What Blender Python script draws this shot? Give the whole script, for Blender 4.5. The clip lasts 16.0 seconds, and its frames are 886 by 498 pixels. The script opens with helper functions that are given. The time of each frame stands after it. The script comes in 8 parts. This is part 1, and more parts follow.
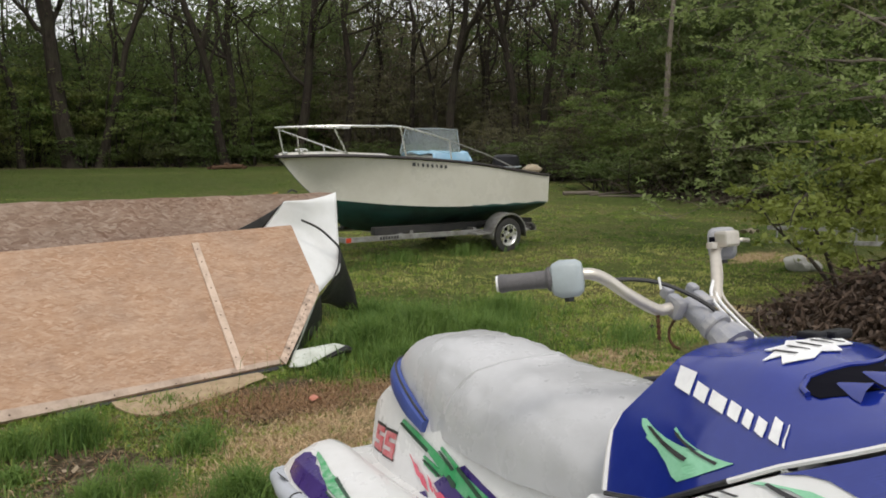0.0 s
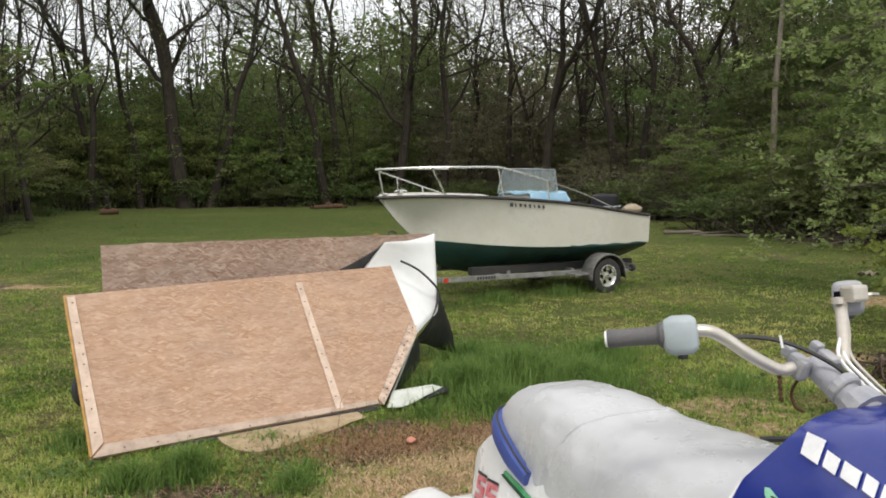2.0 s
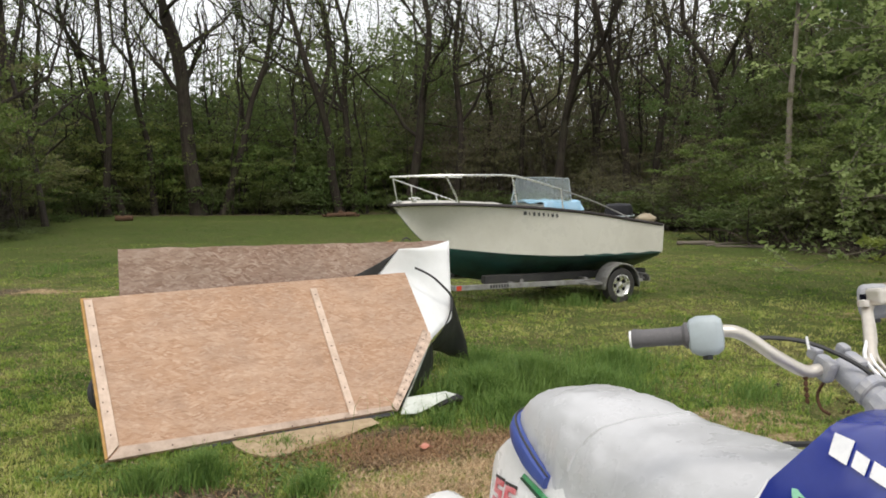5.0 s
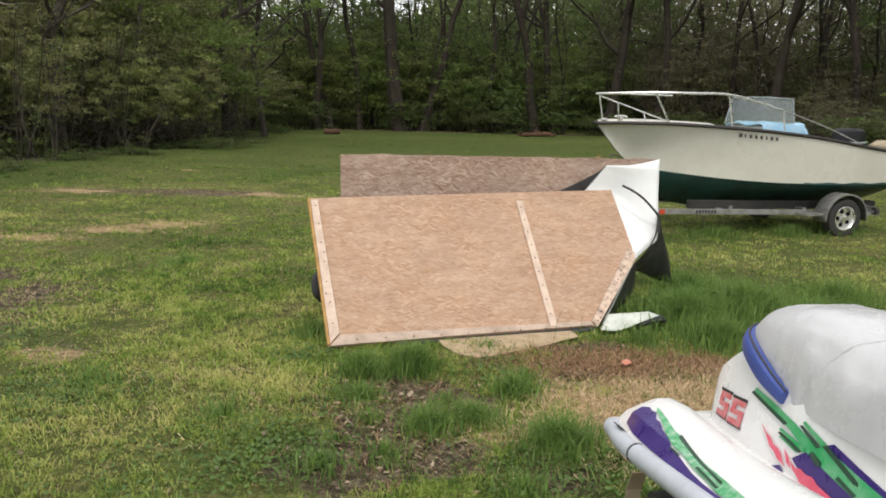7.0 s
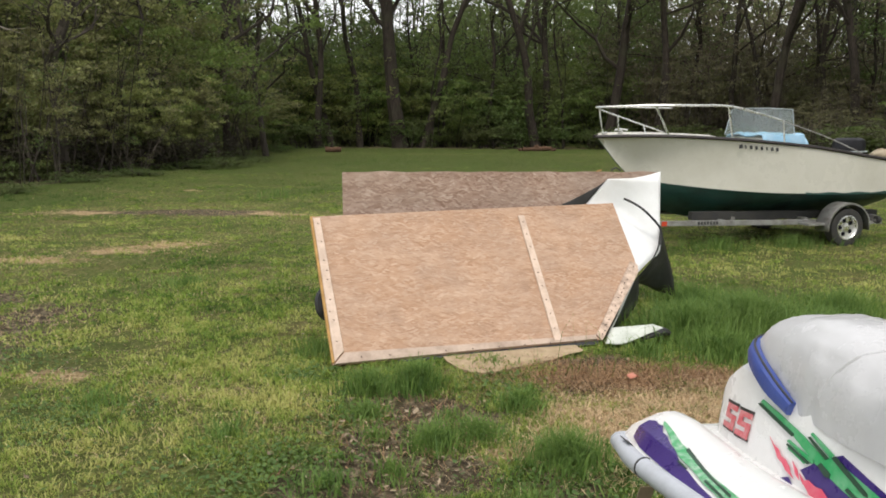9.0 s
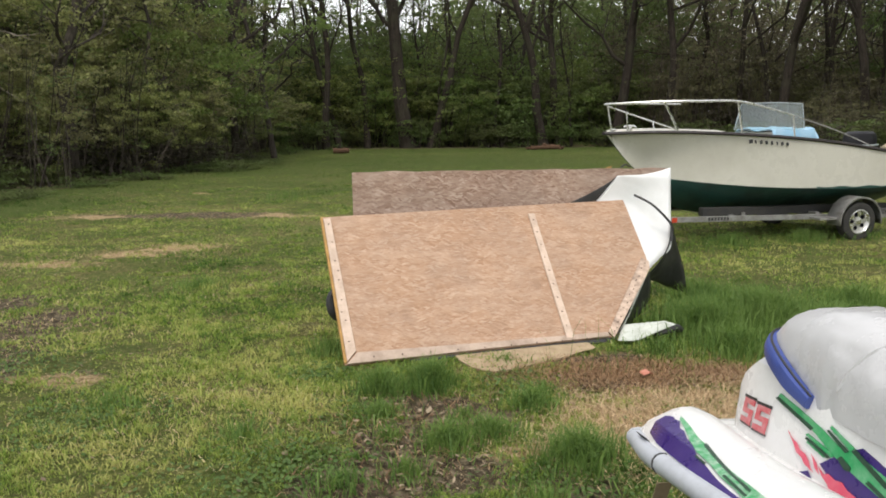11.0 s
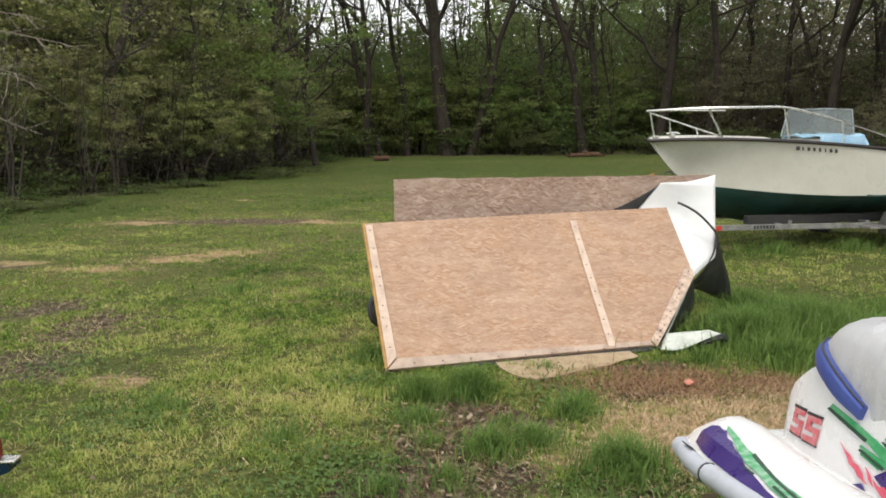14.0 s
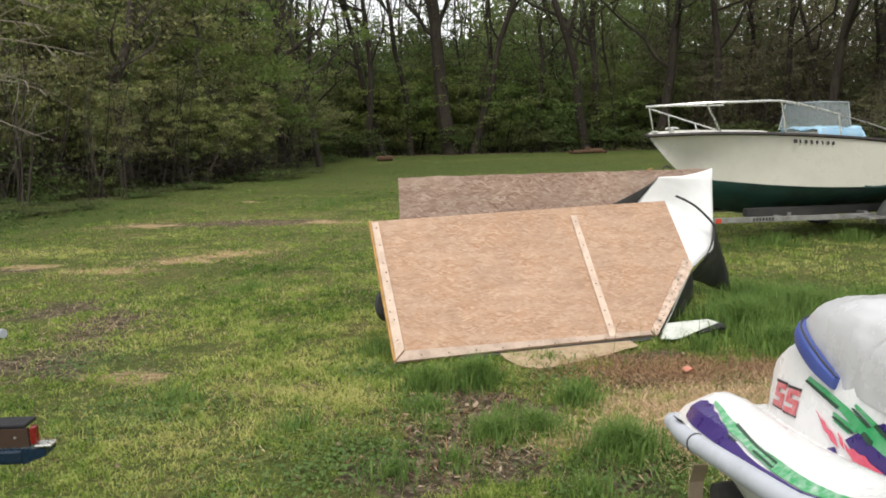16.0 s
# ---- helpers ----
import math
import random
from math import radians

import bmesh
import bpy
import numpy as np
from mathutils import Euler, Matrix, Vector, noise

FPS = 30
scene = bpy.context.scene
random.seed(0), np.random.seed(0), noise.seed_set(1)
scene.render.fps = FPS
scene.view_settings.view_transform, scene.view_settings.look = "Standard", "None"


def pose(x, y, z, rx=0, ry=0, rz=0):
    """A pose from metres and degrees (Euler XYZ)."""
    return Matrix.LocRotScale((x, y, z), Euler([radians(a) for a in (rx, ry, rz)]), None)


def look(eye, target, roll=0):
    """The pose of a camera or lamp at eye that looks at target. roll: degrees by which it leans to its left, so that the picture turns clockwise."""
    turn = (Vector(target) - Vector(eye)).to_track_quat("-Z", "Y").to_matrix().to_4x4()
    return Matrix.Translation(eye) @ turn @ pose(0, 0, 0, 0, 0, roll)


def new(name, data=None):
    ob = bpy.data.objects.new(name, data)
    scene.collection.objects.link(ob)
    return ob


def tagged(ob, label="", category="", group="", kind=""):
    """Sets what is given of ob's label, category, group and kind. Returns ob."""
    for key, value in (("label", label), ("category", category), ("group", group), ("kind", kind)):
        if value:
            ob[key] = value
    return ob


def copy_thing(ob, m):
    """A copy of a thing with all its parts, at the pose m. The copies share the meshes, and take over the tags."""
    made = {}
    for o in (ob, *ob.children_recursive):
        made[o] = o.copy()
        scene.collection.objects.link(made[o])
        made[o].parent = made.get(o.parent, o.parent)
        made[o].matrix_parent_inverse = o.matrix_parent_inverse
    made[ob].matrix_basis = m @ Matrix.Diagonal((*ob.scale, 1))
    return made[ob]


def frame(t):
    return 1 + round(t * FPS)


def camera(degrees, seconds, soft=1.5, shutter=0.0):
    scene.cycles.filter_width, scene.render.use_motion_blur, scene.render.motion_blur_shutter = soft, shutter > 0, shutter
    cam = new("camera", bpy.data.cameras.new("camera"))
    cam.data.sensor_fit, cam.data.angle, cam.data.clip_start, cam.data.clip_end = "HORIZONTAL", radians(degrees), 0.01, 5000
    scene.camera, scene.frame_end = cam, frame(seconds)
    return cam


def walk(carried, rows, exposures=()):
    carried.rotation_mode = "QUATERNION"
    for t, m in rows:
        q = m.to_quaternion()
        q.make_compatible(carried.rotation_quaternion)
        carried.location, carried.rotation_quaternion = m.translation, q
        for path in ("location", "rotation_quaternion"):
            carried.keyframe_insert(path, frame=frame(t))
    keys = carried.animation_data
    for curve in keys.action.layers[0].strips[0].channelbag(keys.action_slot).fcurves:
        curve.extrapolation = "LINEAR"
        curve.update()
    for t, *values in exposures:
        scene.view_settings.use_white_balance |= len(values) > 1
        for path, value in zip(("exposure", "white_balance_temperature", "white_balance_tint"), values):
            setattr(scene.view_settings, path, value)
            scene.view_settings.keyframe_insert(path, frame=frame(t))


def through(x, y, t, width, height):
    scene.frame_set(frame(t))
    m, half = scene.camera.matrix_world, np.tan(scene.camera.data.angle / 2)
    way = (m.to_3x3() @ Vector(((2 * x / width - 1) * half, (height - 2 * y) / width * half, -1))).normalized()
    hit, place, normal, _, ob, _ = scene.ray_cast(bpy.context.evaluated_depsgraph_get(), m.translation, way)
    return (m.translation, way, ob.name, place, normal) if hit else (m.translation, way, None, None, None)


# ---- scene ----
cam = camera(59.6, 16.0, 1.8)
PATH = [
    (0, (0.085, 0.308, 1.722), (0.841, 2.136, 1.429), 0.2),
    (0.2, (0.102, 0.32, 1.732), (0.783, 2.18, 1.465), -0.1),
    (0.3, (0.111, 0.325, 1.737), (0.773, 2.195, 1.488), -0.2),
    (0.5, (0.128, 0.337, 1.747), (0.771, 2.218, 1.527), -0.5),
    (1, (0.118, 0.346, 1.747), (0.723, 2.244, 1.563), -0.8),
    (1.5, (0.092, 0.338, 1.747), (0.682, 2.24, 1.565), -0.2),
    (2, (0.071, 0.328, 1.748), (0.598, 2.248, 1.553), -0.3),
    (2.5, (0.075, 0.329, 1.749), (0.62, 2.245, 1.579), -0.3),
    (3, (0.069, 0.34, 1.746), (0.628, 2.253, 1.576), 0.3),
    (3.2, (0.063, 0.339, 1.747), (0.603, 2.257, 1.579), 0.1),
    (5.3, (0.036, 0.322, 1.717), (0.515, 2.256, 1.544), 0.1),
    (5.5, (-0.008, 0.315, 1.693), (0.288, 2.274, 1.421), 0.6),
    (5.6, (-0.018, 0.314, 1.687), (0.212, 2.277, 1.393), 0.6),
    (5.7, (-0.028, 0.314, 1.682), (0.17, 2.276, 1.369), 0.7),
    (5.8, (-0.038, 0.313, 1.676), (0.11, 2.277, 1.346), 0.7),
    (6, (-0.058, 0.312, 1.665), (0.03, 2.277, 1.302), 0.8),
    (6.5, (-0.086, 0.32, 1.66), (-0.041, 2.28, 1.262), 1.0),
    (7, (-0.091, 0.317, 1.663), (-0.072, 2.281, 1.287), 1.3),
    (7.5, (-0.089, 0.314, 1.666), (-0.072, 2.28, 1.297), 0.8),
    (8, (-0.089, 0.314, 1.668), (-0.076, 2.282, 1.313), 0.4),
    (8.5, (-0.086, 0.315, 1.663), (-0.077, 2.286, 1.323), 0.2),
    (9, (-0.093, 0.313, 1.666), (-0.081, 2.284, 1.33), 0.3),
    (9.2, (-0.093, 0.313, 1.666), (-0.088, 2.283, 1.327), 0.3),
    (11.3, (-0.108, 0.313, 1.659), (-0.13, 2.284, 1.323), -0.9),
    (11.5, (-0.108, 0.313, 1.659), (-0.155, 2.283, 1.317), -0.9),
    (12, (-0.103, 0.304, 1.661), (-0.146, 2.275, 1.322), -0.6),
    (12.3, (-0.106, 0.304, 1.659), (-0.117, 2.281, 1.357), -0.1),
    (12.5, (-0.108, 0.304, 1.658), (-0.124, 2.282, 1.361), 0.1),
    (13, (-0.113, 0.306, 1.655), (-0.146, 2.283, 1.357), 0.2),
    (13.3, (-0.114, 0.305, 1.655), (-0.201, 2.278, 1.343), -0.4),
    (13.5, (-0.114, 0.304, 1.655), (-0.219, 2.276, 1.337), -0.8),
    (14, (-0.122, 0.305, 1.654), (-0.233, 2.277, 1.338), -0.7),
    (14.5, (-0.137, 0.299, 1.656), (-0.247, 2.271, 1.339), -0.7),
    (15, (-0.163, 0.292, 1.653), (-0.296, 2.261, 1.33), -1.0),
    (15.3, (-0.165, 0.276, 1.642), (-0.282, 2.248, 1.328), -1.2),
    (15.5, (-0.167, 0.266, 1.635), (-0.238, 2.236, 1.295), -1.3),
    (15.7, (-0.145, 0.211, 1.643), (-0.217, 2.18, 1.297), -1.4),
    (16, (-0.111, 0.129, 1.656), (-0.234, 2.1, 1.338), -1.7),
]
walk(cam, [(t, look(eye, aim, roll)) for t, eye, aim, roll in PATH],
     [(0, -0.36), (0.5, -0.12), (1.2, -0.10), (3.2, -0.09), (5.5, -0.03), (7, 0.01), (12.5, 0.02), (16, 0.12)])

# ---- light ----
world = bpy.data.worlds.new("sky")
scene.world = world
world.use_nodes = True
wn = world.node_tree.nodes
wl = world.node_tree.links
sky = wn.new("ShaderNodeTexSky")
sky.sky_type = "NISHITA"
sky.sun_disc = False
sky.sun_elevation = radians(50)
sky.sun_rotation = radians(190)
sky.air_density, sky.dust_density, sky.ozone_density = 1.0, 1.0, 1.0
wn["Background"].inputs["Strength"].default_value = 0.15
cloud = wn.new("ShaderNodeMix")  # thin overcast whitens the blue
cloud.data_type = "RGBA"
cloud.inputs[0].default_value = 0.85
cloud.inputs[7].default_value = (9.6, 9.5, 9.5, 1)
wl.new(sky.outputs[0], cloud.inputs[6])
wl.new(cloud.outputs[2], wn["Background"].inputs["Color"])
sun = new("sun", bpy.data.lights.new("sun", "SUN"))
sun.data.energy, sun.data.angle, sun.data.color = 2.0, radians(12), (1.0, 0.94, 0.85)
sun.matrix_basis = look((0, 0, 0), (0.10, 0.55, -0.83))

# ---- helpers of this scene ----
def put(name, bm, material, parent=None, label="", smooth=False, mats=()):
    """Link a bmesh as one mesh object, under a thing if one is given."""
    me = bpy.data.meshes.new(name)
    bm.normal_update()
    bm.to_mesh(me)
    bm.free()
    for m in (material, *mats):
        me.materials.append(m)
    if smooth:
        me.polygons.foreach_set("use_smooth", [True] * len(me.polygons))
        me.set_sharp_from_angle(angle=radians(38))
    ob = new(name, me)
    if parent is not None:
        ob.parent = parent
    if label:
        ob["label"] = label
    return ob


def part(name, bm, material, parent, label="", smooth=False, mats=()):
    return put(name, bm, material, parent, label, smooth, mats)


def thing(name, m, label, category, group="", kind=""):
    ob = new(name)
    ob.empty_display_size = 0.1
    ob.matrix_basis = m
    return tagged(ob, label, category, group, kind)


def add_box(bm, sx, sy, sz, m=None, bevel=0.0):
    r = bmesh.ops.create_cube(bm, size=1.0)
    vs = r["verts"]
    bmesh.ops.scale(bm, vec=(sx, sy, sz), verts=vs)
    if bevel:
        es = list({e for v in vs for e in v.link_edges})
        out = bmesh.ops.bevel(bm, geom=es, offset=bevel, segments=2, affect="EDGES", profile=0.6)
        vs = list({v for f in out["faces"] for v in f.verts} | {v for v in vs if v.is_valid})
    if m is not None:
        bmesh.ops.transform(bm, matrix=m, verts=vs)
    return vs


def box(sx, sy, sz, m=None, bevel=0.0):
    bm = bmesh.new()
    add_box(bm, sx, sy, sz, m, bevel)
    return bm


def add_tube(bm, pts, radii, sides=8, caps=True):
    """A tube along points, with a radius each."""
    pts = [Vector(p) for p in pts]
    if not isinstance(radii, (list, tuple)):
        radii = [radii] * len(pts)
    rings, side = [], None
    for i, p in enumerate(pts):
        d = (pts[min(i + 1, len(pts) - 1)] - pts[max(i - 1, 0)]).normalized()
        if side is None:
            side = d.orthogonal().normalized()
        side = (side - d * side.dot(d)).normalized()
        up = d.cross(side)
        rings.append([bm.verts.new(p + (side * math.cos(a) + up * math.sin(a)) * radii[i])
                      for a in (2 * math.pi * k / sides for k in range(sides))])
    for a, b in zip(rings, rings[1:]):
        for k in range(sides):
            bm.faces.new((a[k], a[(k + 1) % sides], b[(k + 1) % sides], b[k]))
    if caps:
        bm.faces.new(rings[0][::-1])
        bm.faces.new(rings[-1])


def tube(pts, radii, sides=8, caps=True):
    bm = bmesh.new()
    add_tube(bm, pts, radii, sides, caps)
    return bm


def smooth_path(pts, steps=6):
    """Catmull-Rom through the points."""
    pts = [Vector(p) for p in pts]
    ext = [2 * pts[0] - pts[1], *pts, 2 * pts[-1] - pts[-2]]
    out = []
    for i in range(1, len(ext) - 2):
        a, b, c, d = ext[i - 1:i + 3]
        for k in range(steps):
            t = k / steps
            out.append(0.5 * (2 * b + (c - a) * t + (2 * a - 5 * b + 4 * c - d) * t * t + (3 * b - a - 3 * c + d) * t ** 3))
    return out + [pts[-1]]


def loft(rings, close=False, caps=False, flip=False):
    """A skin over rings of points, all of one length."""
    bm = bmesh.new()
    vs = [[bm.verts.new(p) for p in r] for r in rings]
    n = len(vs[0])
    for a, b in zip(vs, vs[1:]):
        for k in range(n if close else n - 1):
            q = (a[k], a[(k + 1) % n], b[(k + 1) % n], b[k])
            bm.faces.new(q[::-1] if flip else q)
    if caps:
        bm.faces.new(vs[0][::-1] if not flip else vs[0])
        bm.faces.new(vs[-1] if not flip else vs[-1][::-1])
    return bm


def lathe(profile, sides=24, axis="Z"):
    """Turn (radius, height) pairs about an axis."""
    rings = []
    for r, h in profile:
        ring = []
        for k in range(sides):
            a = 2 * math.pi * k / sides
            c, s = r * math.cos(a), r * math.sin(a)
            ring.append({"Z": (c, s, h), "Y": (c, h, -s), "X": (h, c, s)}[axis])
        rings.append(ring)
    return loft(rings, close=True, caps=True)


def prism(outline, thick, m=None, bevel=0.0):
    """A flat polygon in x, y with a thickness along -z."""
    bm = bmesh.new()
    f = bm.faces.new([bm.verts.new((x, y, 0)) for x, y in outline])
    r = bmesh.ops.extrude_face_region(bm, geom=[f])
    bmesh.ops.translate(bm, vec=(0, 0, -thick), verts=[v for v in r["geom"] if isinstance(v, bmesh.types.BMVert)])
    bmesh.ops.recalc_face_normals(bm, faces=bm.faces)
    if bevel:
        bmesh.ops.bevel(bm, geom=list(bm.edges), offset=bevel, segments=1, affect="EDGES")
    if m is not None:
        bmesh.ops.transform(bm, matrix=m, verts=bm.verts)
    return bm


def frame_of(origin, along, up):
    """A matrix with x along, y up in the plane and z out of it."""
    x = Vector(along).normalized()
    y = Vector(up)
    y = (y - x * y.dot(x)).normalized()
    z = x.cross(y)
    m = Matrix((x, y, z)).transposed().to_4x4()
    m.translation = Vector(origin)
    return m

# ---- materials ----
def shader(name, rough=0.6, metal=0.0, spec=0.5):
    m = bpy.data.materials.new(name)
    m.use_nodes = True
    nt = m.node_tree
    b = nt.nodes["Principled BSDF"]
    b.inputs["Roughness"].default_value = rough
    b.inputs["Metallic"].default_value = metal
    b.inputs["Specular IOR Level"].default_value = spec
    return m, nt, b


def node(nt, kind, **kw):
    n = nt.nodes.new(kind)
    for k, v in kw.items():
        n.inputs[k.replace("_", " ")].default_value = v
    return n


def coords(nt, scale=(1, 1, 1), turn=0.0, space="Object"):
    tc = nt.nodes.new("ShaderNodeTexCoord")
    mp = nt.nodes.new("ShaderNodeMapping")
    mp.inputs["Scale"].default_value = scale
    mp.inputs["Rotation"].default_value = (0, 0, turn)
    nt.links.new(tc.outputs[space], mp.inputs["Vector"])
    return mp.outputs["Vector"]


def noise_tex(nt, vec, scale, detail=4.0, rough=0.6):
    n = node(nt, "ShaderNodeTexNoise", Scale=scale, Detail=detail, Roughness=rough)
    nt.links.new(vec, n.inputs["Vector"])
    return n.outputs["Fac"]


def ramp(nt, fac, stops):
    r = nt.nodes.new("ShaderNodeValToRGB")
    e = r.color_ramp.elements
    while len(e) < len(stops):
        e.new(0.5)
    for el, (p, c) in zip(e, stops):
        el.position = p
        el.color = (*c, 1)
    nt.links.new(fac, r.inputs["Fac"])
    return r.outputs["Color"]


def blend(nt, fac, a, b, kind="MIX"):
    n = nt.nodes.new("ShaderNodeMix")
    n.data_type = "RGBA"
    n.blend_type = kind
    for sock, val in ((n.inputs[0], fac), (n.inputs[6], a), (n.inputs[7], b)):
        if isinstance(val, (int, float)):
            sock.default_value = val
        elif isinstance(val, tuple):
            sock.default_value = (*val, 1)
        else:
            nt.links.new(val, sock)
    return n.outputs[2]


def relief(nt, b, height, strength=0.3, distance=0.01):
    n = node(nt, "ShaderNodeBump", Strength=strength, Distance=distance)
    nt.links.new(height, n.inputs["Height"])
    nt.links.new(n.outputs["Normal"], b.inputs["Normal"])


def worn(name, base, dirt, rough=0.5, metal=0.0, scale=3.0, amount=0.5, bump=0.15, spec=0.5, fine=60.0, space="Object"):
    """A surface of one colour with stains at a large scale, specks at a small one, and a fine relief."""
    m, nt, b = shader(name, rough, metal, spec)
    v = coords(nt, space=space)
    big = ramp(nt, noise_tex(nt, v, scale, 6, 0.65), [(0.42, (0, 0, 0)), (0.72, (1, 1, 1))])
    small = ramp(nt, noise_tex(nt, v, fine, 3, 0.6), [(0.5, (0, 0, 0)), (0.8, (1, 1, 1))])
    mixed = nt.nodes.new("ShaderNodeMath")
    mixed.operation = "MULTIPLY_ADD"
    nt.links.new(big, mixed.inputs[0])
    mixed.inputs[1].default_value = amount
    sm = nt.nodes.new("ShaderNodeMath")
    sm.operation = "MULTIPLY"
    nt.links.new(small, sm.inputs[0])
    sm.inputs[1].default_value = amount * 0.35
    nt.links.new(sm.outputs[0], mixed.inputs[2])
    nt.links.new(blend(nt, mixed.outputs[0], base, dirt), b.inputs["Base Color"])
    rr = nt.nodes.new("ShaderNodeMapRange")
    rr.inputs["To Min"].default_value = max(0.02, rough - 0.08)
    rr.inputs["To Max"].default_value = min(1.0, rough + 0.18)
    nt.links.new(big, rr.inputs["Value"])
    nt.links.new(rr.outputs["Result"], b.inputs["Roughness"])
    if bump:
        relief(nt, b, noise_tex(nt, v, fine, 4, 0.6), bump, 0.004)
    return m


def osb_material(name, tones, turn=0.0, grey=0.0):
    """Strand board: flat strands at mixed angles, each with its own tone."""
    m, nt, b = shader(name, 0.75, spec=0.25)
    cols = []
    dist = None
    for k, (ang, sx, sy) in enumerate(((turn + 0.04, 17, 74), (turn - 0.24, 20, 82), (turn + 0.42, 25, 80))):
        vo = nt.nodes.new("ShaderNodeTexVoronoi")
        vo.voronoi_dimensions = "2D"
        vo.inputs["Scale"].default_value = 1.0
        sc = nt.nodes.new("ShaderNodeMapping")
        sc.inputs["Scale"].default_value = (sx, sy, 1)
        sc.inputs["Location"].default_value = (3.7 * k, 1.9 * k, 0)
        jit = node(nt, "ShaderNodeTexNoise", Scale=16.0, Detail=2.0)
        base_at = coords(nt, turn=ang)
        nt.links.new(base_at, jit.inputs["Vector"])
        off = nt.nodes.new("ShaderNodeVectorMath")
        off.operation = "MULTIPLY_ADD"
        nt.links.new(jit.outputs["Color"], off.inputs[0])
        off.inputs[1].default_value = (0.035, 0.035, 0)
        nt.links.new(base_at, off.inputs[2])
        nt.links.new(off.outputs[0], sc.inputs["Vector"])
        nt.links.new(sc.outputs["Vector"], vo.inputs["Vector"])
        sep = nt.nodes.new("ShaderNodeSeparateColor")
        nt.links.new(vo.outputs["Color"], sep.inputs["Color"])
        cols.append((ramp(nt, sep.outputs[0], [(0.0, tones[0]), (0.35, tones[1]), (0.7, tones[2]), (1.0, tones[3])]), sep.outputs[1]))
        dist = dist or vo.outputs["Distance"]
    pick1 = ramp(nt, cols[1][1], [(0.42, (0, 0, 0)), (0.48, (1, 1, 1))])
    pick2 = ramp(nt, cols[2][1], [(0.55, (0, 0, 0)), (0.61, (1, 1, 1))])
    c = blend(nt, pick2, blend(nt, pick1, cols[0][0], cols[1][0]), cols[2][0])
    v = coords(nt)
    c = blend(nt, ramp(nt, noise_tex(nt, v, 1.6, 5, 0.6), [(0.35, (0, 0, 0)), (0.75, (0.45, 0.45, 0.45))]), c, tones[4])
    if grey:
        c = blend(nt, ramp(nt, noise_tex(nt, v, 2.3, 6, 0.7), [(0.42, (0, 0, 0)), (0.7, (grey * 1.6, grey * 1.6, grey * 1.6))]), c, (0.27, 0.205, 0.165))
    wash = noise_tex(nt, coords(nt, (1.3, 6.5, 1.3), turn), 1.0, 7, 0.72)
    c = blend(nt, ramp(nt, wash, [(0.46, (0, 0, 0)), (0.68, (0.5, 0.5, 0.5))]), c, tones[3])
    c = blend(nt, ramp(nt, noise_tex(nt, coords(nt, (3.0, 22, 3.0), turn), 1.0, 5, 0.7), [(0.56, (0, 0, 0)), (0.68, (0.5, 0.5, 0.5))]), c, tuple(0.72 * q for q in tones[0]))
    fib = noise_tex(nt, coords(nt, (30, 400, 30), turn), 1.0, 2, 0.5)
    c = blend(nt, 0.25, c, ramp(nt, fib, [(0.3, (0.25, 0.22, 0.2)), (0.7, (1, 1, 1))]), "MULTIPLY")
    nt.links.new(c, b.inputs["Base Color"])
    relief(nt, b, cols[0][1], 0.25, 0.002)
    return m


def leaf_material(name, a, c, dry, through=0.35, patch=0.25, mix_dry=1.0):
    m, nt, b = shader(name, 0.55, spec=0.3)
    geo = nt.nodes.new("ShaderNodeNewGeometry")
    v = nt.nodes.new("ShaderNodeTexCoord").outputs["Object"]
    big = ramp(nt, noise_tex(nt, geo.outputs["Position"], patch, 3, 0.5), [(0.35, (0, 0, 0)), (0.65, (1, 1, 1))])
    one = blend(nt, geo.outputs["Random Per Island"], a, c)
    two = blend(nt, geo.outputs["Random Per Island"], dry, tuple(p + (q - p) * mix_dry for p, q in zip(dry, c)))
    col = blend(nt, big, one, two)
    nt.links.new(col, b.inputs["Base Color"])
    tr = nt.nodes.new("ShaderNodeBsdfTranslucent")
    nt.links.new(col, tr.inputs["Color"])
    mx = nt.nodes.new("ShaderNodeMixShader")
    mx.inputs[0].default_value = through
    nt.links.new(b.outputs[0], mx.inputs[1])
    nt.links.new(tr.outputs[0], mx.inputs[2])
    nt.links.new(mx.outputs[0], nt.nodes["Material Output"].inputs["Surface"])
    return m


def bark_material(name, dark, light, moss):
    m, nt, b = shader(name, 0.9, spec=0.2)
    v = coords(nt, (1, 1, 0.22))
    n1 = noise_tex(nt, v, 14, 6, 0.7)
    col = ramp(nt, n1, [(0.3, dark), (0.7, light)])
    col = blend(nt, ramp(nt, noise_tex(nt, coords(nt), 1.1, 4, 0.6), [(0.5, (0, 0, 0)), (0.7, (0.7, 0.7, 0.7))]), col, moss)
    nt.links.new(col, b.inputs["Base Color"])
    relief(nt, b, n1, 0.8, 0.03)
    return m


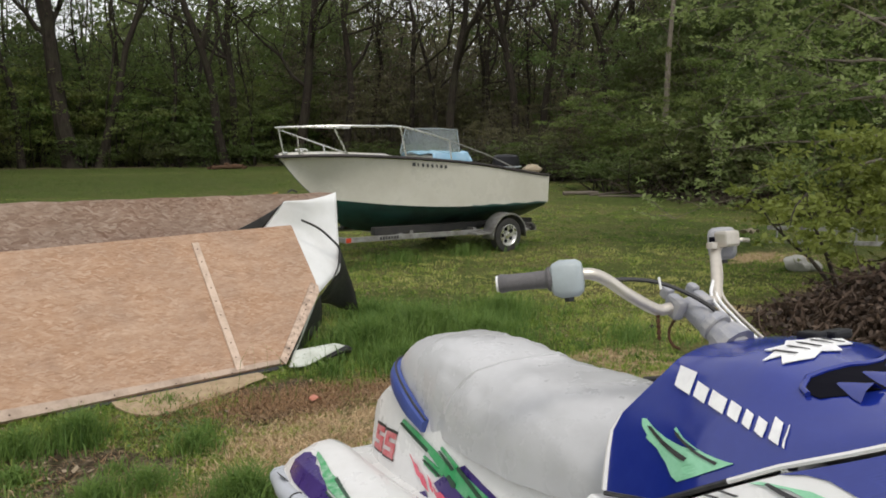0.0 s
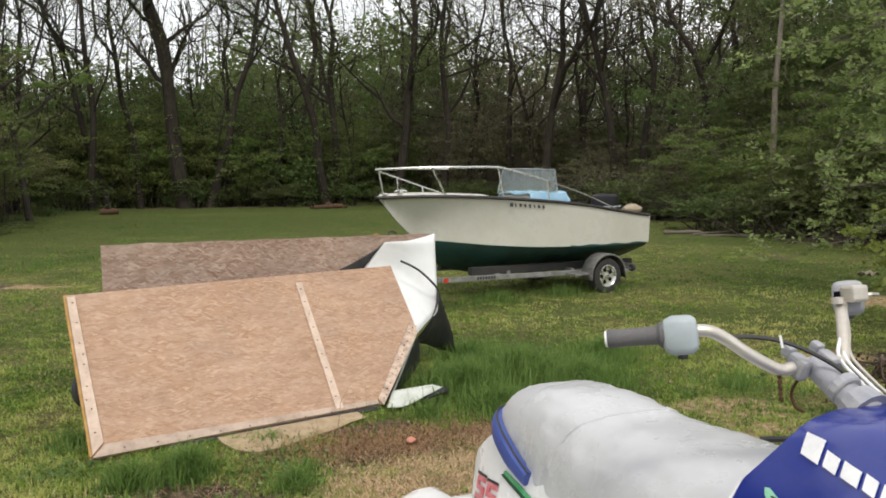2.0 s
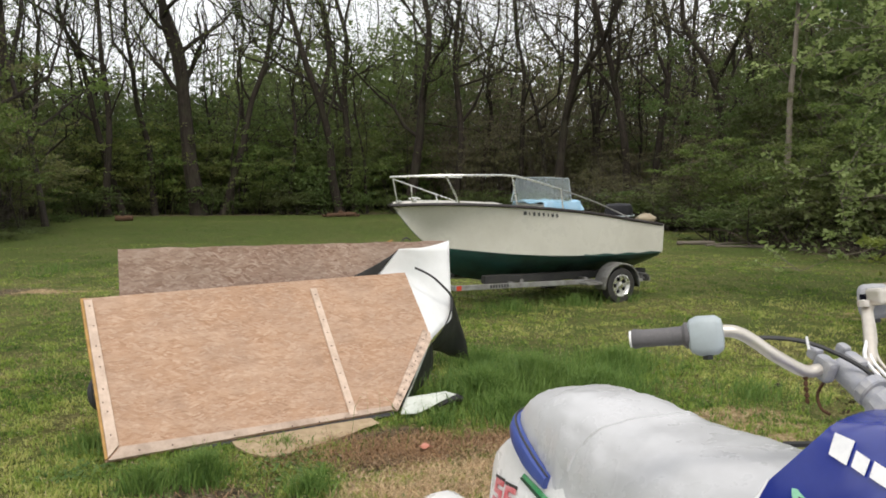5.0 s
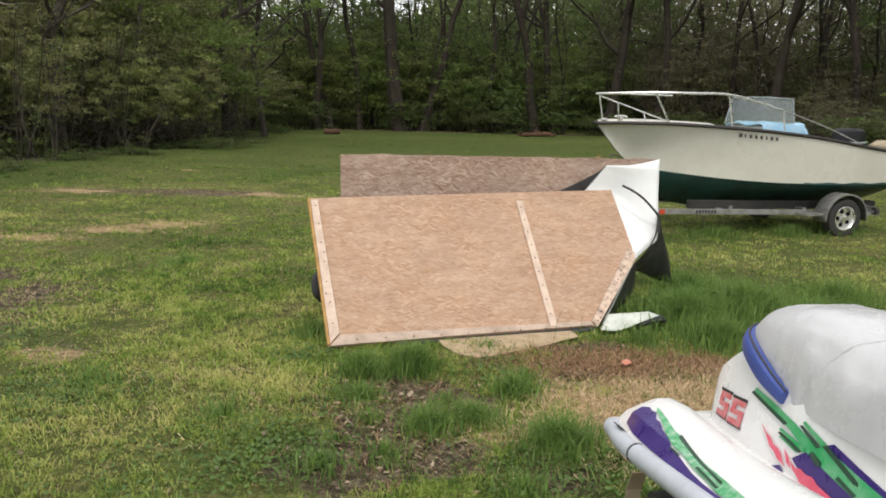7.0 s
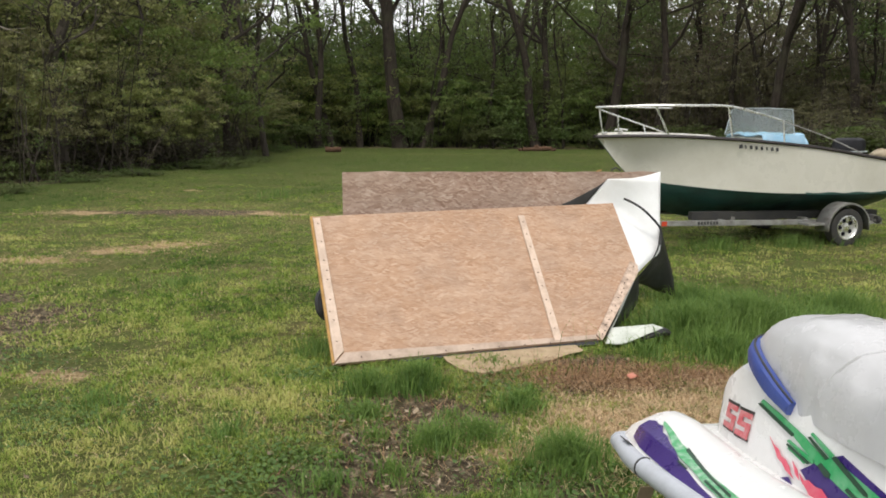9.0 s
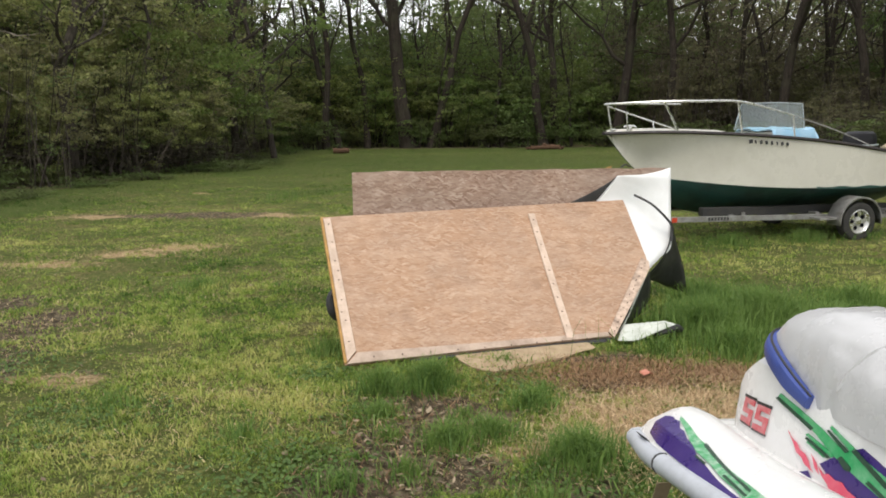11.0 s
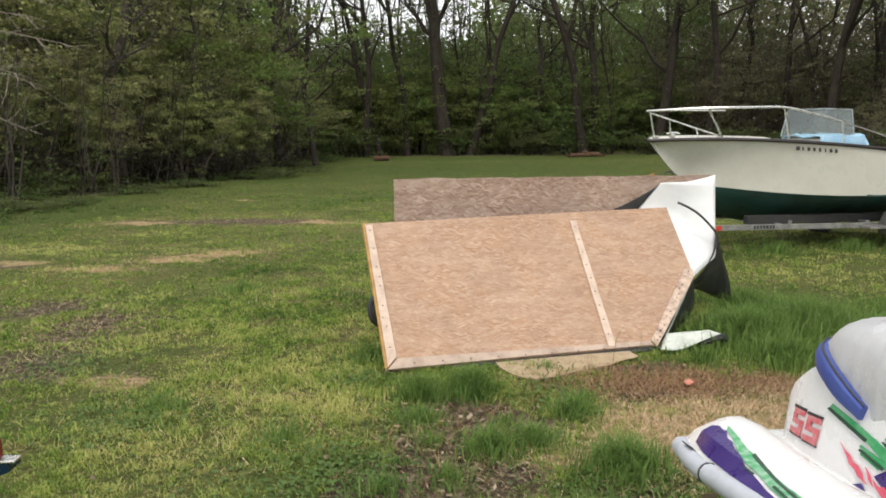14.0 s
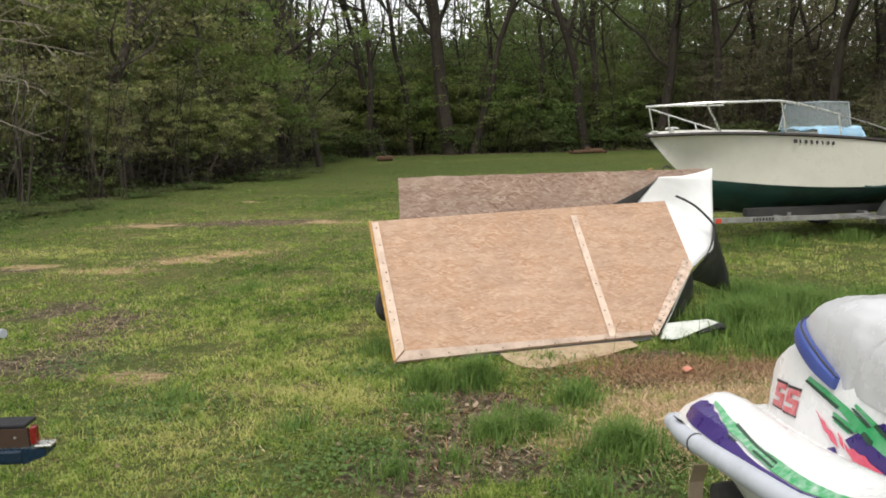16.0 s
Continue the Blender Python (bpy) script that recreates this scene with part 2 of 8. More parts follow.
def spots(nt, pos, places):
    """A soft mask, one over each oval place."""
    total = None
    for x, y, rx, ry, s in places:
        mp = nt.nodes.new("ShaderNodeVectorMath")
        mp.operation = "SUBTRACT"
        nt.links.new(pos, mp.inputs[0])
        mp.inputs[1].default_value = (x, y, 0)
        dv = nt.nodes.new("ShaderNodeVectorMath")
        dv.operation = "DIVIDE"
        nt.links.new(mp.outputs[0], dv.inputs[0])
        dv.inputs[1].default_value = (rx, ry, 1)
        ln = nt.nodes.new("ShaderNodeVectorMath")
        ln.operation = "LENGTH"
        nt.links.new(dv.outputs[0], ln.inputs[0])
        mr = nt.nodes.new("ShaderNodeMapRange")
        mr.inputs["From Min"].default_value = 1.35
        mr.inputs["From Max"].default_value = 0.25
        mr.inputs["To Max"].default_value = s
        nt.links.new(ln.outputs["Value"], mr.inputs["Value"])
        if total is None:
            total = mr.outputs["Result"]
        else:
            mx = nt.nodes.new("ShaderNodeMath")
            mx.operation = "MAXIMUM"
            nt.links.new(total, mx.inputs[0])
            nt.links.new(mr.outputs["Result"], mx.inputs[1])
            total = mx.outputs[0]
    return total


def sum_of(nt, a, b):
    n = nt.nodes.new("ShaderNodeMath")
    n.operation = "ADD"
    nt.links.new(a, n.inputs[0])
    nt.links.new(b, n.inputs[1])
    return n.outputs[0]


def ground_material():
    """Lawn soil: thatch and green, worn to earth or dead straw in patches laid out in metres."""
    m, nt, b = shader("lawn_soil", 0.95, spec=0.15)
    geo = nt.nodes.new("ShaderNodeNewGeometry")
    pos = geo.outputs["Position"]
    soil = ramp(nt, noise_tex(nt, pos, 14, 8, 0.75), [(0.34, (0.03, 0.022, 0.014)), (0.5, (0.105, 0.082, 0.052)), (0.66, (0.32, 0.265, 0.18))])
    dead = ramp(nt, noise_tex(nt, pos, 18, 8, 0.75), [(0.34, (0.14, 0.09, 0.05)), (0.5, (0.40, 0.29, 0.155)), (0.66, (0.66, 0.52, 0.32))])
    green = ramp(nt, noise_tex(nt, pos, 16, 10, 0.8), [(0.38, (0.025, 0.036, 0.010)), (0.49, (0.11, 0.145, 0.033)), (0.62, (0.26, 0.285, 0.085))])
    yellow = ramp(nt, noise_tex(nt, pos, 22, 10, 0.8), [(0.38, (0.03, 0.027, 0.011)), (0.5, (0.15, 0.14, 0.048)), (0.64, (0.42, 0.36, 0.17))])
    green = blend(nt, ramp(nt, noise_tex(nt, pos, 1.3, 7, 0.7), [(0.42, (0.05, 0.05, 0.05)), (0.56, (0.9, 0.9, 0.9))]), green, yellow)
    # deep green places, and shade near trees and trailer put into the ground colour
    green = blend(nt, ramp(nt, spots(nt, pos, DEEP_SHADED), [(0.0, (0, 0, 0)), (0.45, (0.75, 0.75, 0.75))]), green, ramp(nt, noise_tex(nt, pos, 11, 8, 0.75), [(0.3, (0.02, 0.035, 0.008)), (0.7, (0.10, 0.14, 0.03))]))
    green = blend(nt, ramp(nt, noise_tex(nt, pos, 0.55, 6, 0.7), [(0.47, (0, 0, 0)), (0.58, (0.7, 0.7, 0.7))]), green, ramp(nt, noise_tex(nt, pos, 9, 8, 0.75), [(0.34, (0.025, 0.042, 0.009)), (0.66, (0.12, 0.165, 0.035))]))
    rough_edge = ramp(nt, noise_tex(nt, pos, 2.1, 9, 0.72), [(0.2, (0, 0, 0)), (0.8, (1, 1, 1))])
    bare = ramp(nt, sum_of(nt, spots(nt, pos, BARE), rough_edge), [(0.82, (0, 0, 0)), (1.0, (1, 1, 1))])
    straw = ramp(nt, sum_of(nt, spots(nt, pos, STRAWY), rough_edge), [(0.85, (0, 0, 0)), (1.05, (1, 1, 1))])
    nt.links.new(blend(nt, straw, blend(nt, bare, green, soil), dead), b.inputs["Base Color"])
    relief(nt, b, sum_of(nt, noise_tex(nt, pos, 22, 8, 0.75), noise_tex(nt, pos, 4.5, 6, 0.7)), 1.0, 0.06)
    return m


def blade_material(name, deep, mid, pale, through):
    """Grass blades: deep green, fresh green and yellowed, in drifts of two sizes and from blade to blade."""
    m, nt, b = shader(name, 0.6, spec=0.25)
    geo = nt.nodes.new("ShaderNodeNewGeometry")
    pos = geo.outputs["Position"]
    drift = sum_of(nt, ramp(nt, noise_tex(nt, pos, 0.6, 7, 0.7), [(0.40, (0, 0, 0)), (0.60, (0.52, 0.52, 0.52))]), ramp(nt, noise_tex(nt, pos, 3.6, 5, 0.7), [(0.36, (0, 0, 0)), (0.64, (0.40, 0.40, 0.40))]))
    drift = sum_of(nt, drift, ramp(nt, noise_tex(nt, pos, 9, 3, 0.6), [(0.36, (0, 0, 0)), (0.64, (0.24, 0.24, 0.24))]))
    drift = sum_of(nt, drift, spots(nt, pos, YELLOWED))
    # the same places darken the blades, tree and trailer shade included
    less = nt.nodes.new("ShaderNodeMath")
    less.operation = "SUBTRACT"
    nt.links.new(drift, less.inputs[0])
    nt.links.new(spots(nt, pos, DEEP_SHADED), less.inputs[1])
    drift = less.outputs[0]
    rnd_in = blend(nt, 0.36, drift, geo.outputs["Random Per Island"])
    col = ramp(nt, rnd_in, [(0.15, tuple(0.62 * c for c in deep)), (0.32, deep), (0.56, mid), (0.9, pale)])
    nt.links.new(col, b.inputs["Base Color"])
    tr = nt.nodes.new("ShaderNodeBsdfTranslucent")
    nt.links.new(col, tr.inputs["Color"])
    mx = nt.nodes.new("ShaderNodeMixShader")
    mx.inputs[0].default_value = through
    nt.links.new(b.outputs[0], mx.inputs[1])
    nt.links.new(tr.outputs[0], mx.inputs[2])
    nt.links.new(mx.outputs[0], nt.nodes["Material Output"].inputs["Surface"])
    return m


# worn places in the lawn: x, y, half sizes, how bare
BARE = [(-4.2, 13.75, 1.7, 0.5, 0.95), (-5.9, 13.7, 1.2, 0.35, 0.75), (-3.5, 6.5, 0.7, 0.8, 0.62), (-3.4, 5.4, 0.7, 0.7, 0.62), (-2.6, 5.15, 0.35, 0.2, 0.6), (-4.3, 7.2, 0.8, 0.6, 0.55), (-6.0, 9.4, 1.2, 0.4, 0.4), (-0.32, 4.08, 0.34, 0.4, 1.0), (-0.12, 4.5, 0.3, 0.36, 1.0), (-0.5, 3.62, 0.4, 0.34, 1.0), (-0.1, 3.78, 0.36, 0.28, 0.9), (-0.4, 4.85, 0.34, 0.24, 0.8), (0.15, 4.45, 0.3, 0.3, 0.7), (0.98, 5.05, 0.55, 0.26, 0.95), (1.55, 5.15, 0.4, 0.22, 0.8),
        (1.3, 4.2, 0.9, 0.6, 0.55), (0.9, 5.45, 0.6, 0.25, 0.7), (0.55, 3.7, 0.4, 0.7, 0.6), (3.0, 3.4, 0.8, 0.8, 0.7), (1.6, 2.4, 1.0, 1.6, 0.6), (6.6, 5.6, 1.5, 1.1, 0.9), (-1.0, 2.2, 0.5, 0.4, 0.3),
        (-13.0, 22.0, 4.0, 5.5, 0.95), (-12.5, 29.0, 4.5, 5.0, 0.9), (16.5, 15.5, 3.2, 4.5, 0.9), (1.6, 43.5, 12, 2, 0.7)]
# and where the grass has died to straw
STRAWY = [(1.25, 4.45, 0.9, 0.5, 0.95), (0.8, 4.2, 0.45, 0.45, 0.9), (1.2, 4.0, 0.6, 0.6, 0.95), (0.3, 4.0, 0.35, 0.2, 0.6), (-3.1, 13.7, 1.0, 0.55, 0.5), (-6.3, 13.6, 1.3, 0.5, 0.5), (-3.6, 10.3, 0.7, 0.4, 0.68), (-4.1, 9.8, 0.7, 0.35, 0.62), (-4.8, 9.1, 0.7, 0.4, 0.66), (-6.0, 9.6, 0.8, 0.25, 0.65), (-2.6, 5.1, 0.5, 0.2, 0.6), (-1.6, 4.9, 0.5, 0.4, 0.4), (-0.7, 5.9, 0.25, 0.3, 0.5), (3.6, 5.1, 0.6, 0.7, 0.65), (5.4, 6.2, 0.8, 0.4, 0.6), (8.4, 8.7, 1.2, 0.6, 0.6), (-5.6, 17.8, 0.7, 0.3, 0.5)]


# where the lawn grows yellowed, and where it grows deep green or takes painted shade
YELLOWED = [(-1.3, 5.6, 0.8, 0.9, 0.4), (-0.95, 4.7, 0.7, 0.5, 0.4), (-1.2, 3.9, 0.8, 0.5, 0.3), (-2.3, 7.8, 0.6, 0.25, 0.55), (-6.2, 10.6, 1.4, 0.5, 0.4), (4.4, 9.9, 1.8, 0.5, 0.4), (5.5, 7.6, 1.8, 0.8, 0.4), (4.6, 6.0, 1.2, 0.8, 0.45), (3.6, 8.6, 1.4, 0.4, 0.35), (7.0, 10.0, 1.8, 0.6, 0.4)]
# shade by the woods, thickets and utility trailer is painted in here too
DEEP_SHADED = [(-2.2, 2.6, 0.6, 0.4, 0.6), (-5.2, 10.5, 0.9, 0.12, 0.5), (-1.7, 5.9, 0.3, 0.5, 0.3), (-2.6, 9.0, 1.0, 0.3, 0.3), (2.5, 10.0, 1.2, 0.3, 0.4), (3.0, 7.6, 1.0, 0.5, 0.3), (-10.5, 18.5, 3.2, 5.5, 0.8), (-6.0, 25.0, 5.0, 6.0, 0.45), (-0.86, 3.85, 0.4, 0.4, 0.3), (-0.6, 4.5, 0.35, 0.4, 0.25), (-9.2, 15.5, 2.4, 3.4, 0.7), (-3.7, 19.0, 6.0, 3.4, 0.32), (-1.0, 30.0, 13.0, 10.0, 0.5), (0.9, 3.6, 0.6, 0.5, 0.35), (-3.0, 9.4, 1.4, 0.6, 0.25), (2.6, 6.3, 0.9, 0.6, 0.35), (-9.0, 20.0, 5.0, 5.0, 0.4), (0.0, 40.0, 14.0, 5.0, 0.6), (13.0, 18.0, 2.5, 5.0, 0.4), (9.5, 11.5, 3.0, 3.0, 0.3)]

M = dict(
    soil=ground_material(),
    osb=osb_material("strand_board", [(0.335, 0.198, 0.12), (0.41, 0.258, 0.165), (0.435, 0.28, 0.185), (0.53, 0.38, 0.275), (0.37, 0.235, 0.155)], grey=0.28),
    osb_old=osb_material("weathered_strand_board", [(0.24, 0.145, 0.105), (0.36, 0.245, 0.185), (0.41, 0.29, 0.225), (0.56, 0.44, 0.36), (0.34, 0.24, 0.19)], grey=0.35),
    membrane_dirty=worn("dirty_roofing_membrane", (0.52, 0.55, 0.50), (0.30, 0.32, 0.26), 0.5, scale=7, amount=0.6, bump=0.1),
    batten=worn("bare_pine_batten", (0.58, 0.455, 0.365), (0.34, 0.255, 0.20), 0.8, scale=9, amount=0.75, bump=0.3, spec=0.2, fine=45),
    batten_grey=worn("weathered_dirty_batten", (0.46, 0.36, 0.29), (0.24, 0.18, 0.14), 0.8, scale=7, amount=0.8, bump=0.3, spec=0.2, fine=45),
    batten_marked=worn("nail_marked_batten", (0.56, 0.43, 0.34), (0.16, 0.115, 0.09), 0.8, scale=17, amount=0.85, bump=0.4, spec=0.2, fine=60),
    edge=worn("raw_board_edge", (0.42, 0.25, 0.09), (0.2, 0.12, 0.05), 0.85, scale=9, amount=0.7, bump=0.5, spec=0.15, fine=120),
    plywood=worn("pale_plywood", (0.40, 0.31, 0.20), (0.2, 0.14, 0.085), 0.8, scale=9, amount=0.7, spec=0.2),
    membrane=worn("white_roofing_membrane", (0.76, 0.77, 0.77), (0.58, 0.58, 0.56), 0.42, scale=4, amount=0.35, bump=0.1),
    rubber=worn("black_rubber_sheet", (0.018, 0.018, 0.019), (0.05, 0.048, 0.045), 0.55, scale=6, amount=0.6, bump=0.25),
    screw=worn("rusty_screw", (0.07, 0.05, 0.04), (0.16, 0.08, 0.04), 0.6, 0.5, scale=60),
    gelcoat=worn("cream_gelcoat", (0.60, 0.585, 0.525), (0.44, 0.42, 0.35), 0.32, scale=1.6, amount=0.45, bump=0.03, fine=30),
    bottom=worn("green_bottom_paint", (0.012, 0.055, 0.046), (0.008, 0.012, 0.012), 0.45, scale=2.2, amount=0.9, bump=0.2),
    rubrail=worn("black_rub_rail", (0.016, 0.012, 0.013), (0.05, 0.035, 0.03), 0.5, scale=8),
    chrome=worn("stainless_tube", (0.72, 0.72, 0.70), (0.45, 0.45, 0.44), 0.28, 0.9, scale=9, amount=0.4, bump=0.02),
    galv=worn("galvanised_steel", (0.36, 0.36, 0.35), (0.13, 0.115, 0.10), 0.55, 0.6, scale=7, amount=0.75, bump=0.08),
    tyre=worn("tyre_rubber", (0.022, 0.022, 0.022), (0.07, 0.065, 0.055), 0.8, scale=9, amount=0.6, bump=0.3),
    tarp=worn("light_blue_cloth", (0.25, 0.45, 0.62), (0.42, 0.56, 0.66), 0.7, scale=6, amount=0.7, bump=0.3),
    motor=worn("black_cowling", (0.012, 0.012, 0.015), (0.025, 0.025, 0.028), 0.5, scale=5, spec=0.25),
    canvas=worn("beige_canvas", (0.32, 0.27, 0.19), (0.17, 0.13, 0.09), 0.85, scale=9, bump=0.5),
    amber=worn("red_reflector", (0.5, 0.06, 0.03), (0.35, 0.05, 0.02), 0.3),
    ink=worn("black_lettering_film", (0.02, 0.02, 0.022), (0.08, 0.08, 0.08), 0.5, scale=30),
    white=worn("white_fibreglass", (0.72, 0.72, 0.715), (0.55, 0.54, 0.52), 0.3, scale=5, amount=0.35, bump=0.03, fine=40),
    vinyl=worn("grey_vinyl_seat", (0.50, 0.503, 0.512), (0.395, 0.397, 0.405), 0.30, scale=5, amount=0.6, bump=0.4, fine=13),
    blue=worn("royal_blue_cowl", (0.010, 0.023, 0.21), (0.026, 0.05, 0.30), 0.16, scale=4, amount=0.4, bump=0.02, spec=0.8),
    trim=worn("faded_blue_rubber_trim", (0.032, 0.06, 0.25), (0.075, 0.11, 0.34), 0.5, scale=9),
    bumper=worn("grey_bumper_rubber", (0.45, 0.475, 0.52), (0.30, 0.31, 0.33), 0.6, scale=8),
    grip=worn("worn_grip_rubber", (0.10, 0.095, 0.10), (0.17, 0.16, 0.16), 0.7, scale=20, bump=0.5, fine=160),
    pod=worn("pale_grey_plastic", (0.36, 0.41, 0.43), (0.26, 0.28, 0.29), 0.5, scale=14),
    bar=worn("dull_aluminium_bar", (0.60, 0.56, 0.50), (0.40, 0.36, 0.31), 0.42, 0.6, scale=14),
    casting=worn("corroded_casting", (0.30, 0.31, 0.35), (0.50, 0.48, 0.45), 0.65, 0.3, scale=16, amount=0.8, bump=0.5),
    cable=worn("black_cable", (0.015, 0.015, 0.015), (0.05, 0.05, 0.05), 0.5),
    chain=worn("rusty_chain", (0.10, 0.045, 0.02), (0.05, 0.03, 0.02), 0.8, 0.3),
    green=worn("green_decal", (0.025, 0.30, 0.10), (0.35, 0.55, 0.40), 0.4, scale=14, amount=0.45),
    green_worn=worn("scraped_green_decal", (0.03, 0.30, 0.10), (0.72, 0.74, 0.72), 0.4, scale=34, amount=0.55, bump=0.02),
    deadwood_dark=worn("dark_dead_twigs", (0.085, 0.066, 0.052), (0.045, 0.035, 0.03), 0.9, scale=12, bump=0.5, spec=0.15),
    purple=worn("dark_violet_decal", (0.03, 0.012, 0.13), (0.06, 0.03, 0.2), 0.35, scale=12),
    pink=worn("pink_red_decal", (0.62, 0.07, 0.13), (0.7, 0.25, 0.28), 0.4, scale=25),
    mint=worn("pale_green_decal", (0.30, 0.62, 0.42), (0.12, 0.42, 0.2), 0.4, scale=12, amount=0.7),
    star=worn("white_badge_film", (0.82, 0.82, 0.82), (0.6, 0.6, 0.62), 0.4, scale=30),
    ink_green=worn("dark_green_film", (0.012, 0.045, 0.025), (0.03, 0.09, 0.05), 0.45, scale=30),
    badge_red=worn("faded_red_decal", (0.50, 0.07, 0.09), (0.62, 0.36, 0.36), 0.45, scale=40, amount=0.8),
    void=worn("dark_intake", (0.006, 0.006, 0.010), (0.010, 0.010, 0.014), 0.9, spec=0.05),
    strap=worn("tan_webbing", (0.36, 0.28, 0.19), (0.22, 0.17, 0.11), 0.9, scale=20, bump=0.5),
    teal=worn("teal_steel_beam", (0.006, 0.022, 0.045), (0.006, 0.010, 0.016), 0.25, 0.1, scale=6),
    brown_plate=worn("brown_steel_plate", (0.06, 0.035, 0.024), (0.03, 0.022, 0.018), 0.5, 0.3, scale=12),
    lamp_red=worn("red_lamp_lens", (0.16, 0.010, 0.008), (0.10, 0.01, 0.008), 0.3),
    bark=bark_material("grey_brown_bark", (0.014, 0.011, 0.009), (0.062, 0.050, 0.040), (0.05, 0.05, 0.03)),
    twig_grey=bark_material("grey_twig_bark", (0.07, 0.056, 0.045), (0.16, 0.135, 0.11), (0.10, 0.09, 0.065)),
    twig=bark_material("pale_twig_bark", (0.12, 0.10, 0.08), (0.26, 0.23, 0.19), (0.15, 0.14, 0.1)),
    bark_brown=bark_material("brown_grey_bark", (0.026, 0.021, 0.018), (0.078, 0.066, 0.055), (0.055, 0.05, 0.034)),
    leaf=leaf_material("spring_leaf", (0.095, 0.165, 0.038), (0.20, 0.275, 0.07), (0.135, 0.15, 0.052), 0.5, 0.4, 0.45),
    leaf_dark=leaf_material("shade_leaf", (0.07, 0.125, 0.034), (0.14, 0.20, 0.056), (0.105, 0.11, 0.045), 0.45, 0.4, 0.45),
    leaf_gold=leaf_material("yellow_green_leaf", (0.15, 0.22, 0.045), (0.28, 0.34, 0.09), (0.17, 0.165, 0.065), 0.5, 0.4, 0.5),
    leaf_far=leaf_material("distant_leaf", (0.10, 0.16, 0.048), (0.175, 0.235, 0.075), (0.13, 0.14, 0.062), 0.45, 0.2, 0.6),
    leaf_olive=leaf_material("olive_leaf", (0.14, 0.18, 0.057), (0.36, 0.38, 0.13), (0.165, 0.15, 0.085), 0.45, 0.55, 0.35),
    # brown brush leaf, taken darker for the shaded hollow under the thicket
    leaf_brown=leaf_material("shaded_brush_leaf", (0.035, 0.03, 0.018), (0.09, 0.075, 0.045), (0.05, 0.06, 0.025), 0.3, 0.6, 0.5),
    leaf_bud=leaf_material("budding_twig", (0.105, 0.108, 0.052), (0.215, 0.22, 0.10), (0.15, 0.118, 0.08), 0.4, 0.3, 0.5),
    leaf_fresh=leaf_material("fresh_leaf", (0.17, 0.24, 0.065), (0.33, 0.40, 0.16), (0.22, 0.28, 0.09), 0.45),
    leaf_bright=leaf_material("new_shoot_leaf", (0.14, 0.18, 0.035), (0.23, 0.27, 0.06), (0.18, 0.20, 0.05), 0.5),
    grass=blade_material("lawn_blade", (0.075, 0.155, 0.027), (0.265, 0.365, 0.068), (0.54, 0.52, 0.19), 0.45),
    grass_tall=leaf_material("long_grass_blade", (0.06, 0.14, 0.03), (0.20, 0.305, 0.072), (0.14, 0.225, 0.058), 0.45, 0.9),
    tan_grass=leaf_material("tan_grass", (0.40, 0.275, 0.15), (0.78, 0.60, 0.37), (0.28, 0.175, 0.09), 0.3, 3.0),
    thatch=leaf_material("brown_thatch", (0.19, 0.10, 0.05), (0.44, 0.28, 0.15), (0.12, 0.065, 0.035), 0.2, 3.0),
    straw=leaf_material("dead_grass", (0.36, 0.27, 0.15), (0.56, 0.46, 0.29), (0.30, 0.21, 0.12), 0.3, 2.0),
    weed=leaf_material("weed_leaf", (0.06, 0.13, 0.03), (0.14, 0.22, 0.06), (0.10, 0.16, 0.05), 0.4, 2.0),
    litter=leaf_material("dry_leaf", (0.14, 0.095, 0.06), (0.40, 0.315, 0.215), (0.10, 0.07, 0.045), 0.15, 3.0),
    mould=worn("wet_dark_wood", (0.075, 0.052, 0.038), (0.035, 0.026, 0.02), 0.9, scale=8, bump=0.5, spec=0.15),
    mould_leaf=leaf_material("wet_dead_leaf", (0.03, 0.02, 0.014), (0.115, 0.078, 0.055), (0.026, 0.018, 0.013), 0.1, 3.0),
    orange=worn("orange_plastic_scrap", (0.46, 0.17, 0.11), (0.3, 0.13, 0.08), 0.5),
    deadwood=worn("grey_dead_wood", (0.17, 0.145, 0.12), (0.07, 0.06, 0.05), 0.9, scale=12, bump=0.5, spec=0.15),
    rot=worn("red_brown_rotten_wood", (0.11, 0.065, 0.042), (0.06, 0.042, 0.03), 0.95, scale=6, bump=0.6, spec=0.1),
    stone=worn("pale_stone", (0.5, 0.49, 0.46), (0.3, 0.3, 0.27), 0.85, scale=8, bump=0.5),
)
gl, gnt, gb = shader("clear_acrylic", 0.08, spec=0.5)
gb.inputs["Base Color"].default_value = (0.82, 0.9, 0.92, 1)
gtr = gnt.nodes.new("ShaderNodeBsdfTransparent")
gtr.inputs["Color"].default_value = (0.80, 0.87, 0.88, 1)
gmx = gnt.nodes.new("ShaderNodeMixShader")
gmx.inputs[0].default_value = 0.12
gnt.links.new(gtr.outputs[0], gmx.inputs[1])
gnt.links.new(gb.outputs[0], gmx.inputs[2])
gnt.links.new(gmx.outputs[0], gnt.nodes["Material Output"].inputs["Surface"])
M["glass"] = gl

# ---- ground and grass ----
rng = np.random.default_rng(7)


def lie(x, y):
    """The height of the lawn, in metres."""
    d = min(1.0, max(0.0, (math.hypot(x, y) - 2.0) / 4.0))
    h = 0.03 * noise.noise(Vector((x * 0.7, y * 0.7, 3.1))) + 0.012 * noise.noise(Vector((x * 2.6, y * 2.6, 9.4)))
    return h * (0.35 + 0.65 * d)


